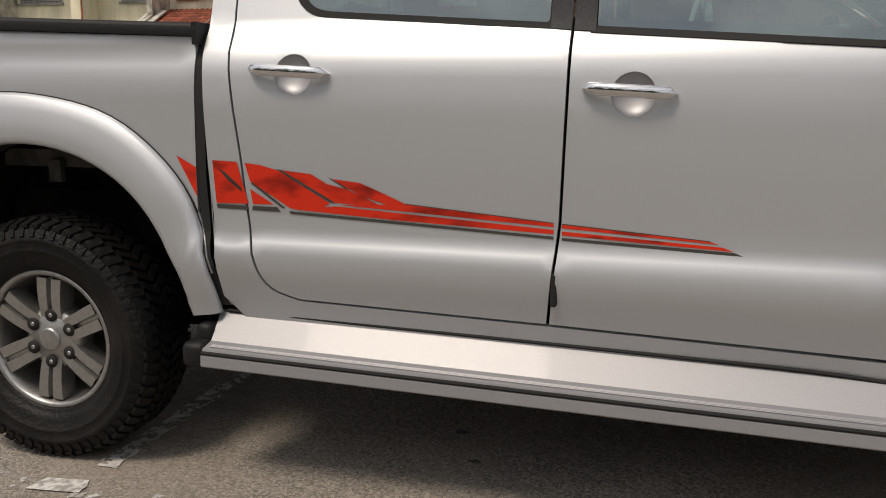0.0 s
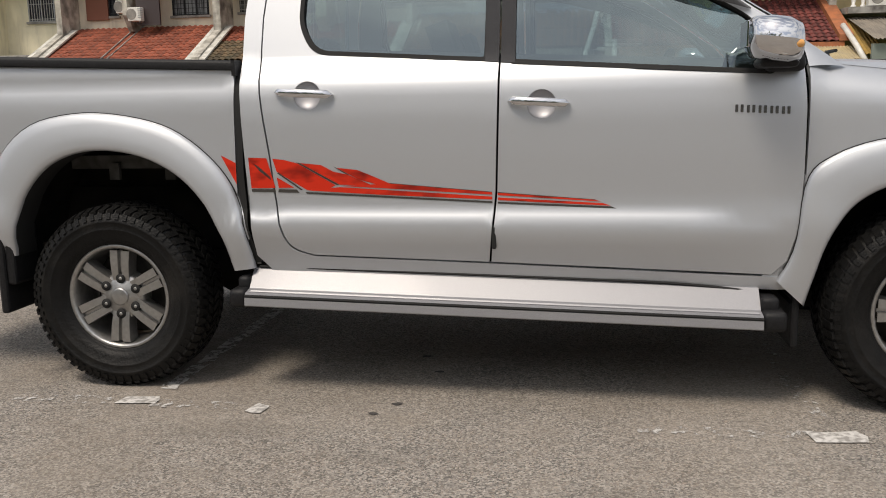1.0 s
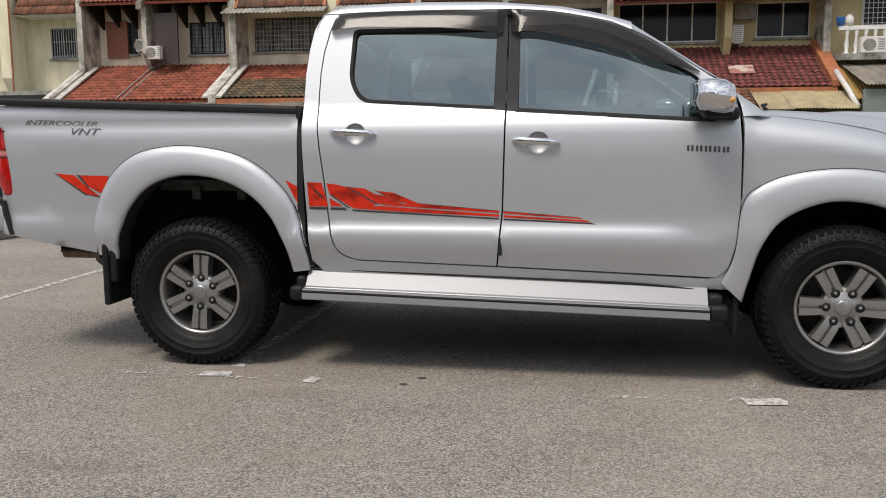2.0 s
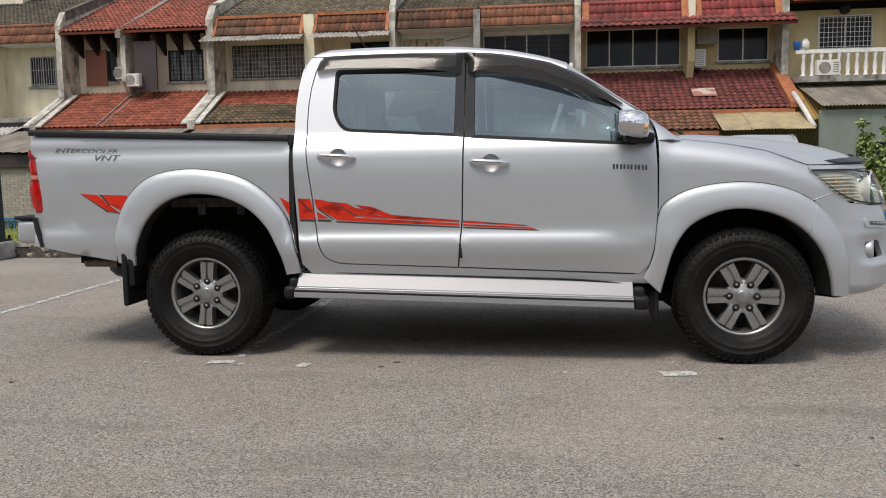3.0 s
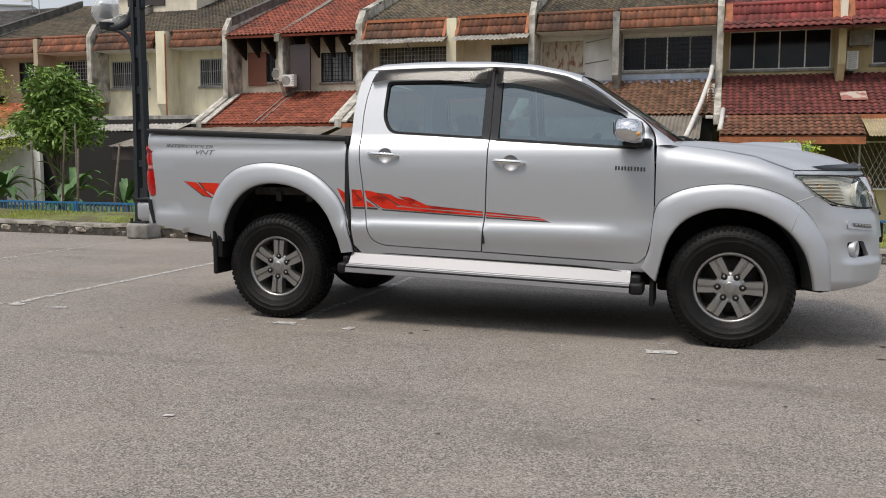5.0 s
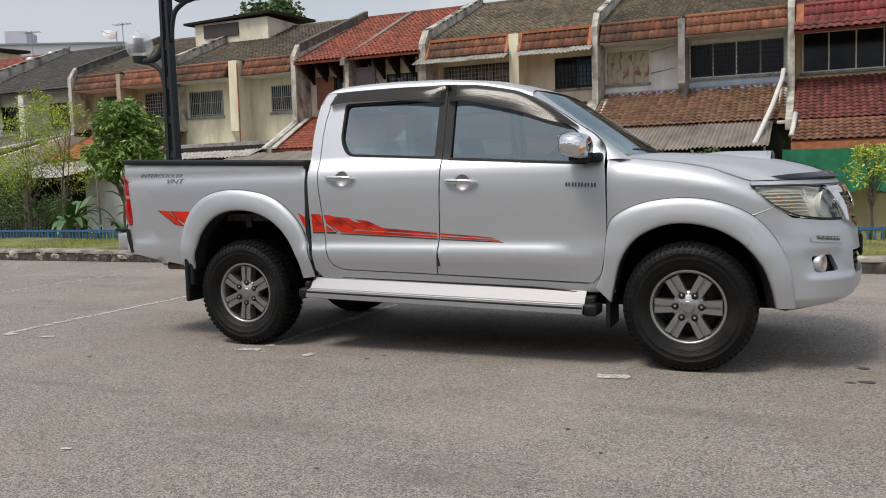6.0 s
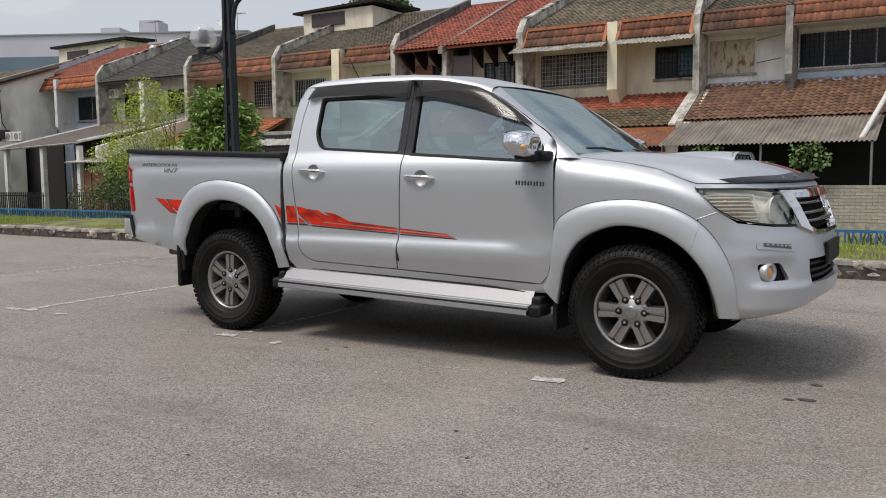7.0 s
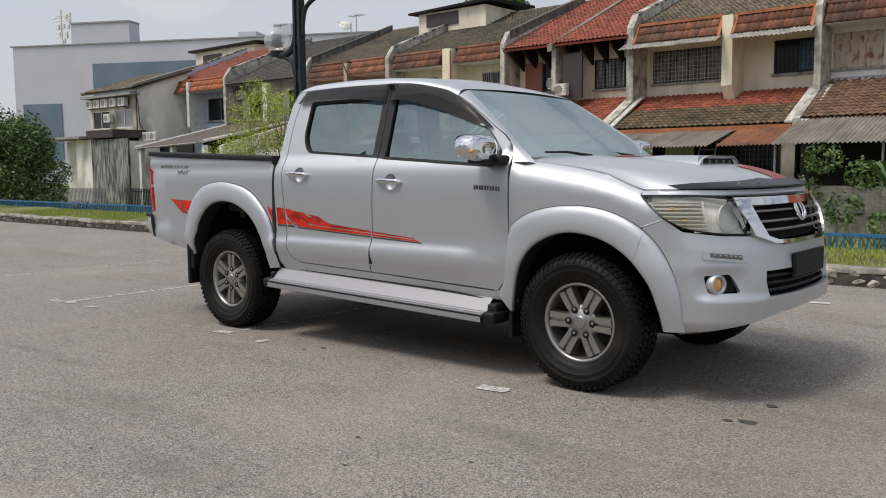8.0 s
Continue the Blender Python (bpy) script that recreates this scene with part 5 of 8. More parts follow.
stw = part("steering_wheel", tube([(x + (z - 1.13) * 0.45, y, z) for x, y, z in SW], 0.016, 8, close=True), M["black"], truck, "dark steering wheel", smooth=True)
part("wheel_hub", boxes((2.10, 2.17, -0.46, -0.30, 1.08, 1.18), (2.12, 2.15, -0.56, -0.20, 1.12, 1.15), bev=0.015), M["dash"], stw)


def seat(x, y, w):
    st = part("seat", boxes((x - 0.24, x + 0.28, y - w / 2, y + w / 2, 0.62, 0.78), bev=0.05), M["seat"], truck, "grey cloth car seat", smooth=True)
    bm = boxes((-0.06, 0.07, y - w / 2, y + w / 2, 0.0, 0.56), bev=0.05)
    bmesh.ops.transform(bm, matrix=Matrix.Translation((x - 0.22, 0, 0.72)) @ Matrix.Rotation(radians(-18), 4, "Y"), verts=bm.verts)
    part("backrest", bm, M["seat"], st, smooth=True)
    for hy in ([y] if w < 0.8 else [y - 0.4, y + 0.4]):
        bm = boxes((-0.045, 0.05, hy - 0.13, hy + 0.13, 0.58, 0.76), (-0.01, 0.01, hy - 0.06, hy - 0.045, 0.5, 0.6), (-0.01, 0.01, hy + 0.045, hy + 0.06, 0.5, 0.6), bev=0.004)
        bmesh.ops.transform(bm, matrix=Matrix.Translation((x - 0.22, 0, 0.72)) @ Matrix.Rotation(radians(-18), 4, "Y"), verts=bm.verts)
        part("headrest", bm, M["seat"], st, smooth=True)


seat(1.72, -0.38, 0.52)
seat(1.72, 0.38, 0.52)
seat(0.98, 0.0, 1.36)

# ---- wheels: tyre with blocks, six-spoke alloy ----
def wheel_meshes():
    prof = [(0.205, 0.055), (0.213, 0.085), (0.222, 0.100), (0.228, 0.100), (0.232, 0.107), (0.252, 0.117), (0.278, 0.1225), (0.280, 0.1245), (0.284, 0.1245), (0.286, 0.1235), (0.308, 0.126), (0.310, 0.1278), (0.314, 0.1278), (0.318, 0.126), (0.343, 0.118), (0.360, 0.104), (0.365, 0.085), (0.366, 0.0), (0.365, -0.085), (0.352, -0.115), (0.30, -0.125), (0.21, -0.10)]
    tyre = lathe([(r, -o) for r, o in prof], (0, 0, 0), n=72)
    blocks = []
    for o0, o1, r0, r1, da, sk in ((0.078, 0.120, 0.350, 0.375, 0.066, 0.012), (0.026, 0.068, 0.356, 0.377, 0.066, 0.035), (-0.026, 0.016, 0.356, 0.377, 0.066, -0.035), (-0.074, -0.036, 0.356, 0.377, 0.066, 0.035), (-0.120, -0.082, 0.350, 0.375, 0.066, 0.012)):
        V = []
        for r in (r0, r1):
            for o, dd in ((o0, -sk), (o1, sk)):
                rr = r - (0.016 if abs(o) > 0.115 and r == r1 else 0)
                V += [Vector((rr * math.cos(a), -o, rr * math.sin(a))) for a in (dd, dd + da)]
        blocks.append((V, [(0, 1, 3, 2), (4, 6, 7, 5), (0, 4, 5, 1), (2, 3, 7, 6), (0, 2, 6, 4), (1, 5, 7, 3)]))
    V = [Vector((r * math.cos(da), -o, r * math.sin(da))) for k in (0, 0.012) for r, o in ((0.326, 0.1290 - k), (0.349, 0.1195 - k)) for da in (-0.030, 0.022)]
    lug = (V, [(0, 1, 3, 2), (0, 2, 6, 4), (1, 5, 7, 3), (0, 4, 5, 1), (2, 3, 7, 6)])
    rim = lathe([(0.19, 0.09), (0.188, -0.02), (0.196, -0.05), (0.200, -0.088), (0.211, -0.096), (0.219, -0.091), (0.217, -0.07)], (0, 0, 0), n=64)
    barrel = lathe([(0.186, 0.075), (0.16, 0.06), (0.0, 0.05)], (0, 0, 0), n=48)
    spoke = join(*[grid(lambda i, j: (0.055 + (0.19 - 0.055) * i / 6, -((0.072, 0.083, 0.083, 0.067, 0.067, 0.083, 0.083, 0.072)[j] + 0.006 * math.sin(math.pi * i / 6) - 0.012 * (1 - i / 6)) + (0.05 if j in (0, 7) else 0),
                                    (-1.0, -0.96, -0.20, -0.12, 0.12, 0.20, 0.96, 1.0)[j] * (0.036 + 0.008 * i / 6)), range(7), range(8), flip=True)])
    hub = lathe([(0.0, -0.084), (0.034, -0.083), (0.042, -0.077), (0.086, -0.071), (0.096, -0.060), (0.096, 0.0)], (0, 0, 0), n=40)
    cap = lathe([(0.0, -0.091), (0.030, -0.090), (0.036, -0.087), (0.038, -0.076)], (0, 0, 0), n=24)
    nut = lathe([(0.0, -0.081), (0.006, -0.081), (0.0075, -0.079), (0.009, -0.07)], (0, 0, 0), n=8)
    # black disc on the hub face, painted shade of a lug recess
    hole = lathe([(0.0, -0.0792), (0.0195, -0.0792), (0.0205, -0.076), (0.0205, -0.06)], (0, 0, 0), n=18)
    return tyre, rim, barrel, spoke, hub, cap, nut, hole, blocks, lug


_t, _r, _b, _s, _h, _c, _n, _o, _bl, _lg = wheel_meshes()
WM = {"tyre": raw("tyre", *_t, M["tyre"], True), "rim": raw("rim", *_r, M["alloy"], True), "barrel": raw("wheel", *_b, M["alloy_dark"], True), "spoke": raw("spoke", *_s, M["alloy"], False),
      "hub": raw("hub", *_h, M["alloy"], True), "cap": raw("hub_cap", *_c, M["alloy"], True), "nut": raw("lug_nut", *_n, M["alloy"], True), "hole": raw("lug_hole", *_o, M["gap"], True)}
BLOCKS, LUG = [raw("tread_block", *b, M["tyre"]) for b in _bl], raw("side_lug", *_lg, M["tyre"])
for x, y, turn, spin in ((0.0, -0.768, 0, 4), (3.085, -0.772, 0, 31), (0.0, 0.768, 180, 10), (3.085, 0.772, 180, 40)):
    w = new("wheel", WM["barrel"])
    w.parent = truck
    w.matrix_basis = Matrix.Translation(Vector((x, y, 0.372)) - truck.location) @ Matrix.Rotation(radians(turn), 4, "Z") @ Matrix.Rotation(radians(spin), 4, "Y")
    tagged(w, "all-terrain tyre on a grey six-spoke alloy wheel")
    for nm, key in (("tyre", "tyre"), ("rim", "rim"), ("hub", "hub"), ("hub_cap", "cap")):
        o = new(nm, WM[key])
        o.parent = w
    for k in range(6):
        a = radians(60 * k + 30)
        o = new("spoke", WM["spoke"])
        o.parent, o.rotation_euler = w, (0, -a, 0)
        for nm in ("hole", "nut"):
            o = new("lug_" + nm, WM[nm])
            o.parent, o.location = w, (0.074 * math.cos(a), 0, 0.074 * math.sin(a))
    for k in range(60):
        for me in BLOCKS:
            o = new("tread_block", me)
            o.parent, o.rotation_euler = w, (0, 2 * math.pi * k / 60, 0)
    for k in range(60):
        o = new("side_lug", LUG)
        o.parent, o.rotation_euler = w, (0, 2 * math.pi * (k + 0.3) / 60, 0)

# ================= the car park and its edge =================
solo("ground", grid(lambda x, y: (x, y, 0), [-400, -60, -20, 0, 20, 60, 300], [-200, -40, -10, 4.36]), M["asphalt"], "worn grey-brown asphalt of a car park", "ground", kind="structure")
VERGE = [(4.30, -0.3), (4.36, 0.14), (4.6, 0.165), (5.4, 0.20), (6.1, 0.20), (6.6, -0.05), (7.5, -0.60), (9.5, -0.85), (14, -0.95), (30, -1.0), (90, -1.0), (900, -1.0)]
solo("ground_beyond", grid(lambda x, j: (x, VERGE[j][0], VERGE[j][1] + (0.025 * math.sin(x * 1.7) + 0.02 * math.sin(x * 0.63 + 1) if 1 < j < 8 else 0)), [-900, -300, -100] + lins(-60, 40, 130) + [100, 300, 900], range(len(VERGE))),
     M["soil"], "grassy verge falling to the yards behind the houses", "ground", kind="structure", smooth=True)


def paint_line(x0, x1, y0, y1, seed):
    """A worn strip of line paint with ragged edges, a few millimetres over the asphalt."""
    rnd = random.Random(seed)
    along_y = (y1 - y0) > (x1 - x0)
    n = max(4, int((y1 - y0 if along_y else x1 - x0) / 0.05))
    V, F = [], []
    for i in range(n + 1):
        t = i / n
        a, b = rnd.uniform(-0.008, 0.008), rnd.uniform(-0.008, 0.008)
        if along_y:
            V += [Vector((x0 + a, y0 + (y1 - y0) * t, 0.004)), Vector((x1 + b, y0 + (y1 - y0) * t, 0.004))]
        else:
            V += [Vector((x0 + (x1 - x0) * t, y0 + a, 0.004)), Vector((x0 + (x1 - x0) * t, y1 + b, 0.004))]
        if i:
            k = len(V)
            F.append((k - 4, k - 2, k - 1, k - 3))
    return V, F


def worn_line_mat(name, cover):
    m = mat(name, (0.60, 0.585, 0.56), 0.85, 0, (0.42, 0.40, 0.375), 30, 5, bump=0.3)
    n, l = m.node_tree.nodes, m.node_tree.links
    t, r, tc = n.new("ShaderNodeTexNoise"), n.new("ShaderNodeMapRange"), n.new("ShaderNodeTexCoord")
    t.inputs["Scale"].default_value, t.inputs["Detail"].default_value, t.inputs["Roughness"].default_value = 22, 8, 0.7
    l.new(tc.outputs["Object"], t.inputs["Vector"])
    l.new(t.outputs["Fac"], r.inputs["Value"])
    r.inputs["From Min"].default_value, r.inputs["From Max"].default_value = cover - 0.04, cover + 0.05
    l.new(r.outputs["Result"], n["Principled BSDF"].inputs["Alpha"])
    return m


M["line_half"], M["line_worn"], M["line_gone"] = worn_line_mat("half_gone_bay_line", 0.51), worn_line_mat("worn_bay_line", 0.47), worn_line_mat("faded_bay_line", 0.565)
for k, (x, m, ya) in enumerate(((-4.74, "line_half", -1.0), (-2.25, "line_worn", -1.0), (0.20, "line_worn", -0.9), (2.69, "line_gone", -0.95), (5.15, "line_gone", -1.0), (-7.2, "line_gone", -1.0), (-9.7, "line_gone", -1.0))):
    solo("bay_line", paint_line(x - 0.035, x + 0.035, ya, 4.0, k), M[m], "worn white parking bay line on asphalt", "road marking", (x, 0, 0), "bay lines", kind="structure")
for k, (x0, x1, y, m) in enumerate(((-0.36, 0.04, -1.05, "line_gone"), (0.22, 0.58, -1.06, "line_gone"), (2.05, 2.62, -1.12, "line_gone"), (-1.9, -1.5, -1.03, "line_gone"), (-2.5, -2.3, -1.06, "line_worn"), (-4.9, -4.5, -1.03, "line_worn"))):
    solo("cross_line", paint_line(x0, x1, y - 0.04, y + 0.04, 40 + k), M[m], "faded white cross stroke at a bay's end", "road marking", (x0, y, 0), "bay lines", kind="structure")
for k, (x, y, w, h, tw) in enumerate(((0.15, -1.04, 0.15, 0.09, 4), (0.655, -1.075, 0.07, 0.085, -14), (2.70, -1.13, 0.19, 0.10, 3), (-2.19, -1.03, 0.13, 0.09, 0), (-1.77, -1.04, 0.10, 0.06, 8), (3.2, 2.96, 0.20, 0.10, 5), (0.71, -3.15, 0.05, 0.03, 10), (-1.4, -2.2, 0.06, 0.03, 20))):
    rnd = random.Random(70 + k)
    pts = [Vector(((w / 2) * sx * rnd.uniform(0.8, 1.1), (h / 2) * sy * rnd.uniform(0.75, 1.15), 0.005)) for sx, sy in ((-1, -1), (0, -1.05), (1, -0.9), (1.1, 0.2), (0.9, 1), (-0.2, 0.9), (-1, 1))]
    rm = Matrix.Rotation(radians(tw), 3, "Z")
    solo("line_fragment", ([rm @ p + Vector((x, y, 0)) for p in pts], [tuple(range(7))]), M["line"], "small leftover patch of white line paint", "road marking", (x, y, 0), "line fragments", kind="structure")
SPOTS = ((1.10, -1.08, 0.022), (1.17, -0.97, 0.026), (1.18, -0.36, 0.03), (1.27, -0.57, 0.024), (4.01, -0.54, 0.045), (4.01, -0.88, 0.05), (3.93, -0.91, 0.03), (2.73, -2.18, 0.016), (3.33, -2.12, 0.014), (1.92, -3.01, 0.014), (2.95, -2.47, 0.012), (-0.81, -1.55, 0.02))
M["spot"] = mat("dark_oil_spot", (0.05, 0.045, 0.042), 0.85, 0, (0.08, 0.075, 0.07), 30)
for k, (x, y, r) in enumerate(SPOTS):
    rnd = random.Random(k)
    solo("oil_spot", ([Vector((x + r * rnd.uniform(0.6, 1.2) * 1.5 * math.cos(a) * 0.6, y + r * 0.6 * rnd.uniform(0.6, 1.2) * math.sin(a), 0.004)) for a in [2 * math.pi * i / 11 for i in range(11)]], [tuple(range(11))]), M["spot"], "small dark oil spot on the asphalt", "stain", (x, y, 0), "oil spots", kind="structure")

# rubble kerb: mortar core with stones set in it
kerb = solo("kerb_wall", boxes((-70, 40, 4.225, 4.50, -0.1, 0.165), bev=0.03), M["mortar"], "low rubble stone kerb along the grass verge", "kerb", (0, 4.36, 0), kind="structure")
V, F = grid(lambda x, j: (x, (4.215, 4.222, 4.24, 4.48, 4.50)[j], (0.128, 0.168, 0.178, 0.178, 0.15)[j] + 0.010 * math.sin(x * 2.3) + 0.006 * math.sin(x * 7.1 + 1)), lins(-70, 40, 700), range(5))
part("cement_cap", (V, F), M["kerb_cap"], kerb, "worn cement cap on the kerb", smooth=True)
STONES = []
for k in range(9):
    rnd = random.Random(500 + k)
    bm = bmesh.new()
    bmesh.ops.create_icosphere(bm, subdivisions=1, radius=0.5)
    sx, sz = rnd.uniform(0.16, 0.34), rnd.uniform(0.09, 0.17)
    for v in bm.verts:
        s = rnd.uniform(0.82, 1.12)
        v.co = Vector((v.co.x * sx * s, v.co.y * 0.11 * s, v.co.z * sz * s))
    me = bpy.data.meshes.new("stone")
    bm.to_mesh(me)
    bm.free()
    me.materials.append(M["stone"])
    STONES.append(me)
rnd = random.Random(7)
far_v, far_f = [], []
x, n_st = -20.0, 0
spots = []
while x < 12:
    for z in ((0.045, 0.13) if rnd.random() < 0.6 else (0.085,)):
        spots.append((x + rnd.uniform(-0.05, 0.05), z + rnd.uniform(-0.012, 0.012), 1.0 if z != 0.085 else 1.35))
    x += rnd.uniform(0.15, 0.25)
for x, z, s in spots[:300]:
    o = new("stone", rnd.choice(STONES))
    o.parent = kerb
    o.location = (x, 4.258 - 4.36 + rnd.uniform(-0.012, 0.012), z)
    o.rotation_euler, o.scale = (rnd.uniform(-0.25, 0.25), rnd.uniform(-0.5, 0.5), rnd.uniform(-0.2, 0.2)), (s * 0.72, s * 0.9, s * 0.8)


def blades(region, count, h, seed, zf, wid=0.012):
    rnd = random.Random(seed)
    V, F = [], []
    for _ in range(count):
        x, y = rnd.uniform(*region[:2]), rnd.uniform(*region[2:])
        z = zf(x, y)
        a, hh = rnd.uniform(0, 6.28), h * rnd.uniform(0.4, 1.3)
        dx, dy = math.cos(a) * wid, math.sin(a) * wid
        lx, ly = rnd.uniform(-0.5, 0.5) * hh, rnd.uniform(-0.5, 0.5) * hh
        n = len(V)
        V += [Vector((x - dx, y - dy, z)), Vector((x + dx, y + dy, z)), Vector((x + lx + dx * 0.3, y + ly, z + hh))]
        F.append((n, n + 1, n + 2))
    return V, F


def verge_z(x, y):
    return float(np.interp(y, [p[0] for p in VERGE], [p[1] for p in VERGE])) - 0.01


def raw_thing(name, vf, material, label, category, kind="", group="", at=(0, 0, 0), smooth=False):
    o = new(name, raw(name, [Vector(v) - Vector(at) for v in vf[0]], vf[1], material, smooth))
    o.location = at
    return tagged(o, label, category, group, kind)


raw_thing("grass", join(blades((-24, 13, 4.45, 6.3), 70000, 0.045, 3, verge_z, 0.006), blades((-70, -24, 4.45, 6.3), 12000, 0.06, 4, verge_z, 0.02)), M["grass"], "short yellow-green grass on the verge", "grass", "stuff")
M["leaf_litter"] = mat("dry_leaves", (0.26, 0.16, 0.07), 0.9, 0, (0.16, 0.09, 0.04), 6, island=0.4)
raw_thing("leaf_litter", blades((4.3, 5.8, 5.0, 5.8), 260, 0.03, 5, verge_z, 0.03), M["leaf_litter"], "heap of dry brown leaves on the grass", "leaves", "stuff")
raw_thing("weeds", join(blades((-60, 20, 7.4, 12), 9000, 0.30, 8, verge_z, 0.02), blades((-60, 14, 12, 22), 7000, 0.40, 9, verge_z, 0.04)), mat("weed_green", (0.06, 0.10, 0.022), 0.8, 0, (0.10, 0.12, 0.035), 2, island=0.45), "rough green weeds behind the fence", "weeds", "stuff")

# blue railing
fence = thing("fence", (0, 6.35, -0.45), "low blue-painted steel railing behind the verge", "fence")
for z in (0.345, -0.05, -0.30):
    part("rail", boxes((-60, 26, 6.335, 6.365, z - 0.018, z + 0.018)), M["blue"], fence)
me_bar, me_post = raw("bar", *box_vf(-0.011, 0.011, -0.009, 0.009, 0, 0.79), M["blue"]), raw("post", *box_vf(-0.022, 0.022, -0.022, 0.022, -0.1, 0.83), M["blue"])
for k in range(43):
    o = new("post", me_post)
    o.parent, o.location = fence, (-60 + 2 * k, 0, 0)
for k in range(290):
    o = new("bar", me_bar)
    o.parent, o.location = fence, (-16.5 + 0.088 * k, 0, 0)
tagged(part("far_bars", join(*[box_vf(-60 + 0.1 * k - 0.010, -60 + 0.1 * k + 0.010, 6.34, 6.36, -0.45, 0.335) for k in range(434)], *[box_vf(9.1 + 0.1 * k - 0.010, 9.1 + 0.1 * k + 0.010, 6.34, 6.36, -0.45, 0.335) for k in range(165)]), M["blue"], fence), kind="stuff")

# lamp post on a concrete foot
LX, LY = -4.85, 4.08
lamp = thing("street_lamp", (LX, LY, 0), "dark grey twin-arm street lamp with clear globe shades", "street lamp")
part("foot", boxes((LX - 0.18, LX + 0.18, LY - 0.18, LY + 0.18, 0, 0.22), bev=0.03), M["concrete"], lamp, "weathered concrete foot")
part("base_plate", boxes((LX - 0.14, LX + 0.14, LY - 0.14, LY + 0.14, 0.22, 0.245)), M["post"], lamp)
for sx in (-1, 1):
    for sy in (-1, 1):
        part("bolt", boxes((LX + sx * 0.12 - 0.012, LX + sx * 0.12 + 0.012, LY + sy * 0.12 - 0.012, LY + sy * 0.12 + 0.012, 0.245, 0.29)), M["iron"], lamp)


def leg(sx):
    V, F = grid(lambda i, j: (LX + sx * ((0.082, 0.072, 0.056, 0.046)[i]) + (-0.028, 0.028, 0.028, -0.028, -0.028)[j] * (1, 1, 0.85, 0.8)[i], LY + (-0.06, -0.06, 0.06, 0.06, -0.06)[j], (0.245, 1.0, 2.6, 4.3)[i]), range(4), range(5))
    return V, F


for sx in (-1, 1):
    part("pole_leg", leg(sx), M["post"], lamp)
for z0, z1, hw in ((0.245, 0.72, 0.07), (1.02, 1.12, 0.062), (1.55, 1.66, 0.058), (2.05, 2.16, 0.054), (2.55, 2.72, 0.05), (3.1, 3.25, 0.045), (3.8, 4.3, 0.04)):
    part("web", boxes((LX - hw, LX + hw, LY - 0.035, LY + 0.035, z0, z1)), M["post"], lamp)
for sx, zb in ((-1, 2.42), (1, 3.22)):
    arm = curve([(LX + sx * 0.08, LY, zb), (LX + sx * 0.10, LY, zb + 0.22), (LX + sx * 0.17, LY, zb + 0.42), (LX + sx * 0.35, LY, zb + 0.53), (LX + sx * 0.53, LY, zb + 0.58)], 18)
    a = part("arm", tube(arm, 0.035, 8), M["post"], lamp, smooth=True)
    loop = curve([(LX + sx * 0.06, LY, zb + 1.15), (LX + sx * 0.07, LY, zb + 0.85), (LX + sx * 0.16, LY, zb + 0.64), (LX + sx * 0.35, LY, zb + 0.56), (LX + sx * 0.53, LY, zb + 0.58)], 18)
    part("arm_loop", tube(loop, 0.05, 8), M["post"], lamp, smooth=True)
    gx, gz = LX + sx * 0.53, zb + 0.80
    part("holder", tube([(gx, LY, zb + 0.55), (gx, LY, zb + 0.64)], [0.09, 0.11], 14), M["post"], a)
    bm = bmesh.new()
    bmesh.ops.create_uvsphere(bm, u_segments=28, v_segments=18, radius=0.20, matrix=Matrix.Translation((gx, LY, gz)))
    g = part("globe", bm, mat("clear_globe", (0.86, 0.88, 0.90), 0.15, 0, alpha=0.30, coat=0.3), a, "clear plastic globe", smooth=True)
    g.visible_shadow = False
    for k in range(5):
        part("louvre", lathe([(0.045, -0.012), (0.092 - 0.004 * k, 0.004), (0.094 - 0.004 * k, 0.016), (0.045, 0.006)], (0, 0, 0), n=20), M["iron"], a)
        o = scene.collection.objects[-1]
        o.data.transform(Matrix.Translation(Vector((gx, LY, gz - 0.09 + 0.042 * k))) @ Matrix.Rotation(radians(90), 4, "X") @ Matrix.Translation(base_of(a)))
        o.data.transform(Matrix.Translation(-base_of(a)))

# ================= the terrace of houses =================
GZ, WY, FIN, RIDGE_Y, RIDGE_Z = -1.0, 29.6, 28.35, 35.6, 9.75
WALLS = {"cream": wall_mat("cream_plaster", (0.82, 0.75, 0.55), amt=0.32), "white": wall_mat("grey_white_plaster", (0.84, 0.82, 0.77), amt=0.28), "blue": wall_mat("pale_blue_plaster", (0.50, 0.57, 0.66)), "yellow": wall_mat("yellow_plaster", (0.60, 0.49, 0.27)),
         "tan": wall_mat("tan_plaster", (0.46, 0.37, 0.26)), "beige": wall_mat("beige_plaster", (0.80, 0.72, 0.57), amt=0.3), "grey": wall_mat("stained_grey_plaster", (0.46, 0.44, 0.39), (0.07, 0.065, 0.06), 0.85),
         "worn": mat("weathered_cream_plaster", (0.66, 0.60, 0.47), 0.9, 0, (0.40, 0.37, 0.30), 1.3, 8, bump=0.4, bscale=12, stain=(0.07, 0.062, 0.055), stain_scale=0.9, stain_amt=0.9, stretch=(1, 1, 0.5)),
         "gable": mat("weathered_grey_gable", (0.86, 0.83, 0.75), 0.9, 0, (0.68, 0.65, 0.58), 0.9, 8, bump=0.4, bscale=12, stain=(0.09, 0.08, 0.07), stain_scale=0.8, stain_amt=0.6, stretch=(1, 1, 0.55))}
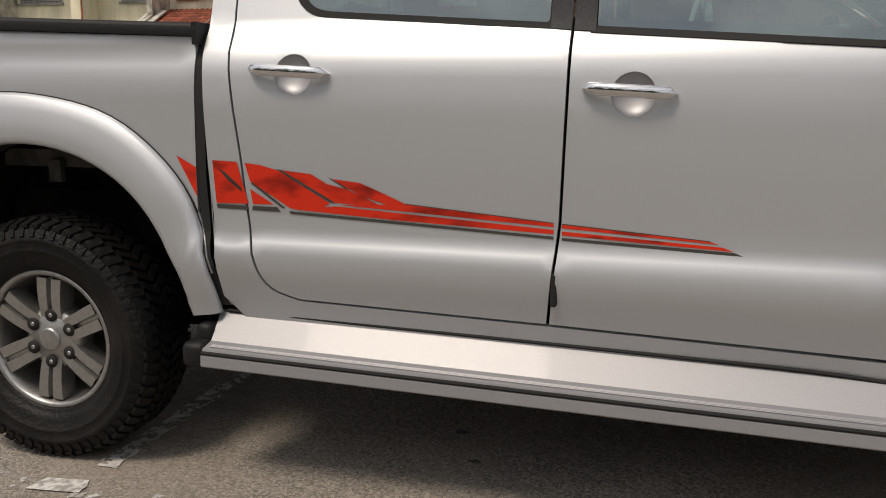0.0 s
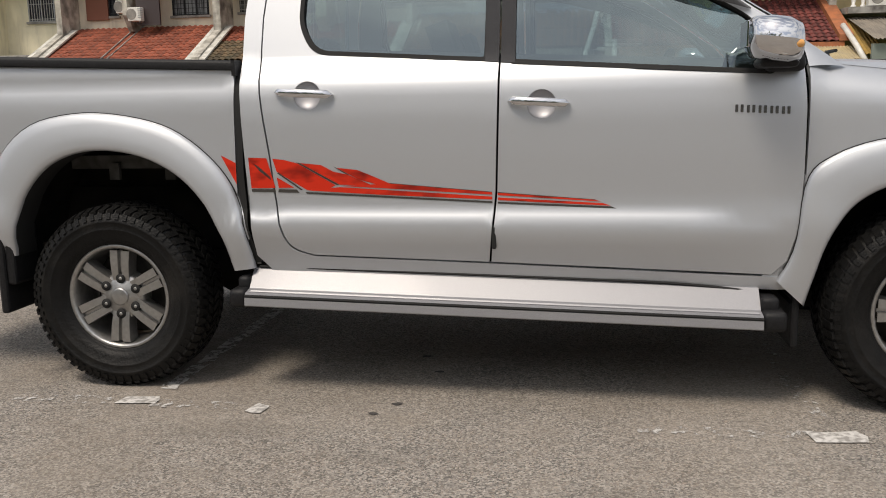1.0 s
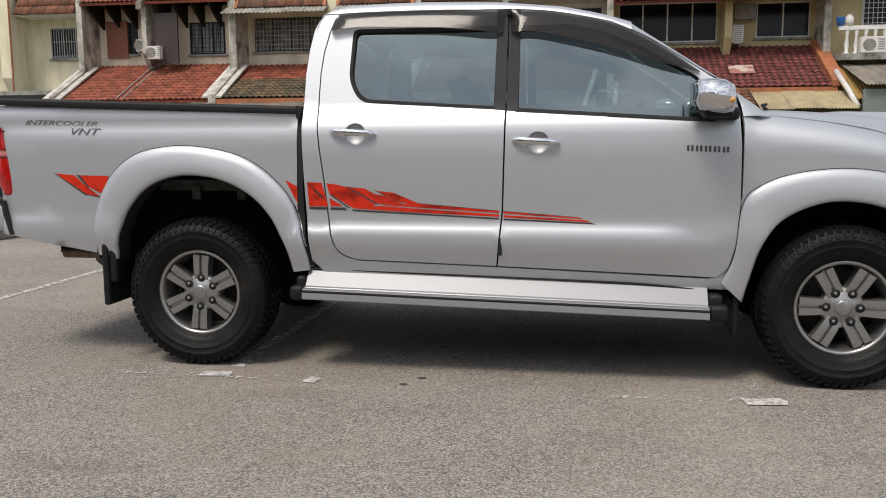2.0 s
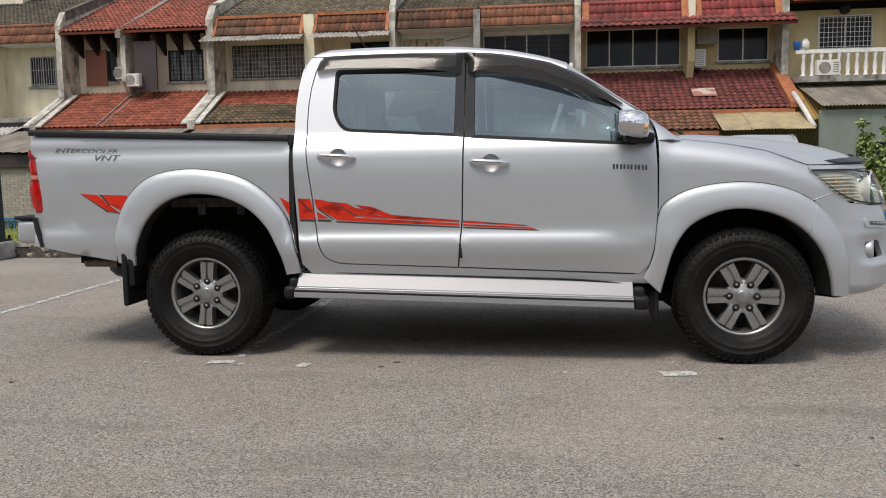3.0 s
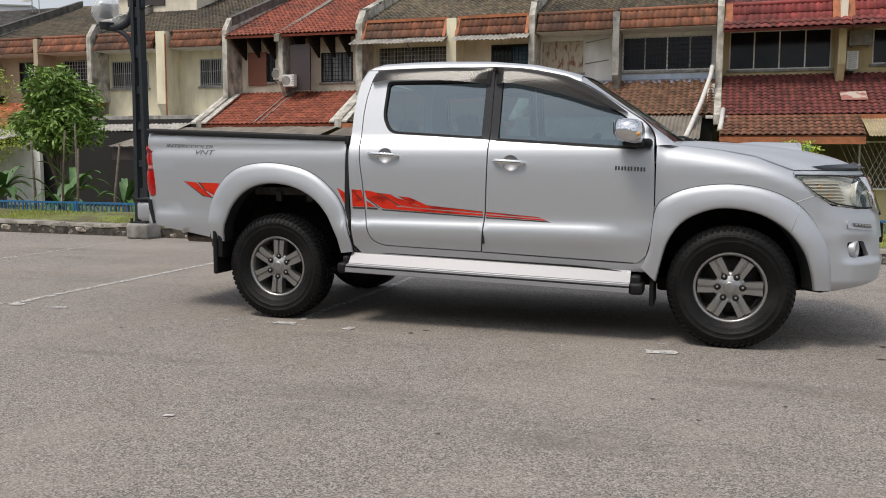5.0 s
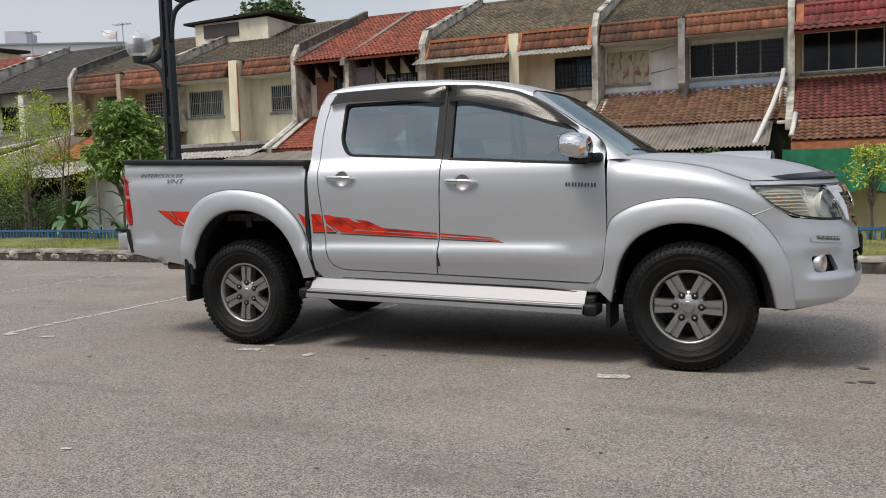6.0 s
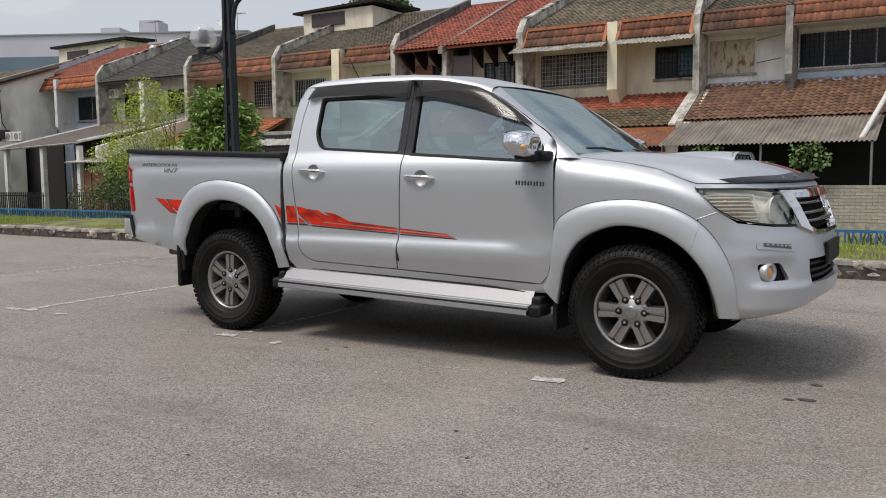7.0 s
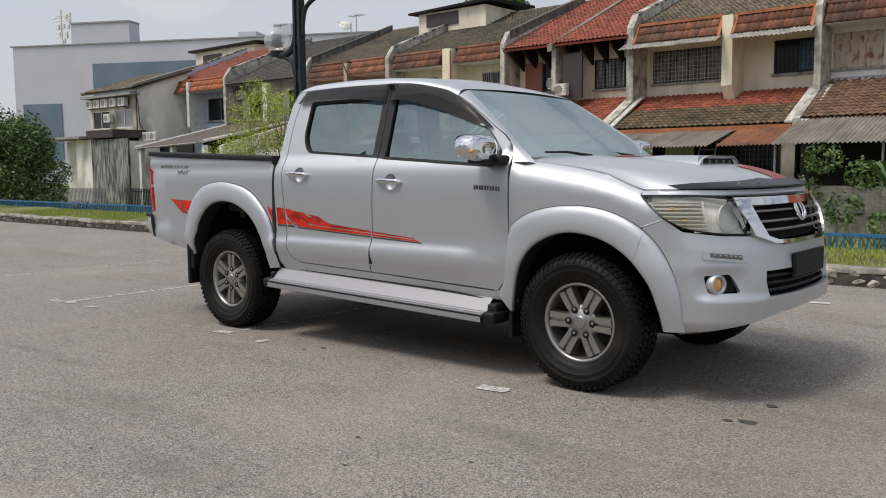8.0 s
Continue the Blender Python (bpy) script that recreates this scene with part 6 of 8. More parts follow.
TILES = {"brown": tile_mat("brown_clay_tiles", (0.165, 0.125, 0.08), (0.085, 0.075, 0.052), (0.035, 0.034, 0.026), 0.85), "ember": tile_mat("ember_red_tiles", (0.42, 0.098, 0.046), (0.27, 0.070, 0.038), (0.12, 0.05, 0.03), 0.5), "lichen": tile_mat("lichen_covered_tiles", (0.20, 0.125, 0.065), (0.095, 0.075, 0.042), (0.045, 0.045, 0.024), 0.8), "wine": tile_mat("wine_red_tiles", (0.25, 0.050, 0.040), (0.13, 0.034, 0.028), (0.045, 0.026, 0.022), 0.85), "rust": tile_mat("rust_clay_tiles", (0.27, 0.098, 0.048), (0.16, 0.068, 0.038), (0.05, 0.042, 0.032), 0.85),
         "red": tile_mat("red_clay_tiles", (0.30, 0.078, 0.045), (0.20, 0.056, 0.034), (0.09, 0.042, 0.028), 0.6), "crimson": tile_mat("crimson_tiles", (0.31, 0.056, 0.050), (0.21, 0.040, 0.036), (0.08, 0.032, 0.028), 0.5),
         "faded": tile_mat("faded_crimson_tiles", (0.27, 0.095, 0.09), (0.18, 0.07, 0.066), (0.08, 0.045, 0.042), 0.5), "moss": tile_mat("mossy_tiles", (0.30, 0.125, 0.068), (0.15, 0.085, 0.05), (0.06, 0.05, 0.03), 0.7), "slate": tile_mat("dark_grey_tiles", (0.085, 0.08, 0.072), (0.05, 0.048, 0.044)), "orange": tile_mat("orange_tiles", (0.42, 0.115, 0.042), (0.26, 0.095, 0.045), (0.085, 0.065, 0.032), 0.85)}
M["sheet"] = mat("weathered_corrugated_sheet", (0.27, 0.235, 0.19), 0.7, 0.1, (0.17, 0.15, 0.125), 2.5, 6, stain=(0.08, 0.07, 0.06), stain_scale=0.9, stretch=(1, 0.3, 1))
M["sheet_patch"] = mat("pale_patch_sheet", (0.50, 0.42, 0.36), 0.7, 0, (0.34, 0.14, 0.11), 2.2, 2, edge=(0.48, 0.52))
M["sheet_tan"] = mat("tan_corrugated_sheet", (0.45, 0.36, 0.20), 0.65, 0, (0.33, 0.27, 0.17), 3, 6, stain=(0.14, 0.11, 0.08), stain_scale=1.2)
M["sheet_pale"] = mat("pale_corrugated_sheet", (0.50, 0.48, 0.43), 0.7, 0, (0.33, 0.31, 0.28), 4, 6, stain=(0.12, 0.11, 0.1), stain_scale=1.0)
M["trim_orange"] = mat("orange_brown_trim", (0.44, 0.15, 0.06), 0.75, 0, (0.30, 0.11, 0.05), 5, stain=(0.10, 0.06, 0.04), stain_scale=1.2)
M["awning_grey"] = mat("dirty_grey_awning", (0.38, 0.355, 0.31), 0.8, 0, (0.22, 0.205, 0.18), 4, 6, stain=(0.08, 0.075, 0.065), stain_scale=1.4, stain_amt=0.8)
M["sheet_ochre"] = mat("ochre_corrugated_sheet", (0.42, 0.27, 0.07), 0.65, 0, (0.30, 0.19, 0.06), 4, stain=(0.12, 0.09, 0.05), stain_scale=1.5)
M["parapet_light"] = mat("weathered_white_wash", (0.80, 0.77, 0.70), 0.9, 0, (0.70, 0.67, 0.60), 1.2, 6, bump=0.3, bscale=10, stain=(0.10, 0.095, 0.085), stain_scale=0.45, stain_amt=0.35)
M["stained"] = mat("streaked_dark_sheeting", (0.34, 0.34, 0.30), 0.85, 0, (0.055, 0.058, 0.053), 6.0, 8, bump=0.3, bscale=20, stretch=(1, 1, 0.16), edge=(0.38, 0.62), stain=(0.03, 0.03, 0.028), stain_scale=0.8, stain_amt=0.7)
M["porch_brown"] = mat("brown_porch_sheet", (0.13, 0.10, 0.085), 0.75, 0, (0.09, 0.072, 0.06), 3, 5, stain=(0.05, 0.04, 0.035), stain_scale=0.8)
M["grey_green"] = wall_mat("grey_green_render", (0.22, 0.25, 0.225))
# near-black colour that stands in for shade in rooms, porches and yards
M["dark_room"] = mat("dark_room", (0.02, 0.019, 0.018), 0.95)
M["brick"] = mat("whitewashed_brick", (0.40, 0.37, 0.31), 0.9, 0, (0.27, 0.25, 0.21), 6, 5, bump=0.4, rand=0.12)
M["bar_grey"] = mat("grey_painted_bars", (0.42, 0.41, 0.39), 0.6)
M["board"] = mat("old_board", (0.50, 0.44, 0.33), 0.85, 0, (0.27, 0.13, 0.09), 4.2, 5, edge=(0.50, 0.62), stretch=(1.6, 1, 0.6))
M["bucket_blue"] = mat("blue_plastic", (0.03, 0.16, 0.50), 0.4)
M["brown_panel"] = mat("brown_louvre_panel", (0.23, 0.09, 0.055), 0.7)
M["dark_panel"] = mat("dark_brown_panel", (0.045, 0.032, 0.032), 0.6)


def tile_shape(w, l, h, tilt):
    """One curved roof tile: w across, l down the slope, lying in x (across) and y (down)."""
    V, F = [], []
    xs = lins(-0.5, 0.5, 6)
    pro = [0.0, 0.75, 1.0, 0.65, 0.12, 0.0]
    for d, lift in ((0.0, 0.0), (1.12, tilt)):
        for x, p in zip(xs, pro):
            V.append(Vector((x * w, -d * l, p * h + lift)))
    for x, p in zip(xs, pro):
        V.append(Vector((x * w, -1.12 * l, p * h + tilt - 0.022)))
    for i in range(5):
        F.append((i, i + 6, i + 7, i + 1))
        F.append((i + 6, i + 12, i + 13, i + 7))
    return V, F


def slope_frame(y_top, z_top, y_bot, z_bot):
    d = Vector((0, y_bot - y_top, z_bot - z_top))
    L = d.length
    d.normalize()
    n = Vector((1, 0, 0)).cross(-d)
    n.normalize()
    if n.z < 0:
        n = -n
    rot = Matrix((Vector((1, 0, 0)), -d, n)).transposed()
    return rot, L, d


def tiled(parent, name, x0, x1, y_top, z_top, y_bot, z_bot, material, w=0.26, l=0.34, single=False, seed=0, h=0.05, label=""):
    """A tiled slope between two heights: a deck with overlapping tiles, joined or one by one."""
    rot, L, d = slope_frame(y_top, z_top, y_bot, z_bot)
    nx, ny = max(1, round((x1 - x0) / w)), max(1, round(L / l))
    w, l = (x1 - x0) / nx, L / ny
    rnd = random.Random(seed)
    nrm = rot @ Vector((0, 0, 1))
    deck = [Vector((x, y, z)) - nrm * 0.02 for x, y, z in ((x0, y_top, z_top), (x1, y_top, z_top), (x1, y_bot, z_bot), (x0, y_bot, z_bot))]
    deck += [p - nrm * 0.10 for p in deck]
    roof_ = part(name, (deck, [(0, 3, 2, 1), (4, 5, 6, 7), (0, 1, 5, 4), (1, 2, 6, 5), (2, 3, 7, 6), (3, 0, 4, 7)]), material, parent, label)
    V0, F0 = tile_shape(w * 1.02, l, h, 0.042)
    if single:
        me = raw("tile", V0, F0, material, True)
        q = rot.to_euler()
        off = base_of(roof_)
        for j in range(ny):
            for i in range(nx):
                o = new("tile", me)
                o.parent = roof_
                o.location = Vector((x0 + (i + 0.5) * w, y_top, z_top)) + d * (l * j) - off + nrm * rnd.uniform(-0.004, 0.006)
                o.rotation_euler = (q.x + rnd.uniform(-0.02, 0.02), q.y + rnd.uniform(-0.012, 0.012), q.z + rnd.uniform(-0.015, 0.015))
        return roof_
    V, F = [], []
    for j in range(ny):
        for i in range(nx):
            c = Vector((x0 + (i + 0.5) * w, y_top, z_top)) + d * (l * j) + nrm * rnd.uniform(-0.004, 0.006)
            r2 = rot @ Matrix.Rotation(rnd.uniform(-0.015, 0.015), 3, "Z")
            o = len(V)
            V += [c + r2 @ v for v in V0]
            F += [tuple(a + o for a in f) for f in F0]
    tagged(part("roof_tiles", (V, F), material, roof_, smooth=True), kind="stuff")
    return roof_


def sheet_roof(parent, name, x0, x1, y_top, z_top, y_bot, z_bot, material, pitch=0.15, label="", ragged=0.0, seed=1, amp=0.028):
    """Corrugated sheets laid down a slope, each sheet about 0.8 m wide."""
    rnd = random.Random(seed)
    made = None
    n = max(1, round((x1 - x0) / 0.85))
    for k in range(n):
        a, b = x0 + (x1 - x0) * k / n, x0 + (x1 - x0) * (k + 1) / n + 0.04
        dz, dl = rnd.uniform(-0.012, 0.012) + 0.012 * (k % 2), rnd.uniform(0, 1) * ragged
        m = max(8, int((b - a) / pitch * 6))
        V, F = grid(lambda i, t: (a + (b - a) * i / m, y_top + (y_bot - dl - y_top) * t, z_top + (z_bot - z_top) * t + dz + amp * math.sin(2 * math.pi * (b - a) * i / m / pitch)), range(m + 1), (0, 1), flip=True)
        o = part(name if made is None else "sheet", (V, F), material, parent if made is None else made, label if made is None else "", smooth=True)
        made = made or o
    return made


def window(house, x0, x1, z0, z1, n, bars="", frame_m=None, y=None, glass=None, th=0.05):
    """A framed window in the wall's opening: frame, panes, and bars before them."""
    y = WY if y is None else y
    fm = frame_m or M["white"]
    w = part("window", panel([(x0, z0), (x1, z0), (x1, z1), (x0, z1)], lambda u, v: (u, y - 0.03, v), 4.0, [[(x0 + th, z0 + th), (x1 - th, z0 + th), (x1 - th, z1 - th), (x0 + th, z1 - th)]], 0.09, lambda p: Vector((0, 1, 0)), 4.0), fm, house)
    for k in range(1, n):
        xm = x0 + (x1 - x0) * k / n
        part("mullion", box_vf(xm - 0.025, xm + 0.025, y - 0.02, y + 0.05, z0 + th, z1 - th), fm, w)
    for k in range(n):
        a, b = x0 + (x1 - x0) * k / n, x0 + (x1 - x0) * (k + 1) / n
        part("pane", boxes((a + 0.02, b - 0.02, y + 0.02, y + 0.028, z0 + 0.03, z1 - 0.03)), glass or M["house_glass"], w)
    if bars:
        yb = y - 0.05
        step_x, step_z, bw_ = (0.115, 0.6, 0.012) if bars == "upright" else (0.16, 0.18, 0.009)
        bmat = M["white"] if bars == "white" else M["bar_grey"] if bars in ("upright", "grid") else M["iron"]
        up = raw("bar", *box_vf(-bw_, bw_, -0.009, 0.009, z0 + 0.02 - (z0 + z1) / 2, z1 - 0.02 - (z0 + z1) / 2), bmat)
        lv = raw("cross_bar", *box_vf(x0 + 0.02 - (x0 + x1) / 2, x1 - 0.02 - (x0 + x1) / 2, -0.012, -0.004, -bw_, bw_), bmat)
        off = base_of(w)
        for k in range(int((x1 - x0 - 0.08) / step_x) + 1):
            o = new("bar", up)
            o.parent, o.location = w, Vector((x0 + 0.06 + k * step_x, yb, (z0 + z1) / 2)) - off
        for k in range(int((z1 - z0 - 0.1) / step_z) + 1):
            o = new("cross_bar", lv)
            o.parent, o.location = w, Vector(((x0 + x1) / 2, yb, z0 + 0.10 + k * step_z)) - off
    if y == WY:
        part("sill", boxes((x0 - 0.08, x1 + 0.08, y - 0.10, y - 0.002, z0 - 0.09, z0)), M["concrete"], w)
    return w


M["plastic_grey"] = mat("dirty_grey_plastic", (0.30, 0.28, 0.25), 0.6, 0, (0.2, 0.19, 0.17), 5)


def aircon(x, y, z, w=0.80, h=0.55, name="air_conditioner", group="air conditioners", material=None):
    ac = thing(name, (x, y, z), "aged white outdoor air conditioner unit on a wall bracket", "air conditioner", group)
    part("case", boxes((x - w / 2, x + w / 2, y - 0.28, y, z, z + h), bev=0.02), material or M["plastic_white"], ac)
    part("fan_guard", ([Vector((v.x, v.y, v.z)) for v in lathe([(0.0, 0), (0.20, 0.0), (0.21, 0.012)], (x - 0.12, y - 0.292, z + h / 2), n=24)[0]], lathe([(0.0, 0), (0.20, 0.0), (0.21, 0.012)], (0, 0, 0), n=24)[1]), M["plastic_grey"], ac)
    for k in range(5):
        zz = z + 0.12 + k * 0.08
        part("vent_slat", boxes((x + 0.16, x + 0.36, y - 0.29, y - 0.28, zz, zz + 0.03)), M["galv"], ac)
    for bx in (x - 0.28 * w / 0.8, x + 0.28 * w / 0.8):
        part("bracket", boxes((bx - 0.02, bx + 0.02, y - 0.25, y + 0.05, z - 0.05, z)), M["galv"], ac)
    return ac


def facade(house, x0, x1, material, openings, z0=GZ, z1=6.62, name="wall"):
    holes = [[(a, b), (c, b), (c, d), (a, d)] for a, c, b, d in openings]
    part(name, panel([(x0, z0), (x1, z0), (x1, z1), (x0, z1)], lambda u, v: (u, WY, v), 4.0, holes, 0.18, lambda p: Vector((0, 1, 0)), 4.0), material, house)


def fin(house, x, top=True, material=None, th=0.24, low=True, mat_cap=None):
    """A party wall: a fin before the facade, a parapet up the roof and another down the lean-to."""
    m = material or M["parapet"]
    out = [(28.30, 3.9), (28.30, 6.95), (28.75, 7.55), (RIDGE_Y, RIDGE_Z + 0.42), (RIDGE_Y, 6.0), (WY + 0.3, 5.5), (WY + 0.3, 3.9)]
    if low:
        out = [(26.1, 2.45), (26.1, 2.80), (28.30, 3.92)] + out[1:6] + [(WY + 0.3, 2.45)]
    V = [Vector((xx, y, z)) for xx in (x - th / 2, x + th / 2) for y, z in out]
    n = len(out)
    F = [tuple(range(n)), tuple(range(2 * n - 1, n - 1, -1))] + [(i, i + n, (i + 1) % n + n, (i + 1) % n) for i in range(n)]
    part("party_wall", (V, F), M["parapet"] if m is M["parapet_dark"] else m, house)
    drop = 0.40 if m is M["parapet_dark"] else 0.10
    cw = th / 2 + 0.012
    V = [Vector((x + a, y, z)) for a in (-cw, cw) for y, z in ((28.75, 7.57), (RIDGE_Y, RIDGE_Z + 0.44), (RIDGE_Y, RIDGE_Z + 0.44 - drop), (28.75, 7.57 - drop))]
    part("parapet_cap", (V, [(0, 1, 2, 3), (7, 6, 5, 4), (0, 4, 5, 1), (1, 5, 6, 2), (2, 6, 7, 3), (3, 7, 4, 0)]), m if m is M["parapet_dark"] else M["cap_mottled"], house)
    if low:                                                            # flashing strips and a gutter pipe beside the low parapet
        for dx, w in ((-0.26, 0.13), (0.26, 0.13)):
            V = [Vector((x + dx + a, y, z + b)) for a in (-w, w) for y, z in ((26.1, 2.66), (28.9, 4.06)) for b in (0.0, 0.07)]
            part("flashing", (V, [(0, 1, 3, 2), (4, 6, 7, 5), (0, 4, 5, 1), (2, 3, 7, 6), (0, 2, 6, 4), (1, 5, 7, 3)]), M["flashing"], house)


def pillar(house, x, material, z0=4.0, z1=6.95, w=0.26):
    V, F = grid(lambda i, j: (x + (-w / 2, w / 2, w / 2, -w / 2, -w / 2)[j], (28.35 if i else 28.75, 28.35 if i else 28.75, WY - 0.002, WY - 0.002, 28.35 if i else 28.75)[j], (z0, z0 + 0.6, z1)[i]), range(3), range(5))
    part("pillar", (V, F), material, house)


def house_shell(x0, x1, label, wall, openings, upper, mansard=None, low=None, seed=0, trim=None, bays=None, eave=(28.3, 6.3), crest=(28.78, 7.02), single=False, wide_trim=False):
    xm = (x0 + x1) / 2
    h = thing("terrace_house", (xm, WY, GZ), label, "house", "terrace houses")
    facade(h, x0, x1, wall, openings)
    # black sheets behind the facade paint the darkness of unlit rooms
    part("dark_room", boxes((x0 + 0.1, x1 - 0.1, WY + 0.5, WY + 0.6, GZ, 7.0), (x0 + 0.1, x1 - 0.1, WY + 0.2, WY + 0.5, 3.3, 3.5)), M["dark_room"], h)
    cr = crest if mansard else eave
    tiled(h, "roof", x0 + 0.08, x1 - 0.08, RIDGE_Y, RIDGE_Z, *cr, TILES[upper], 0.205, 0.33, seed=seed, h=0.06, label="tiled main roof")
    part("back_slope", ([Vector((x0, RIDGE_Y, RIDGE_Z)), Vector((x1, RIDGE_Y, RIDGE_Z)), Vector((x1, 44, 6.2)), Vector((x0, 44, 6.2))], [(0, 1, 2, 3)]), TILES[upper], h)
    part("ridge_cap", tube([(x0, RIDGE_Y, RIDGE_Z + 0.03), (x1, RIDGE_Y, RIDGE_Z + 0.03)], 0.12, 8), TILES[upper], h)
    if mansard:
        for a, b in (bays or [(x0 + 0.14, x1 - 0.14)]):
            tiled(h, "mansard", a, b, crest[0] - 0.03, crest[1], eave[0], eave[1], TILES[mansard], 0.21, 0.38, seed=seed + 1, h=0.04, label="steep tiled roof band")
            part("crest_tiles", tube([(a - 0.05, crest[0] - 0.04, crest[1] + 0.02), (b + 0.05, crest[0] - 0.04, crest[1] + 0.02)], 0.085, 8), TILES[mansard], h, smooth=True)
            if trim:
                if not wide_trim:
                    part("trim_board", boxes((a, b, crest[0] - 0.16, crest[0] - 0.02, crest[1] - 0.03, crest[1] + 0.09)), trim, h)
                for e in (a, b):
                    V, F = grid(lambda i, j: (e + ((-0.07, 0.07)[j] if not wide_trim else (0.0, 0.27)[j] * (1 if e == a else -1)), (crest[0] - 0.12, eave[0] - 0.10)[i], (crest[1] + 0.06, eave[1] - 0.05)[i]), range(2), range(2))
                    part("edge_trim", (V, F), trim, h)
            part("soffit", boxes((a, b, eave[0] + 0.05, WY, eave[1] - 0.06, eave[1] - 0.02)), M["white"], h)
    if low:
        tiled(h, "lean_to_roof", x0 + 0.14, x1 - 0.14, WY - 0.05, low[1], 26.2, low[2], TILES[low[0]], 0.235, 0.29, single=single, seed=seed + 2, label="tiled lean-to roof")
    return h


# --- crimson-roofed house with black windows
H_I = house_shell(2.85, 10.5, "cream terrace house with crimson tiled roofs and black windows", WALLS["yellow"], [(3.2, 6.87, 4.68, 6.17), (8.27, 10.2, 4.78, 6.08)], "faded", "crimson", ("wine", 4.45, 2.78), 11, M["trim_orange"], [(3.0, 7.0), (7.2, 10.4)], single=True, wide_trim=True)
part("bay_pier", boxes((6.98, 7.22, 28.25, 28.9, 6.2, 7.12)), WALLS["beige"], H_I)
window(H_I, 3.2, 6.87, 4.68, 6.17, 4)
window(H_I, 8.27, 10.2, 4.78, 6.08, 2)
for a, b in ((2.95, 7.3), (7.35, 10.75)):
    tiled(H_I, "eave_roof", a, b, 28.35, 6.38, 27.55, 5.98, TILES["wine"], 0.27, 0.36, seed=5, label="crimson tiled eave")
pillar(H_I, 7.1, WALLS["yellow"], 4.1, 6.4)
fin(H_I, 2.85)
aircon(7.80, 29.3, 5.42, material=M["plastic_grey"])
lv = thing("louvre_vent", (7.55, 29.0, 4.55), "tall white louvred vent panel fixed to the pillar", "vent")
part("vent_case", boxes((7.32, 7.72, 28.85, 29.05, 4.55, 5.2), bev=0.015), M["plastic_white"], lv)
for k in range(8):
    part("vent_slat", boxes((7.38, 7.66, 28.835, 28.85, 4.60 + 0.073 * k, 4.635 + 0.073 * k)), M["galv"], lv)
part("vent_bracket", boxes((7.40, 7.64, 28.9, 29.6, 4.50, 4.55)), M["galv"], lv)
tiled(H_I, "porch_roof", 2.95, 7.5, 26.2, 2.74, 24.6, 2.02, TILES["rust"], 0.24, 0.30, seed=12, single=True, label="rust tiled porch roof")
part("porch_fascia", boxes((2.95, 7.5, 24.58, 24.64, 1.72, 1.96)), M["trim_orange"], H_I)
part("lean_to_fascia", boxes((2.99, 10.36, 26.14, 26.22, 2.58, 2.76)), M["trim_orange"], H_I)
sheet_roof(H_I, "corrugated_awning", 7.55, 10.5, 26.15, 2.62, 24.3, 1.98, M["sheet_tan"], 0.10, "tan corrugated awning", 0.1, amp=0.016)
V = [Vector((x, y, z)) for z_ in (0, 0.02) for x, y, z in ((7.0, 27.0, 3.30 + z_), (7.85, 27.0, 3.30 + z_), (7.85, 27.65, 3.62 + z_), (7.0, 27.65, 3.62 + z_))]
part("roof_patch", (V, [(3, 2, 1, 0), (4, 5, 6, 7), (0, 1, 5, 4), (1, 2, 6, 5), (2, 3, 7, 6), (3, 0, 4, 7)]), M["sheet_patch"], H_I, "pale patch sheet on the roof tiles")
V, F = grid(lambda i, j: (2.7 + 3.2 * i / 30, 24.45 + 0.05 * math.sin(i * 0.8) * (0.3 + j / 6), 1.74 - 0.05 * i / 30 - 0.22 * j + 0.04 * math.sin(i * 0.6) * j / 3), range(31), range(7))
raw_thing("tarpaulin", (V, F), M["green_sheet"], "green tarpaulin hung under the porch roof", "tarpaulin", smooth=True)
grill = part("security_grille", boxes((7.5, 10.4, 26.0, 26.04, 1.78, 1.84), (7.5, 10.4, 26.0, 26.04, 0.2, 0.26), (7.5, 7.56, 26.0, 26.04, 0.2, 1.8), (9.0, 9.06, 26.0, 26.04, 0.2, 1.8)), M["white"], H_I, "white diamond security grille")
bm = bmesh.new()
for k in range(16):
    for s in (-1, 1):
        x = 7.6 + k * 0.18
        tube([(x, 26.02, 0.25), (x + s * 0.72, 26.02, 1.78)], 0.008, 4, bm, caps=False)
part("grille_lattice", bm, M["white"], grill)
part("ground_wall", boxes((2.9, 5.4, 26.2, 26.35, GZ, 1.0), (5.4, 10.4, 26.2, 26.35, GZ, 0.2)), WALLS["yellow"], H_I)
part("blue_door", boxes((9.2, 10.3, 26.05, 26.12, GZ, 1.0)), mat("pale_blue_door", (0.32, 0.42, 0.50), 0.5), H_I, "pale blue door")
pipe = part("rain_pipe", tube([(2.60, 28.2, 4.72), (2.56, 27.9, 4.35), (2.30, 26.2, 3.30), (1.98, 24.3, 2.25), (1.88, 23.7, 1.95)], 0.085, 8), M["plastic_white"], H_I, "white rain pipe", smooth=True)
part("rain_pipe", tube([(3.05, 26.4, 3.0), (3.0, 25.4, 2.5), (2.95, 24.9, 2.2)], 0.085, 8), M["plastic_white"], H_I, "white rain pipe", smooth=True)
part("rain_pipe", tube([(10.4, 26.6, 3.3), (10.5, 25.4, 2.6), (10.6, 24.7, 2.05)], 0.09, 8), M["plastic_white"], H_I, "white rain pipe", smooth=True)

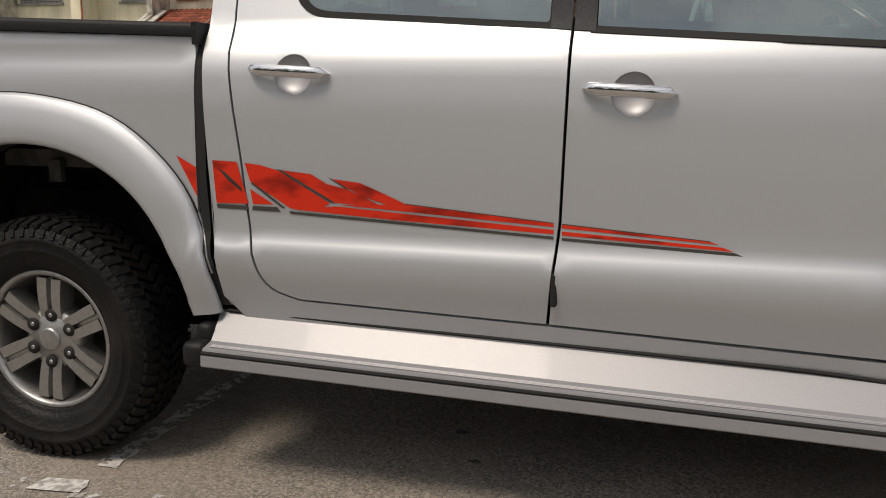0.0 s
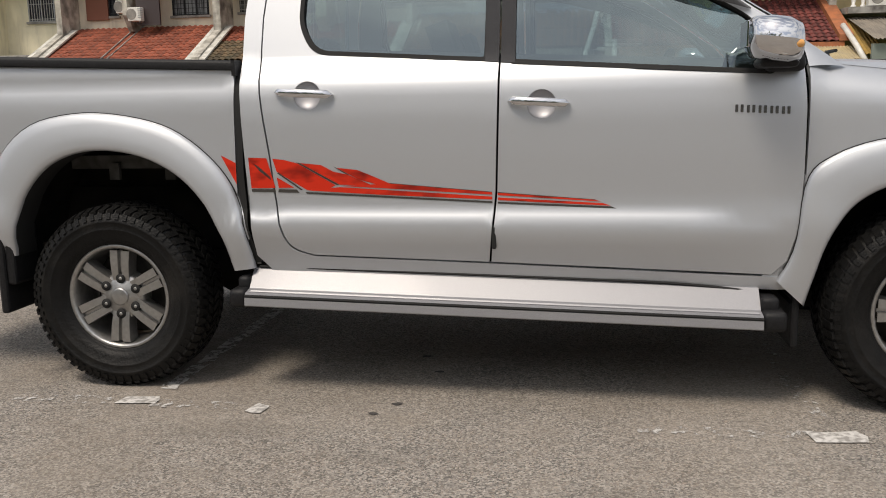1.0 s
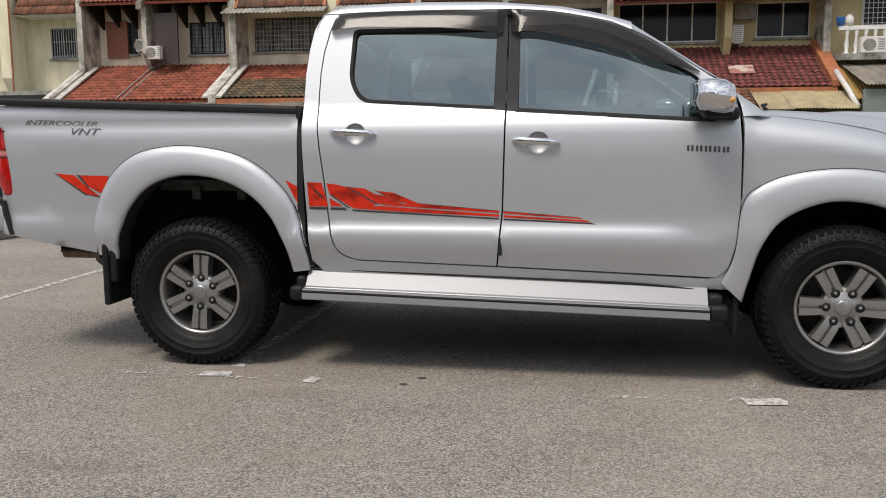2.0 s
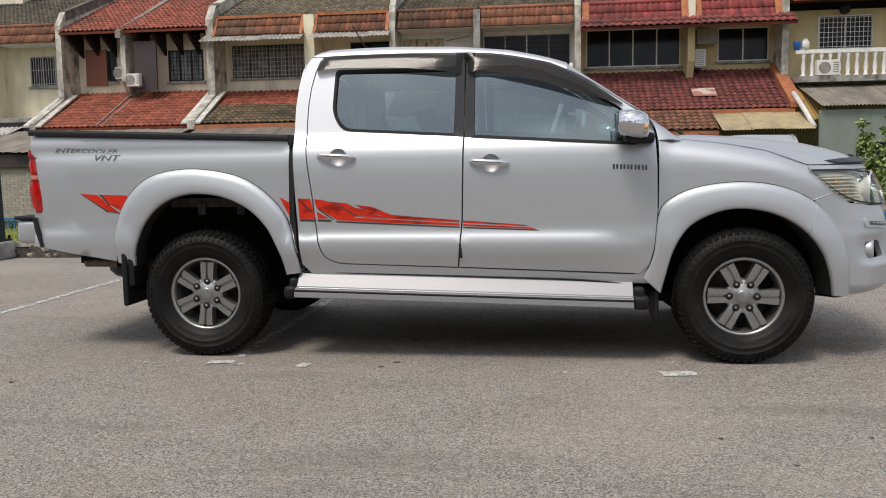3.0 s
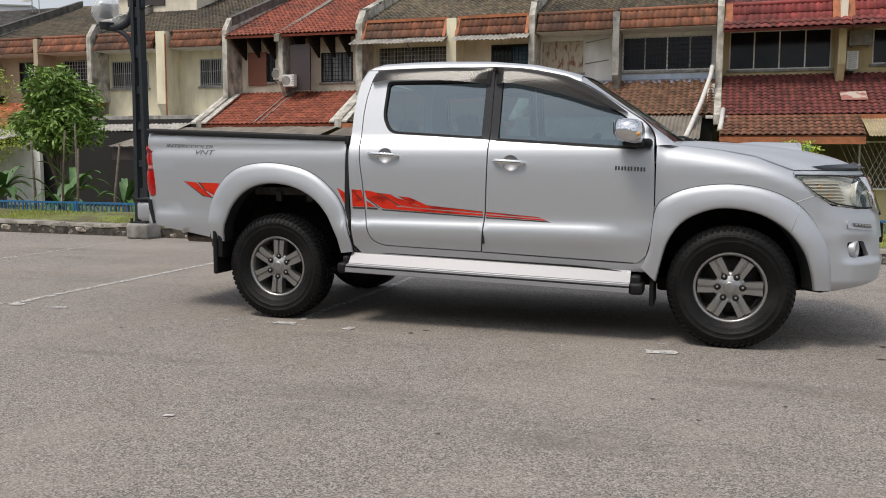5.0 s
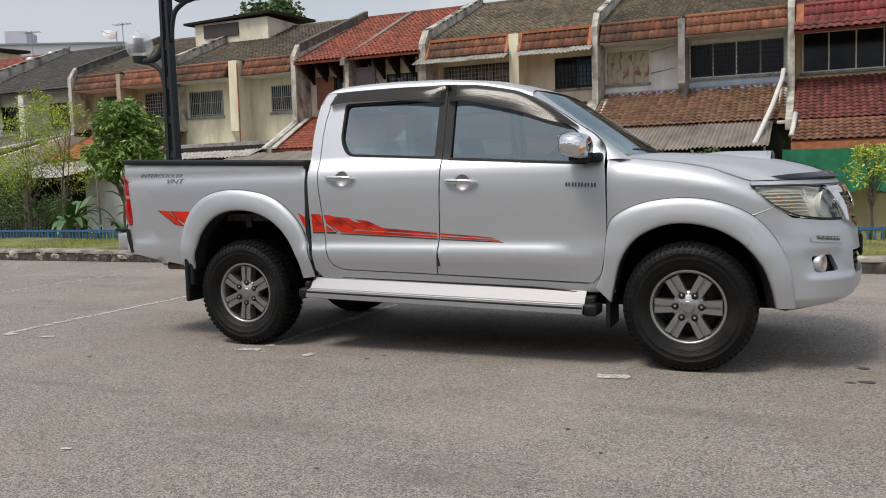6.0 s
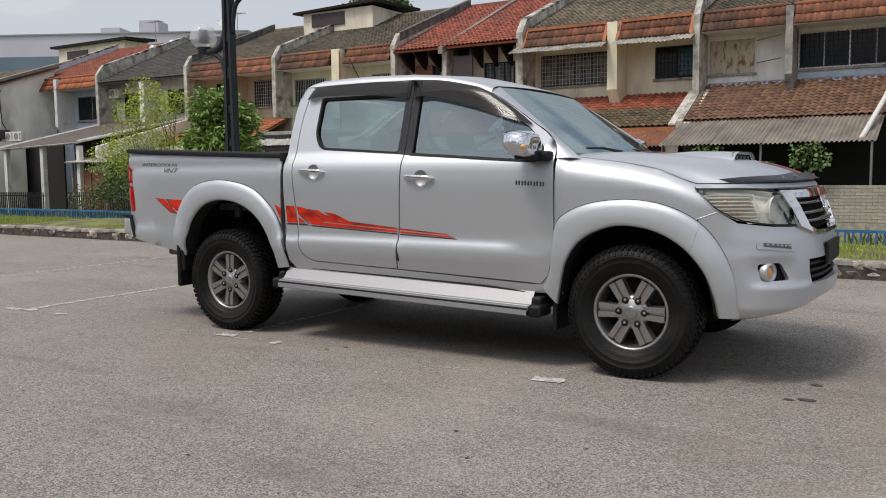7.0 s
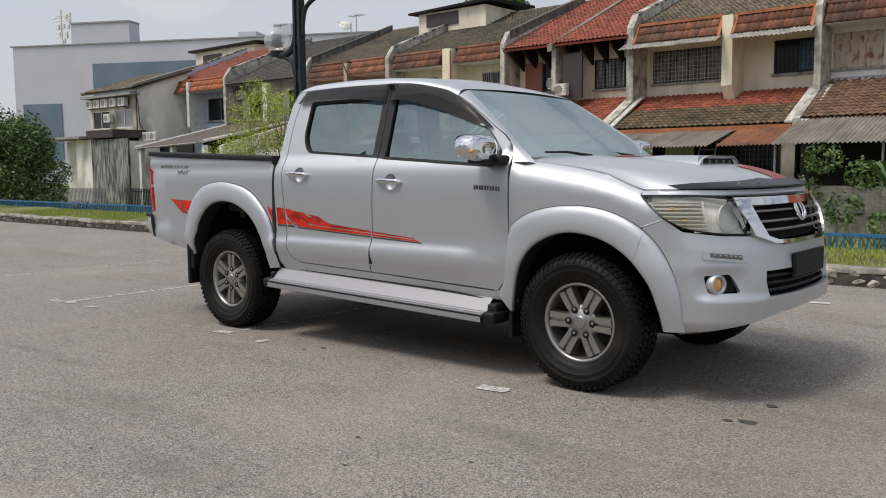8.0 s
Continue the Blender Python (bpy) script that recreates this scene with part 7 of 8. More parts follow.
# --- brown-roofed house with a boarded window
H_H = house_shell(-4.4, 2.85, "grey-white terrace house with mossy brown tiles and a boarded window", WALLS["white"], [(-4.2, -2.5, 4.75, 6.05), (-0.9, 2.6, 4.75, 6.1)], "brown", "rust", ("moss", 4.35, 2.82), 21, None, [(-4.2, -1.2), (-0.9, 2.7)], single=True)
window(H_H, -0.9, 2.6, 4.75, 6.1, 4, "iron")
window(H_H, -4.2, -2.5, 4.75, 6.05, 4, "", M["board"], glass=M["board"])
part("blue_band", boxes((-1.0, 2.7, WY - 0.03, WY - 0.004, 4.36, 4.62)), WALLS["blue"], H_H)
pillar(H_H, -1.05, M["concrete"], 3.9)
M["blue_wash"] = mat("spilt_blue_paint", (0.30, 0.34, 0.46), 0.8, 0, (0.22, 0.16, 0.14), 3.5, 6, edge=(0.48, 0.66))
for a, b in ((-4.1, -1.3), (-0.8, 2.55)):
    V, F = grid(lambda i, j: (a + (b - a) * i / 40, WY - 0.06 - (0.14 + 0.06 * math.sin(i * 0.9) + 0.04 * math.sin(i * 2.3)) * 2 * j, 4.405 - (0.14 + 0.06 * math.sin(i * 0.9) + 0.04 * math.sin(i * 2.3)) * 2 * j * 0.45 + 0.02 * math.sin(i * 1.57 * 2)), range(41), range(2))
    part("paint_wash", (V, F), M["blue_wash"], H_H, "pale blue paint spilt over the top tiles", smooth=True)
for z in (5.1, 5.95):
    part("clothes_rod", tube([(-2.4, WY - 0.02, z), (-1.35, WY - 1.0, z + 0.02)], 0.022, 6), M["galv"], H_H, "thin grey clothes rod")
part("wall_lamp", boxes((0.35, 0.75, WY - 0.12, WY - 0.004, 6.25, 6.45), bev=0.03), M["plastic_white"], H_H, "small white wall lamp")
fin(H_H, -4.4)
sheet_roof(H_H, "corrugated_awning", -4.3, 2.3, 26.3, 2.80, 23.4, 1.86, M["sheet"], 0.14, "weathered corrugated awning", 0.12, 3)
sheet_roof(H_H, "rusty_sheet", -6.2, -4.25, 25.6, 2.45, 23.5, 1.85, TILES["rust"], 0.14, "rust-red corrugated sheet", 0.1, 4)
for x in (-4.2, -1.0, 2.2):
    part("awning_post", tube([(x, 23.5, GZ), (x, 23.5, 1.85)], 0.04, 6), M["galv"], H_H)
# shade below the awning, put in as a black sheet
part("back_room", boxes((-4.3, 2.7, 26.4, 26.5, GZ, 2.7)), M["dark_room"], H_H, "black sheet painted as the shade of the ground floor")

# --- house with scalloped awnings
H_G = house_shell(-11.95, -4.4, "beige terrace house with brown tiles and scalloped window awnings", WALLS["beige"], [(-11.5, -8.36, 4.68, 6.02), (-6.4, -4.6, 4.72, 6.0)], "brown", "rust", None, 31, M["trim_orange"], [(-11.75, -8.1), (-7.55, -4.6)])
tiled(H_G, "lean_to_roof", -11.81, -4.54, WY - 0.05, 4.12, 28.05, 3.45, TILES["ember"], 0.235, 0.29, single=True, seed=33, label="clean orange upper courses of the lean-to roof")
tiled(H_G, "lean_to_roof", -11.81, -4.54, 28.05, 3.45, 26.2, 2.66, TILES["lichen"], 0.235, 0.29, seed=34, label="lichen-covered lower courses of the lean-to roof")
window(H_G, -11.5, -8.36, 4.68, 6.02, 4, "grid", M["iron"], glass=M["block_glass"])
window(H_G, -6.4, -4.6, 4.72, 6.0, 2, "iron", M["iron"])
part("teal_panel", boxes((-5.45, -4.72, WY + 0.005, WY + 0.015, 4.80, 5.92)), M["teal_glass"], H_G, "teal panel behind the window bars")
pillar(H_G, -7.8, WALLS["cream"], 3.7, 7.0, 0.42)
fin(H_G, -11.95, th=0.3)
for a, b in ((-12.2, -8.0), (-7.65, -4.5)):
    sheet_roof(H_G, "scalloped_awning", a, b, 28.5, 6.34, 27.75, 5.98, M["awning_grey"], 0.17, "grey scalloped awning", 0.10, 6, 0.022)
part("lean_to_fascia", boxes((-11.8, -4.55, 26.12, 26.2, 2.42, 2.62)), M["trim_orange"], H_G)
sheet_roof(H_G, "corrugated_awning", -11.7, -6.6, 26.1, 2.45, 23.8, 1.85, M["sheet"], 0.14, "grey corrugated awning", 0.15, 8)
part("back_wall", boxes((-11.8, -4.5, 26.4, 26.5, GZ, 2.5)), WALLS["grey"], H_G)
for x0, x1 in ((-10.8, -9.4), (-8.2, -5.0)):
    window(H_G, x0, x1, 0.4, 2.1, 2, "iron", M["iron"], 26.36)
lad = thing("ladder", (-7.0, 24.0, GZ), "old grey ladder leaning under the awning", "ladder")
for x in (-7.35, -6.75):
    part("stile", tube([(x, 23.7, GZ), (x, 25.0, 2.0)], 0.03, 6), M["galv"], lad)
for k in range(9):
    t = 0.08 + k * 0.105
    part("rung", tube([(-7.35, 23.7 + 1.3 * t, GZ + 3.0 * t), (-6.75, 23.7 + 1.3 * t, GZ + 3.0 * t)], 0.02, 6), M["galv"], lad)

# --- red-roofed house with timber brackets
H_F = house_shell(-18.55, -11.95, "beige terrace house with a red tiled roof on dark timber brackets", WALLS["beige"], [(-17.1, -16.7, 4.70, 6.0), (-14.35, -12.8, 4.63, 5.93)], "red", None, ("ember", 4.2, 2.62), 41, eave=(28.2, 6.64), single=True)
window(H_F, -14.35, -12.8, 4.63, 5.93, 3, "iron", M["iron"], glass=M["curtain_glass"])
window(H_F, -17.1, -16.7, 4.70, 6.0, 1, "iron", M["iron"])
part("shutter_panel", boxes((-18.05, -17.1, WY - 0.12, WY - 0.04, 4.55, 6.05)), M["brown_panel"], H_F, "brown louvred shutter panel")
part("dark_panel", boxes((-15.35, -14.38, 28.5, 28.6, 4.2, 6.2)), M["dark_panel"], H_F, "dark brown panel")
pillar(H_F, -15.75, M["parapet"], 4.0, 6.6, 0.2)
for k in range(9):
    x = -18.2 + k * 0.75
    V = [Vector((x + s, y, z)) for s in (-0.05, 0.05) for y, z in ((WY, 6.72), (28.35, 6.62), (28.42, 6.46), (WY, 5.72))]
    part("roof_bracket", (V, [(0, 1, 2, 3), (7, 6, 5, 4), (0, 4, 5, 1), (1, 5, 6, 2), (2, 6, 7, 3), (3, 7, 4, 0)]), M["wood_dark"], H_F)
fin(H_F, -18.55, material=M["parapet_dark"])
part("mid_parapet", ([Vector((xx, y, z)) for xx in (-15.87, -15.63) for y, z in ((28.0, 6.6), (RIDGE_Y, RIDGE_Z + 0.18), (RIDGE_Y, RIDGE_Z - 0.2), (28.0, 6.3))], [(0, 1, 2, 3), (7, 6, 5, 4), (0, 4, 5, 1), (1, 5, 6, 2), (2, 6, 7, 3), (3, 7, 4, 0)]), M["sheet"], H_F)
for dx in (-0.14, 0.14):
    part("roof_strip", boxes((-15.75 + dx - 0.02, -15.75 + dx + 0.02, -0.03, 3.62, 0.05, 0.085)), M["concrete"], H_F)
    o = scene.collection.objects[-1]
    off = base_of(H_F)
    o.data.transform(Matrix.Translation(off))
    rot, L, d = slope_frame(WY - 0.05, 4.2, 26.2, 2.62)
    o.data.transform(Matrix.Translation(Vector((0, WY - 0.05, 4.2))) @ rot.to_4x4() @ Matrix.Translation((0, -3.6, 0)))
    o.data.transform(Matrix.Translation(-off))
aircon(-15.3, 28.5, 4.35, 0.55, 0.52)
aircon(-16.25, 29.3, 4.75, 0.5, 0.5)
sheet_roof(H_F, "corrugated_awning", -20.2, -12.0, 26.3, 2.52, 22.3, 1.62, M["sheet"], 0.3, "grey flat sheet awning", 0.2, 9, 0.012)
part("awning_beam", boxes((-20.1, -12.0, 22.4, 22.5, 1.1, 1.55)), M["dark_panel"], H_F)
part("yard_wall", boxes((-18.4, -12.0, 22.7, 22.9, GZ, 1.15)), M["brick"], H_F, "whitewashed brick yard wall")

# --- cream house with white window bars
H_E = house_shell(-26.0, -18.55, "cream terrace house with brown tiles and white window bars", WALLS["cream"], [(-25.7, -23.6, 4.58, 5.87), (-20.7, -19.5, 4.58, 5.85)], "brown", "rust", None, 51, None, [(-25.75, -22.5), (-21.5, -18.8)])
window(H_E, -25.7, -23.6, 4.58, 5.87, 3, "upright", M["galv"])
window(H_E, -20.7, -19.5, 4.58, 5.85, 2, "upright", M["galv"])
pillar(H_E, -22.0, WALLS["cream"], 3.1, 7.05, 0.5)
part("drain_pipe", tube([(-21.7, 28.3, 3.1), (-21.7, 28.3, 6.9)], 0.04, 6), M["trim_orange"], H_E, "thin brown drain pipe")
fin(H_E, -26.0, low=False)
part("concrete_canopy", boxes((-26.0, -18.7, 27.2, WY, 2.9, 3.1), bev=0.02), M["concrete"], H_E, "flat concrete canopy")
sheet_roof(H_E, "tin_awning", -26.3, -19.3, 27.3, 2.9, 25.6, 2.35, M["sheet_pale"], 0.2, "pale tin awning", 0.2, 13)
part("loft", boxes((-28.05, -23.2, 33.2, 37.0, 8.5, 10.02)), WALLS["beige"], H_E, "cream roof loft")
part("loft_roof", ([Vector(p) for p in ((-28.6, 32.9, 9.98), (-22.8, 32.9, 10.14), (-22.8, 37.4, 10.3), (-28.6, 37.4, 10.15), (-28.6, 32.9, 10.10), (-22.8, 32.9, 10.28), (-22.8, 37.4, 10.44), (-28.6, 37.4, 10.28))], [(0, 1, 2, 3), (7, 6, 5, 4), (0, 4, 5, 1), (1, 5, 6, 2), (2, 6, 7, 3), (3, 7, 4, 0)]), M["wood_dark"], H_E, "dark slanted loft roof")
part("loft_louvre", boxes((-27.4, -25.1, 33.12, 33.2, 9.2, 9.9)), M["dark_panel"], H_E, "dark loft louvre")

# --- tan house
H_D = house_shell(-32.5, -26.0, "tan terrace house with brown tiles and an orange lean-to", WALLS["tan"], [(-31.4, -29.9, 4.6, 6.0), (-28.6, -26.6, 4.6, 6.0)], "brown", "rust", ("orange", 3.95, 2.6), 61, None, [(-32.3, -29.4), (-29.0, -26.2)])
window(H_D, -31.4, -29.9, 4.6, 6.0, 2, "", M["iron"])
window(H_D, -28.6, -26.6, 4.6, 6.0, 2, "grid", M["iron"])
fin(H_D, -32.5, low=False, material=M["parapet_dark"])
V = [Vector((x, y, z)) for x in (-32.62, -32.38) for y, z in ((22.4, 1.6), (22.4, 2.45), (29.5, 4.35), (29.5, 3.4))]
part("low_party_wall", (V, [(0, 1, 2, 3), (7, 6, 5, 4), (0, 4, 5, 1), (1, 5, 6, 2), (2, 6, 7, 3), (3, 7, 4, 0)]), M["parapet_light"], H_D, "sloping stained white yard wall")
sheet_roof(H_D, "porch_awning", -34.4, -26.6, 26.4, 2.52, 22.0, 1.66, M["sheet_pale"], 0.14, "pale corrugated porch awning", 0.2, 24, 0.014)
# black sheet added to darken the depth under the porch awnings
part("dark_porch", boxes((-32.3, -18.7, 25.6, 25.75, GZ, 2.3)), M["dark_room"], H_D, "black sheet painted as the shade of an open porch")
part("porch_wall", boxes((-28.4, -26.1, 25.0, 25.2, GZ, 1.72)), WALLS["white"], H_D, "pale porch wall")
# another black sheet paints the shade beneath the concrete canopy
part("dark_yard", boxes((-26.0, -18.7, 26.6, 26.7, GZ, 2.9)), M["dark_room"], H_E, "black sheet painted as the shade under the canopy")
for x in (-34.2, -31.6, -29.2, -26.8):
    part("porch_post", boxes((x - 0.06, x + 0.06, 22.15, 22.27, GZ, 1.68)), M["galv"], H_D)
for a, b in ((-34.1, -32.9), (-32.8, -31.7)):
    part("gate_leaf", boxes((a, b, 22.3, 22.36, GZ + 0.1, 1.25)), M["brown_panel"], H_D, "brown gate leaf")
pillar(H_D, -29.2, WALLS["tan"], 3.6)
# --- grey-white house with a dark roof
H_C = house_shell(-40.1, -32.5, "grey-white terrace house with a dark slate roof and grilled windows", WALLS["white"], [(-39.2, -36.9, 4.5, 5.9), (-35.4, -33.2, 4.5, 5.9)], "slate", None, None, 71, eave=(28.3, 6.45))
window(H_C, -39.2, -36.9, 4.5, 5.9, 3, "iron", M["iron"])
window(H_C, -35.4, -33.2, 4.5, 5.9, 3, "iron", M["iron"])
pillar(H_C, -36.2, WALLS["white"], 3.4, 6.4, 0.4)
fin(H_C, -40.1, low=False)
V = [Vector(p) for p in ((-40.1, 22.0, 2.40), (-33.4, 22.0, 2.62), (-33.4, 29.5, 4.15), (-40.1, 29.5, 4.15))]
prf = part("porch_roof", (V + [v + Vector((0, 0, 0.10)) for v in V], [(0, 1, 2, 3), (7, 6, 5, 4), (0, 4, 5, 1), (1, 5, 6, 2), (2, 6, 7, 3), (3, 7, 4, 0)]), M["porch_brown"], H_C, "brown porch roof with white edges")
for p, q in ((V[0], V[3]), (V[1], V[2])):
    part("porch_edge", tube([p + Vector((0, 0, 0.08)), q + Vector((0, 0, 0.08))], 0.09, 6), M["white"], prf)
part("front_edge", tube([V[0] + Vector((0, 0, 0.02)), V[1] + Vector((0, 0, 0.02))], 0.06, 6), M["concrete"], prf)
for x in (-39.8, -36.6, -33.6):
    part("porch_post", boxes((x - 0.12, x + 0.12, 22.1, 22.34, GZ, 2.5)), M["white"], H_C)
# the porch's inner shade is painted as a black sheet
part("porch_shade_wall", boxes((-40.0, -32.7, 26.5, 26.65, GZ, 3.2)), M["dark_room"], H_C, "black sheet painted as the shade inside the porch")
part("porch_window", boxes((-38.6, -37.0, 26.4, 26.48, 0.0, 1.5)), M["galv"], H_C)
aircon(-39.5, 29.3, 5.6)
# --- pale blue house
H_B = house_shell(-47.3, -40.1, "pale blue terrace house with red tiles and a grey car porch", WALLS["blue"], [(-46.5, -45.2, 4.4, 5.8), (-43.7, -40.9, 4.4, 5.9)], "red", "orange", None, 81, None, [(-47.0, -44.4), (-44.0, -40.3)])
window(H_B, -46.5, -45.2, 4.4, 5.8, 2)
window(H_B, -43.7, -40.9, 4.4, 5.9, 2, "", M["galv"])
pillar(H_B, -44.2, M["white"], 3.4)
fin(H_B, -47.3, material=WALLS["blue"], low=False)
# black sheet in place of the ground floor's shade
part("dark_porch", boxes((-45.6, -40.15, 25.9, 26.0, GZ, 2.9)), M["dark_room"], H_B, "black sheet painted as the shade of the ground floor")
# --- end house with many air conditioners, standing forward
H_A = thing("end_house", (-51, 25, GZ), "stained cream end house with a row of air conditioners", "house")
part("wall", panel([(-51.9, GZ), (-45.76, GZ), (-45.76, 6.3), (-51.9, 6.3)], lambda u, v: (u, 25.6, v), 4.0, [[(-51.5, 4.0), (-49.3, 4.0), (-49.3, 5.2), (-51.5, 5.2)], [(-48.6, 4.0), (-46.3, 4.0), (-46.3, 5.2), (-48.6, 5.2)]], 0.2, lambda p: Vector((0, 1, 0)), 4.0), WALLS["worn"], H_A)
GABLE = [(25.6, GZ), (25.6, 6.45), (28.4, 7.45), (29.4, 7.75), (29.4, GZ)]
V = [Vector((x, y, z)) for x in (-45.9, -45.7) for y, z in GABLE]
part("side_wall", (V, [(0, 1, 2, 3, 4), (9, 8, 7, 6, 5)] + [(i, i + 5, (i + 1) % 5 + 5, (i + 1) % 5) for i in range(5)]), WALLS["gable"], H_A, "bare stained gable wall")
part("lower_block", boxes((-53.6, -50.1, 24.7, 25.58, GZ, 3.2)), WALLS["gable"], H_A, "pale cream lower wall under the canopy")
part("front_pier", boxes((-50.09, -47.75, 23.55, 25.58, GZ, 3.22), bev=0.03), WALLS["gable"], H_A, "pale cream wall pier")
part("sheet_wall", boxes((-47.74, -43.3, 23.4, 23.52, GZ, 3.15)), M["stained"], H_A, "dark streaked sheet wall")
part("sheet_wall_side", boxes((-43.42, -43.3, 23.53, 25.58, GZ, 3.0)), WALLS["gable"], H_A, "pale wall beside the sheets")
part("sheet_top", boxes((-47.74, -43.43, 23.53, 25.58, 2.9, 3.0)), M["concrete"], H_A)
part("dark_ledge", boxes((-48.0, -44.7, 23.2, 25.57, 3.23, 3.75), bev=0.03), M["dark_panel"], H_A)
tiled(H_A, "roof", -52.3, -45.5, 29.6, 7.95, 25.2, 6.45, TILES["brown"], 0.3, 0.4, seed=91)
V = [Vector((x, y, z)) for x in (-46.0, -45.4) for y, z in ((25.1, 6.5), (25.1, 6.66), (29.6, 8.16), (29.6, 7.95))]
part("verge_board", (V, [(0, 1, 2, 3), (7, 6, 5, 4), (0, 4, 5, 1), (1, 5, 6, 2), (2, 6, 7, 3), (3, 7, 4, 0)]), M["sheet"], H_A, "weathered brown verge")
window(H_A, -51.5, -49.3, 4.0, 5.2, 2, "", M["white"], 25.66, M["house_glass"])
window(H_A, -48.6, -46.3, 4.0, 5.2, 2, "", M["white"], 25.66, M["galv"])
part("canopy", boxes((-54.0, -48.1, 22.8, 25.58, 3.26, 3.40), (-52.0, -45.6, 25.0, 25.7, 6.05, 6.2)), M["concrete"], H_A)
for k, (x, z) in enumerate(((-51.3, 5.4), (-50.3, 5.4), (-49.3, 5.4), (-48.2, 5.4), (-47.1, 5.4), (-49.0, 4.4), (-44.3, 3.05), (-43.5, 3.05))):
    aircon(x, 25.5, z)
part("wall_pipe", tube([(-45.6, 25.55, 5.8), (-45.55, 25.6, 4.2), (-45.4, 26.0, 3.4), (-45.6, 25.6, 2.8)], 0.03, 5), M["iron"], H_A, "black cable loop")
rk = thing("yard_rack", (-52.2, 23.0, GZ), "dark iron rack standing before the cream end house", "rack")
for x in (-53.2, -51.9):
    for y in (22.8, 23.2):
        part("post", boxes((x - 0.03, x + 0.03, y - 0.03, y + 0.03, GZ, 0.55)), M["iron"], rk)
for z in (-0.55, -0.15, 0.2, 0.5):
    part("shelf", boxes((-53.25, -51.2 if z > 0.4 else -51.85, 22.75, 23.25, z - 0.025, z + 0.025)), M["iron"], rk)
# --- balcony house
H_J = house_shell(10.5, 17.9, "yellow terrace house with a white balustrade balcony", WALLS["yellow"], [(12.0, 14.0, 5.12, 6.4)], "red", None, None, 101, eave=(28.1, 7.35))
window(H_J, 12.0, 14.0, 5.12, 6.4, 2, "white")
part("red_fascia", boxes((10.7, 17.9, 28.0, 28.12, 6.75, 7.4)), mat("red_fascia_paint", (0.50, 0.07, 0.03), 0.6, 0, (0.38, 0.06, 0.03), 3), H_J, "red roof fascia")
fin(H_J, 10.5, low=False)
V = [Vector((x, y, z)) for x in (10.18, 10.62) for y, z in ((29.3, 4.62), (26.1, 2.98), (26.1, 2.78), (29.3, 4.40))]
part("verge_board", (V, [(0, 1, 2, 3), (7, 6, 5, 4), (0, 4, 5, 1), (1, 5, 6, 2), (2, 6, 7, 3), (3, 7, 4, 0)]), M["trim_orange"], H_J, "orange verge board")
sheet_roof(H_J, "ochre_sheet", 10.55, 11.3, 27.6, 3.5, 25.2, 2.3, M["sheet_ochre"], 0.12, "ochre corrugated side sheet", 0.1, 22, 0.02)
part("eave_lamp", ([Vector((v.x, v.y, v.z)) for v in lathe([(0.0, 0.05), (0.14, 0.04), (0.20, 0.0), (0.20, -0.1)], (12.95, WY - 0.12, 6.62), n=18, sign=-1)[0]], lathe([(0.0, 0.05), (0.14, 0.04), (0.20, 0.0), (0.20, -0.1)], (0, 0, 0), n=18, sign=-1)[1]), M["iron"], H_J, "round dark wall fan")
bal = part("balcony_slab", boxes((10.7, 17.8, 27.6, WY, 3.75, 3.95)), M["concrete"], H_J, "balcony with white balusters")
part("balcony_rail", boxes((10.7, 17.8, 27.62, 27.8, 4.78, 4.92)), M["white"], bal)
prof = [(0.09, 0.0), (0.09, 0.06), (0.05, 0.10), (0.085, 0.30), (0.045, 0.62), (0.08, 0.76), (0.08, 0.83)]
bal_me = None
for k in range(22):
    x = 11.0 + k * 0.31
    if bal_me is None:
        V, F = lathe([(r, o) for r, o in prof], (0, 0, 0), n=10)
        bal_me = raw("baluster", [Vector((v.x, v.z, v.y)) for v in V], F, M["white"], True)
    o = new("baluster", bal_me)
    o.parent, o.location = bal, Vector((x, 27.71, 3.95)) - base_of(bal)
aircon(11.75, 27.55, 3.95)
part("slab_lip", boxes((10.7, 17.8, 27.2, 27.6, 3.72, 3.93)), M["concrete"], bal)
def upright(profile, at, n=16):
    V, F = lathe(profile, (0, 0, 0), n=n)
    return [Vector((at[0] + v.x, at[1] + v.z, at[2] + v.y)) for v in V], F


raw_thing("jar", upright([(0.0, 0), (0.10, 0.0), (0.15, 0.12), (0.14, 0.28), (0.08, 0.36), (0.10, 0.40)], (11.05, 27.7, 4.92)), M["plastic_white"], "white jar standing on the balcony rail", "jar", smooth=True)
raw_thing("bucket", upright([(0.0, 0), (0.11, 0.0), (0.15, 0.3)], (10.76, 27.7, 4.92)), M["bucket_blue"], "blue bucket on the balcony rail", "bucket", smooth=True)
sheet_roof(H_J, "corrugated_awning", 10.8, 17.5, 27.7, 3.62, 24.6, 2.72, M["sheet"], 0.12, "grey corrugated awning", 0.1, 15, 0.02)
part("yard_wall", boxes((10.8, 17.5, 24.8, 24.95, GZ, 2.6)), M["grey_green"], H_J, "grey-green front wall")
for xw in (12.0, 14.2):
    window(H_J, xw, xw + 1.0, 0.3, 1.5, 2, "iron", M["iron"], 24.76)
far = house_shell(17.9, 25.2, "beige terrace house at the end of the row", WALLS["beige"], [(19, 21, 4.7, 6.0)], "brown", "rust", ("moss", 4.3, 2.8), 111)
window(far, 19, 21, 4.7, 6.0, 2)
fin(far, 17.9)

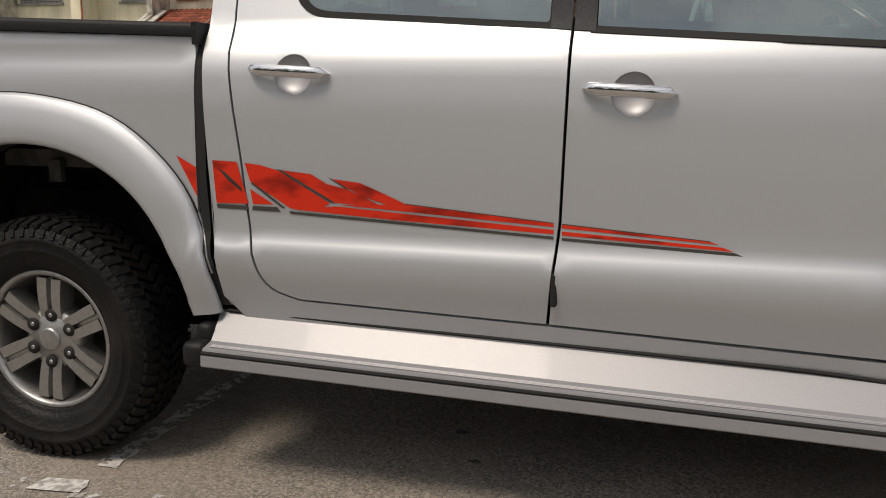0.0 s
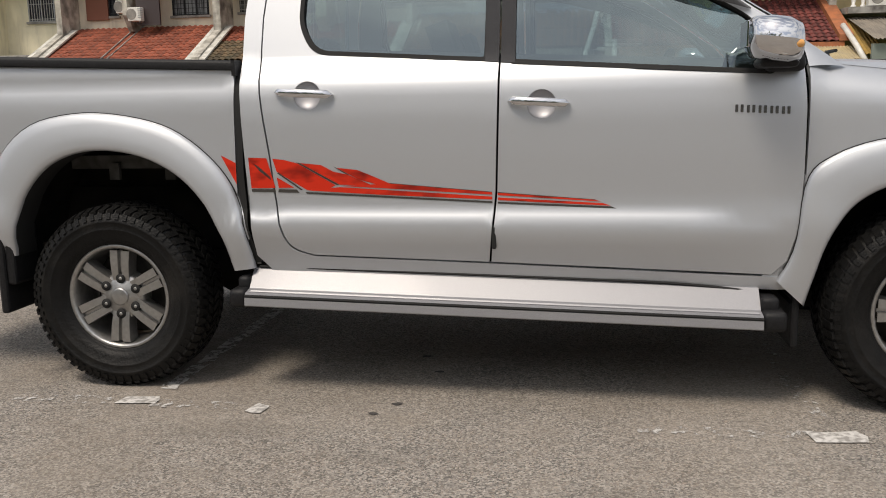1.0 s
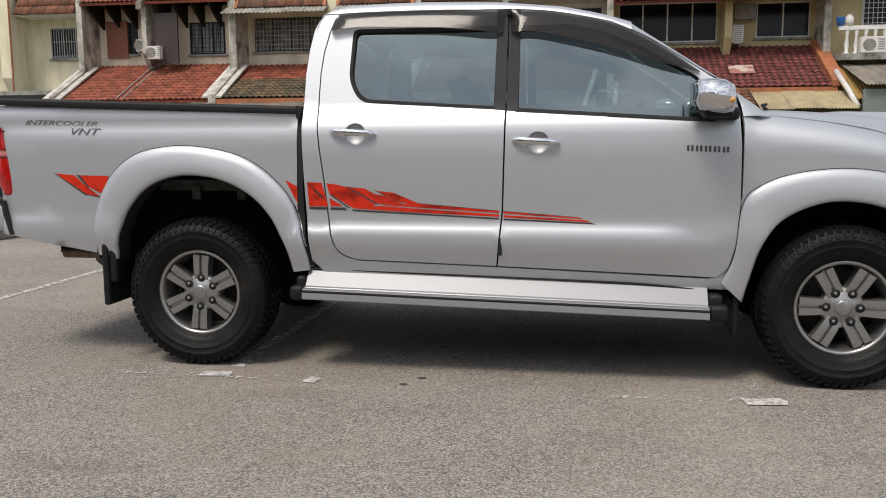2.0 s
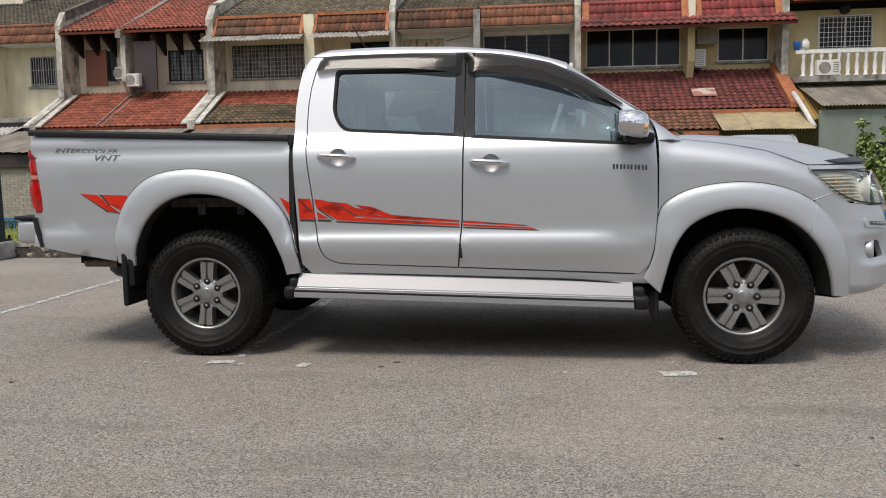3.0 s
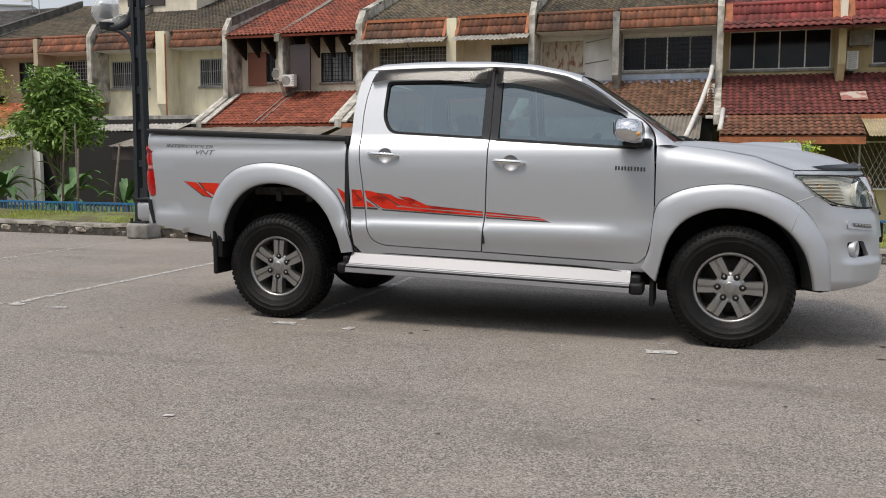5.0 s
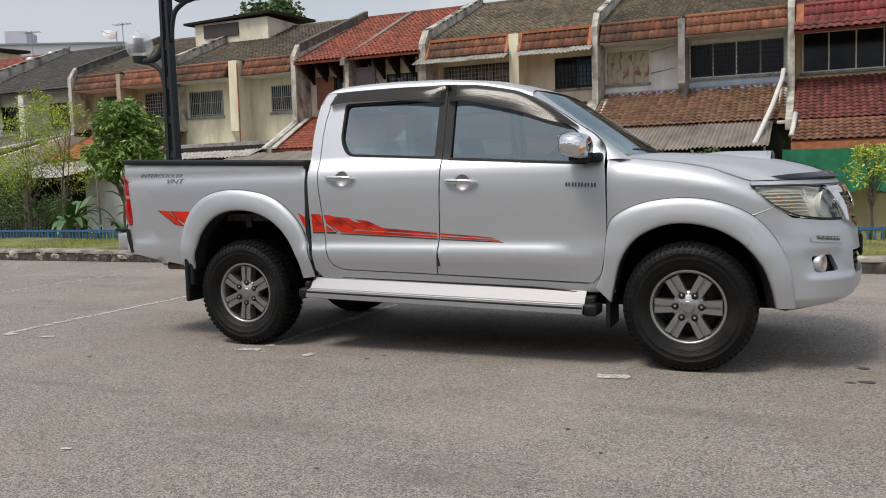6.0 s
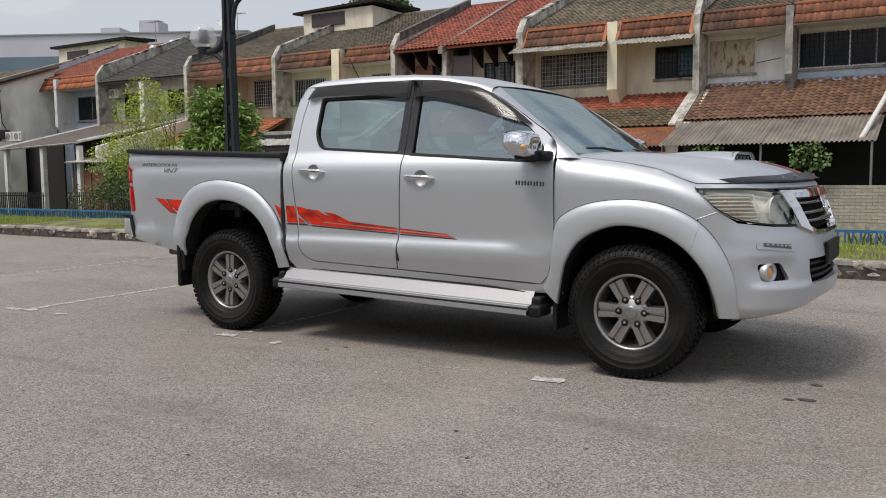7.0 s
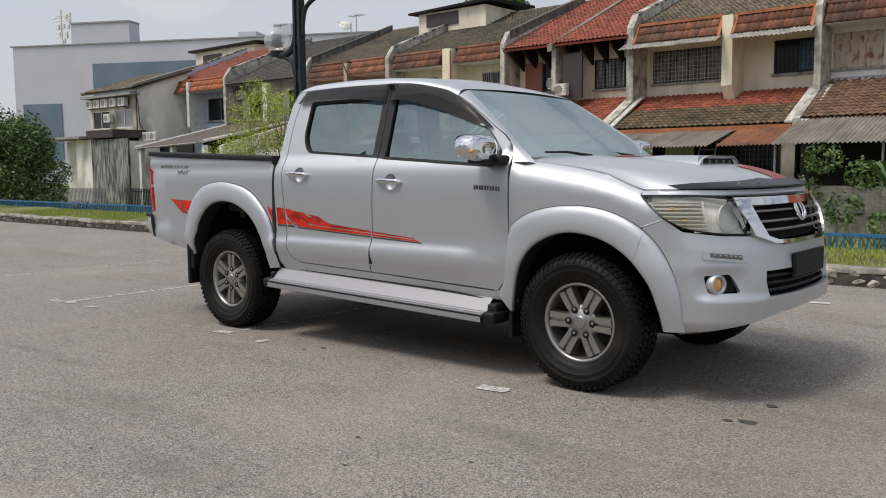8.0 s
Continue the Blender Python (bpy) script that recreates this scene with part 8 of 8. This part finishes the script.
# low whitewashed brick walls before the yards: courses of separate bricks
def brick_wall(x0, x1, y, z0, z1, label):
    w = thing("garden_wall", ((x0 + x1) / 2, y, z0), label, "wall", "garden walls")
    part("core", boxes((x0, x1, y + 0.006, y + 0.11, z0, z1)), M["brick"], w)
    me = None
    rows, rnd = int((z1 - z0) / 0.10), random.Random(3)
    n = int((x1 - x0) / 0.30)
    me = raw("brick", *box_vf(-0.142, 0.142, 0, 0.05, 0.006, 0.094), M["brick"])
    for j in range(rows):
        for i in range(n):
            if j * n + i >= 300:
                break
            o = new("brick", me)
            o.parent = w
            o.location = Vector((x0 + 0.15 + i * 0.30 + 0.15 * (j % 2) * (1 if i < n - 1 else 0), y - 0.004 + rnd.uniform(-0.004, 0.004), z1 - 0.1 * (j + 1))) - w.location
    return w


brick_wall(-4.4, 3.4, 22.6, GZ, 0.55, "whitewashed brick garden wall under plants")
brick_wall(-18.4, -12.2, 22.55, GZ + 0.2, 1.1, "whitewashed brick wall below a grey awning")
# white picket and black gate before the far houses
for x0, x1, y, m, lab in ((-46.5, -39.5, 19.8, M["galv"], "grey picket fence before the far yards"), (-38.8, -34.0, 20.5, M["iron"], "black iron gate and fence"), (-33.0, -26.5, 21.0, M["dark_panel"], "dark brown slatted yard fence")):
    f_ = thing("yard_fence", ((x0 + x1) / 2, y, GZ), lab, "fence", "yard fences")
    part("fence_rail", boxes((x0, x1, y - 0.02, y + 0.02, 0.0, 0.05), (x0, x1, y - 0.02, y + 0.02, GZ + 0.2, GZ + 0.25)), m, f_)
    me = raw("picket", *box_vf(-0.035, 0.035, -0.012, 0.012, 0.1, 1.2), m)
    for k in range(int((x1 - x0) / 0.16)):
        o = new("picket", me)
        o.parent, o.location = f_, (x0 + 0.1 + 0.16 * k - (x0 + x1) / 2, 0, 0)

# office block far off
OB = Matrix.Translation((-140.6, 60, 0)) @ Matrix.Rotation(math.atan2(16.4, 30.9), 4, "Z")
M["office"] = mat("pale_lilac_cladding", (0.50, 0.50, 0.56), 0.6, 0, (0.47, 0.47, 0.53), 0.3, 3)
M["office_glass"] = mat("blue_grey_glass", (0.10, 0.15, 0.20), 0.2, 0, (0.13, 0.18, 0.23), 0.2)
office = thing("office_building", (-140.6, 60, GZ), "pale lilac office block with blue-grey glass far behind the houses", "building")


def ob_box(*r):
    bm = boxes(r)
    bmesh.ops.transform(bm, matrix=OB, verts=bm.verts)
    return bm


part("main_block", ob_box(-0.1, 62, 0, 30, GZ, 21.5), M["office"], office)
part("roof_tower", ob_box(10.8, 21.2, 0.02, 3, 21.4, 24.7), M["office"], office)
part("roof_edge", ob_box(-0.5, 62, -0.2, 30, 21.4, 21.6), M["galv"], office)
part("tower_edge", ob_box(10.7, 21.3, -0.15, 3, 24.7, 24.95), M["galv"], office)
part("glass_band", ob_box(1.4, 8.5, -0.15, 0.1, 3, 12.1), M["office_glass"], office)
part("glass_band", ob_box(14.5, 34, -0.15, 0.1, 9, 18.3), M["office_glass"], office)
for x, z in ((38, 22), (44, 23)):
    part("roof_plant", ob_box(x, x + 3, 4, 8, 21, z + 1), M["office"], office)
mast = part("mast", tube([OB @ Vector((8.4, 1, 21.4)), OB @ Vector((8.4, 1, 27.2))], 0.16, 5), M["plastic_white"], office)
rnd = random.Random(12)
for k in range(11):
    h = 21.8 + 0.45 * k
    a, r = rnd.uniform(0, 3.14), rnd.uniform(0.5, 1.7)
    p, q = Vector((8.4 - r * math.cos(a), 1, h)), Vector((8.4 + r * math.cos(a), 1, h + rnd.uniform(-0.3, 0.6)))
    part("mast_arm", tube([OB @ p, OB @ q], 0.07, 4), M["plastic_white"], mast)
    part("mast_dish", boxes((-0.28, 0.28, -0.15, 0.15, -0.35, 0.35), bev=0.05), M["plastic_white"], mast)
    o = scene.collection.objects[-1]
    o.data.transform(Matrix.Translation(base_of(mast)))
    o.data.transform(Matrix.Translation(OB @ q - base_of(mast)))
lh = thing("far_house", (-50, 34, GZ), "beige house with a slanted dark roof behind the terrace", "house")
part("wall", boxes((-64.0, -55.2, 42.6, 45, GZ, 11.85)), WALLS["beige"], lh)
V = [Vector(p) for p in ((-64.6, 42.2, 11.95), (-54.6, 42.2, 12.0), (-54.6, 45.4, 12.15), (-64.6, 45.4, 12.1))]
part("roof", (V + [v + Vector((0, 0, 0.2)) for v in V], [(0, 1, 2, 3), (7, 6, 5, 4), (0, 4, 5, 1), (1, 5, 6, 2), (2, 6, 7, 3), (3, 7, 4, 0)]), M["wood_dark"], lh)
part("louvre", boxes((-62.7, -60.0, 42.5, 42.6, 10.8, 11.6)), M["dark_panel"], lh)
part("top_wall", boxes((-64.0, -55.2, 42.62, 45, 11.85, 12.0)), WALLS["beige"], lh)
M["vent_silver"] = mat("silver_vent_metal", (0.62, 0.63, 0.64), 0.35, 0.6, (0.5, 0.5, 0.5), 9)
for x, y, z, r in ((-40.4, 34.5, 9.3, 0.24), (-42.2, 34.5, 9.1, 0.30), (-8.75, 35.0, 9.4, 0.24)):
    rv = thing("roof_vent", (x, y, z), "silver turbine ventilator on a tiled roof", "vent", "roof vents")
    part("neck", tube([(x, y, z - 0.2), (x, y, z + 0.12)], r * 0.75, 14), M["vent_silver"], rv, smooth=True)
    V, F = lathe([(r * 0.75, 0.12), (r, 0.2), (r * 1.08, 0.34), (r * 0.8, 0.5), (0.0, 0.56)], (0, 0, 0), n=18)
    part("cowl", ([Vector((x + v.x, y + v.z, z + v.y * 0.9)) for v in V], F), M["vent_silver"], rv, smooth=True)
sd = thing("satellite_dish", (-35.3, 34.5, 9.6), "grey satellite dish on a mast above the roof", "dish")
part("mast", tube([(-35.0, 34.5, 9.5), (-35.0, 34.5, 10.5)], 0.03, 6), M["galv"], sd)
V, F = lathe([(0.0, 0.0), (0.2, 0.03), (0.38, 0.10), (0.42, 0.13)], (0, 0, 0), n=22)
_r = Matrix.Rotation(radians(50), 3, "Z") @ Matrix.Rotation(radians(-40), 3, "X")
part("dish", ([_r @ v + Vector((-35.4, 34.4, 10.45)) for v in V], F), M["plastic_white"], sd, smooth=True)
part("feed_arm", tube([(-35.3, 34.45, 10.3), (-35.75, 34.0, 10.55)], 0.015, 5), M["galv"], sd)
for x, y, z in ((-42.0, 34.5, 10.1), (-34.6, 34.6, 9.9), (-10.5, 35.6, 9.9)):
    an = thing("tv_aerial", (x, y, z - 0.6), "thin grey television aerial on a roof", "aerial", "tv aerials")
    part("mast", tube([(x, y, z - 0.6), (x, y, z + 1.1)], 0.025, 5), M["galv"], an)
    for k in range(5):
        part("element", tube([(x - 0.5 + 0.25 * k, y - 0.3, z + 1.0), (x - 0.5 + 0.25 * k, y + 0.3, z + 1.0)], 0.012, 4), M["galv"], an)
    part("boom", tube([(x - 0.6, y, z + 1.0), (x + 0.7, y, z + 1.0)], 0.016, 4), M["galv"], an)

# ================= trees and plants =================
M["bark"] = mat("grey_bark", (0.16, 0.13, 0.10), 0.9, 0, (0.09, 0.075, 0.06), 12, bump=0.5)
M["leaf_dark"] = mat("dark_green_leaves", (0.055, 0.115, 0.025), 0.55, 0, (0.10, 0.16, 0.04), 2, island=0.5)
M["leaf_yellow"] = mat("yellow_green_leaves", (0.42, 0.48, 0.06), 0.6, 0, (0.28, 0.36, 0.05), 2, island=0.35)
M["leaf_mango"] = mat("mango_leaves", (0.11, 0.20, 0.035), 0.5, 0, (0.20, 0.31, 0.06), 1.2, island=0.5)
M["leaf_mid"] = mat("mid_green_leaves", (0.10, 0.19, 0.04), 0.55, 0, (0.17, 0.24, 0.06), 2, island=0.45)
M["banana"] = mat("banana_leaf", (0.035, 0.095, 0.022), 0.45, 0, (0.075, 0.15, 0.04), 3, island=0.5)


def leaf_cloud(centres, count, size, seed, narrow=0.35):
    rnd = random.Random(seed)
    V, F = [], []
    for _ in range(count):
        c, r = rnd.choice(centres)
        d = Vector((rnd.gauss(0, 1), rnd.gauss(0, 1), rnd.gauss(0, 1)))
        d = d.normalized() * r * rnd.uniform(0.35, 1.0) ** 0.6
        p = Vector(c) + Vector((d.x, d.y, d.z * 0.85))
        a = Vector((rnd.gauss(0, 1), rnd.gauss(0, 1), rnd.gauss(-0.5, 0.6))).normalized()
        b = a.cross(Vector((rnd.gauss(0, 1), rnd.gauss(0, 1), rnd.gauss(0, 1)))).normalized()
        s = size * rnd.uniform(0.6, 1.3)
        n = len(V)
        V += [p, p + a * s * 0.5 + b * s * narrow, p + a * s, p + a * s * 0.5 - b * s * narrow]
        F.append((n, n + 1, n + 2, n + 3))
    return V, F


def tree(x, y, h, r, leaf, label, seed, leaves=2600, size=0.16, lean=0.0, trunk=0.09, z0=-0.9, base=0.35, clumps=12, stems=1, narrow=0.35):
    rnd = random.Random(seed)
    t = thing("tree", (x, y, z0), label, "tree", "trees")
    centres = []
    for s in range(stems):
        ox, oy = (rnd.uniform(-0.5, 0.5), rnd.uniform(-0.4, 0.4)) if stems > 1 else (0, 0)
        top = Vector((x + lean + ox * 2, y + oy, z0 + h * 0.85))
        st = Vector((x + ox, y + oy, z0))
        pts = [st.lerp(top, k / 5) + Vector((rnd.uniform(-0.06, 0.06), rnd.uniform(-0.06, 0.06), 0)) for k in range(6)]
        tk = part("trunk", tube(pts, [trunk * (1 - 0.15 * k) for k in range(6)], 8), M["bark"], t, smooth=True)
        for k in range(clumps // stems):
            a = rnd.uniform(0, 6.28)
            f = rnd.uniform(base, 1.0)
            s0 = st.lerp(top, f * 0.8)
            rr = r * rnd.uniform(0.35, 0.95) * (1.1 - 0.5 * f)
            e = Vector((s0.x + math.cos(a) * rr, s0.y + math.sin(a) * rr, z0 + h * (base + (1.05 - base) * f * rnd.uniform(0.85, 1.05))))
            part("limb", tube([s0, s0.lerp(e, 0.5) + Vector((0, 0, 0.1)), e], [trunk * 0.4, trunk * 0.25, trunk * 0.1], 5), M["bark"], tk)
            centres.append((tuple(e), r * rnd.uniform(0.22, 0.42)))
    tagged(part("crown", leaf_cloud(centres, leaves, size, seed, narrow), leaf, t), kind="stuff")
    return t


tree(-14.75, 13.5, 4.3, 1.25, M["leaf_mango"], "leafy dark green mango tree behind the lamp post", 1, 12000, 0.20, base=0.36, clumps=48, narrow=0.15)
tree(-21.4, 16.3, 5.0, 2.1, M["leaf_yellow"], "thin yellow-green feathery tree behind the fence", 2, 11000, 0.10, 0.3, 0.035, base=0.25, clumps=36, stems=4, narrow=0.16)
tree(-23.8, 17.6, 2.8, 1.9, M["leaf_dark"], "low dark green bush before the far yard", 3, 8000, 0.11, 0, 0.035, base=0.12, clumps=28, stems=3, narrow=0.2)
tree(-39.4, 14.8, 4.4, 2.7, M["leaf_dark"], "dense dark green tree at the far end of the verge", 4, 20000, 0.20, base=0.05, clumps=60, narrow=0.22)
tree(-43.0, 15.0, 3.4, 2.6, M["leaf_mid"], "round green tree beside the end house", 5, 4000, 0.24, base=0.2, clumps=18)


def shrub(x, y, label, seed, shoots, spread):
    """An upright bush: many shoots set with small leaves all the way up."""
    rnd = random.Random(seed)
    t = thing("shrub", (x, y, -0.95), label, "shrub", "shrubs")
    centres = []
    for k in range(shoots):
        a, r = rnd.uniform(0, 6.28), spread * math.sqrt(rnd.random())
        h = rnd.uniform(2.3, 3.3) * (1 - 0.2 * (r / spread) ** 2)
        b = Vector((x + r * math.cos(a) * 0.5, y + r * math.sin(a) * 0.5, -0.95))
        e = Vector((x + r * math.cos(a), y + r * math.sin(a), -0.95 + h))
        part("shoot", tube([b, b.lerp(e, 0.5) + Vector((rnd.uniform(-0.06, 0.06), 0, 0)), e], [0.02, 0.013, 0.004], 5), M["bark"], t)
        for j in range(9):
            f = 0.12 + 0.88 * j / 8
            centres.append((tuple(b.lerp(e, f)), 0.22 * (1.15 - 0.85 * f ** 2)))
    tagged(part("foliage", leaf_cloud(centres, shoots * 520, 0.10, seed, 0.26), M["leaf_shrub"], t), kind="stuff")


M["leaf_shrub"] = mat("shrub_leaves", (0.16, 0.23, 0.06), 0.55, 0, (0.23, 0.29, 0.09), 2, island=0.45)
shrub(7.75, 9.4, "tall green shrub behind the blue railing", 6, 18, 0.8)
shrub(9.5, 10.0, "tall green shrub behind the blue railing", 9, 18, 1.0)
tree(5.1, 20.0, 2.5, 1.0, M["leaf_yellow"], "small slender tree in the back yard", 7, 700, 0.15, 0, 0.05, base=0.45, clumps=16, narrow=0.16)
tree(-27.5, 40.5, 13.0, 3.0, M["leaf_dark"], "dark tree rising behind the roofs", 8, 1600, 0.35, base=0.7, clumps=16)


def banana(x, y, h, seed, label):
    rnd = random.Random(seed)
    z0 = -0.9
    t = thing("banana_plant", (x, y, z0), label, "plant", "banana plants")
    part("stem", tube([(x, y, z0), (x + 0.05, y, z0 + h * 0.35), (x + 0.05, y, z0 + h * 0.6)], [0.09, 0.08, 0.05], 8), M["bark"], t)
    for k in range(13):
        a = rnd.uniform(0, 6.28)
        L, w = h * rnd.uniform(0.26, 0.46), rnd.uniform(0.07, 0.13)
        rise = rnd.uniform(0.6, 1.5)
        ax, sd = Vector((math.cos(a), math.sin(a), 0)), Vector((-math.sin(a), math.cos(a), 0))

        def pt(i, j):
            u = i / 10
            p = Vector((x, y, z0 + h * 0.5)) + ax * L * u + Vector((0, 0, L * (rise * 1.6 * u - 1.3 * u * u)))
            ww = w * math.sin(math.pi * (0.08 + 0.9 * u)) ** 0.7
            return p + sd * ww * (j - 1) + Vector((0, 0, 0.35 * ww if j != 1 else 0))
        part("leaf", grid(pt, range(11), range(3)), M["banana"], t, smooth=True)


for k, (x, y, h) in enumerate(((0.6, 18.0, 2.3), (-13.6, 10.2, 2.0), (-11.6, 10.0, 1.7), (-12.6, 11.6, 2.1), (-15.8, 12.5, 2.1), (-10.6, 11.0, 1.8))):
    banana(x, y, h, k + 3, "broad-leaved green banana plant in the yard")
for k, (x, y, h) in enumerate(((-10.2, 9.0, 2.2), (-11.0, 9.4, 2.6), (-12.2, 9.8, 2.4), (-9.4, 9.2, 2.3), (-13.2, 12.4, 2.9))):
    sp = thing("garden_stake", (x, y, -0.85), "bare grey wooden stake standing among yard plants", "stake", "garden stakes")
    part("pole", tube([(x, y, -0.85), (x + 0.05 * (k % 3 - 1), y, -0.85 + h * 0.5), (x + 0.12 * (k % 2), y, -0.85 + h)], [0.035, 0.03, 0.022], 7), M["bark"], sp, smooth=True)
cl = thing("creeper", (-1.8, 22.3, GZ), "green creeper climbing over the garden wall", "plant")
tagged(part("foliage", leaf_cloud([((-3.6 + 0.6 * k, 22.4, -0.6 + 0.5 * ((k * 7) % 5)), 0.6) for k in range(8)], 2600, 0.14, 31), M["leaf_dark"], cl), kind="stuff")

# what closes the place behind the walk: an added, unseen plain block and trees across the car park
M["block"] = wall_mat("plain_beige_block", (0.52, 0.49, 0.43))
# never in view; added for darker reflections in the truck's side
solo("wall_south", boxes((-70, 70, -46, -45.5, 0, 4.5)), M["block"], "unseen plain beige wall added across the car park", "wall", (0, -46, 0), kind="structure")


def tree_row(x0, x1, gap, y, high, label, seed, leaves, size=0.8, even=0.72):
    """A belt of broad trees: clumps of leaves piled from the ground to an uneven top."""
    rnd = random.Random(seed)
    centres = []
    for k in range(int((x1 - x0) / gap) + 1):
        x, top = x0 + gap * k + rnd.uniform(-1, 1), high * rnd.uniform(even, 1.08)
        for j in range(7):
            f = (j + 0.5) / 7
            centres.append(((x + rnd.uniform(-1, 1) * gap * 0.5, y + rnd.uniform(-1.5, 1.5), top * f), gap * rnd.uniform(0.35, 0.55) * (1.1 - 0.5 * f)))
    return tagged(raw_thing("tree_row", leaf_cloud(centres, leaves, size, seed, 0.4), M["leaf_dark"], label, "trees"), kind="stuff")


# unseen belt added to hide low sky, which darkens doors and ground
tree_row(-50, 12, 4.4, -30, 8.0, "unseen row of dark green trees added across the car park", 77, 14000)
tree_row(-14, -5, 2.6, -21, 14.5, "tall dark trees beside the car park", 78, 22000, 0.38)
tree_row(-5, 6, 2.2, -22, 12.5, "dark trees across the car park", 80, 20000, 0.38, 0.85)
tree_row(-28, -12, 1.6, -16, 10.2, "dense dark trees beside the car park", 79, 34000, 0.36, 0.92)
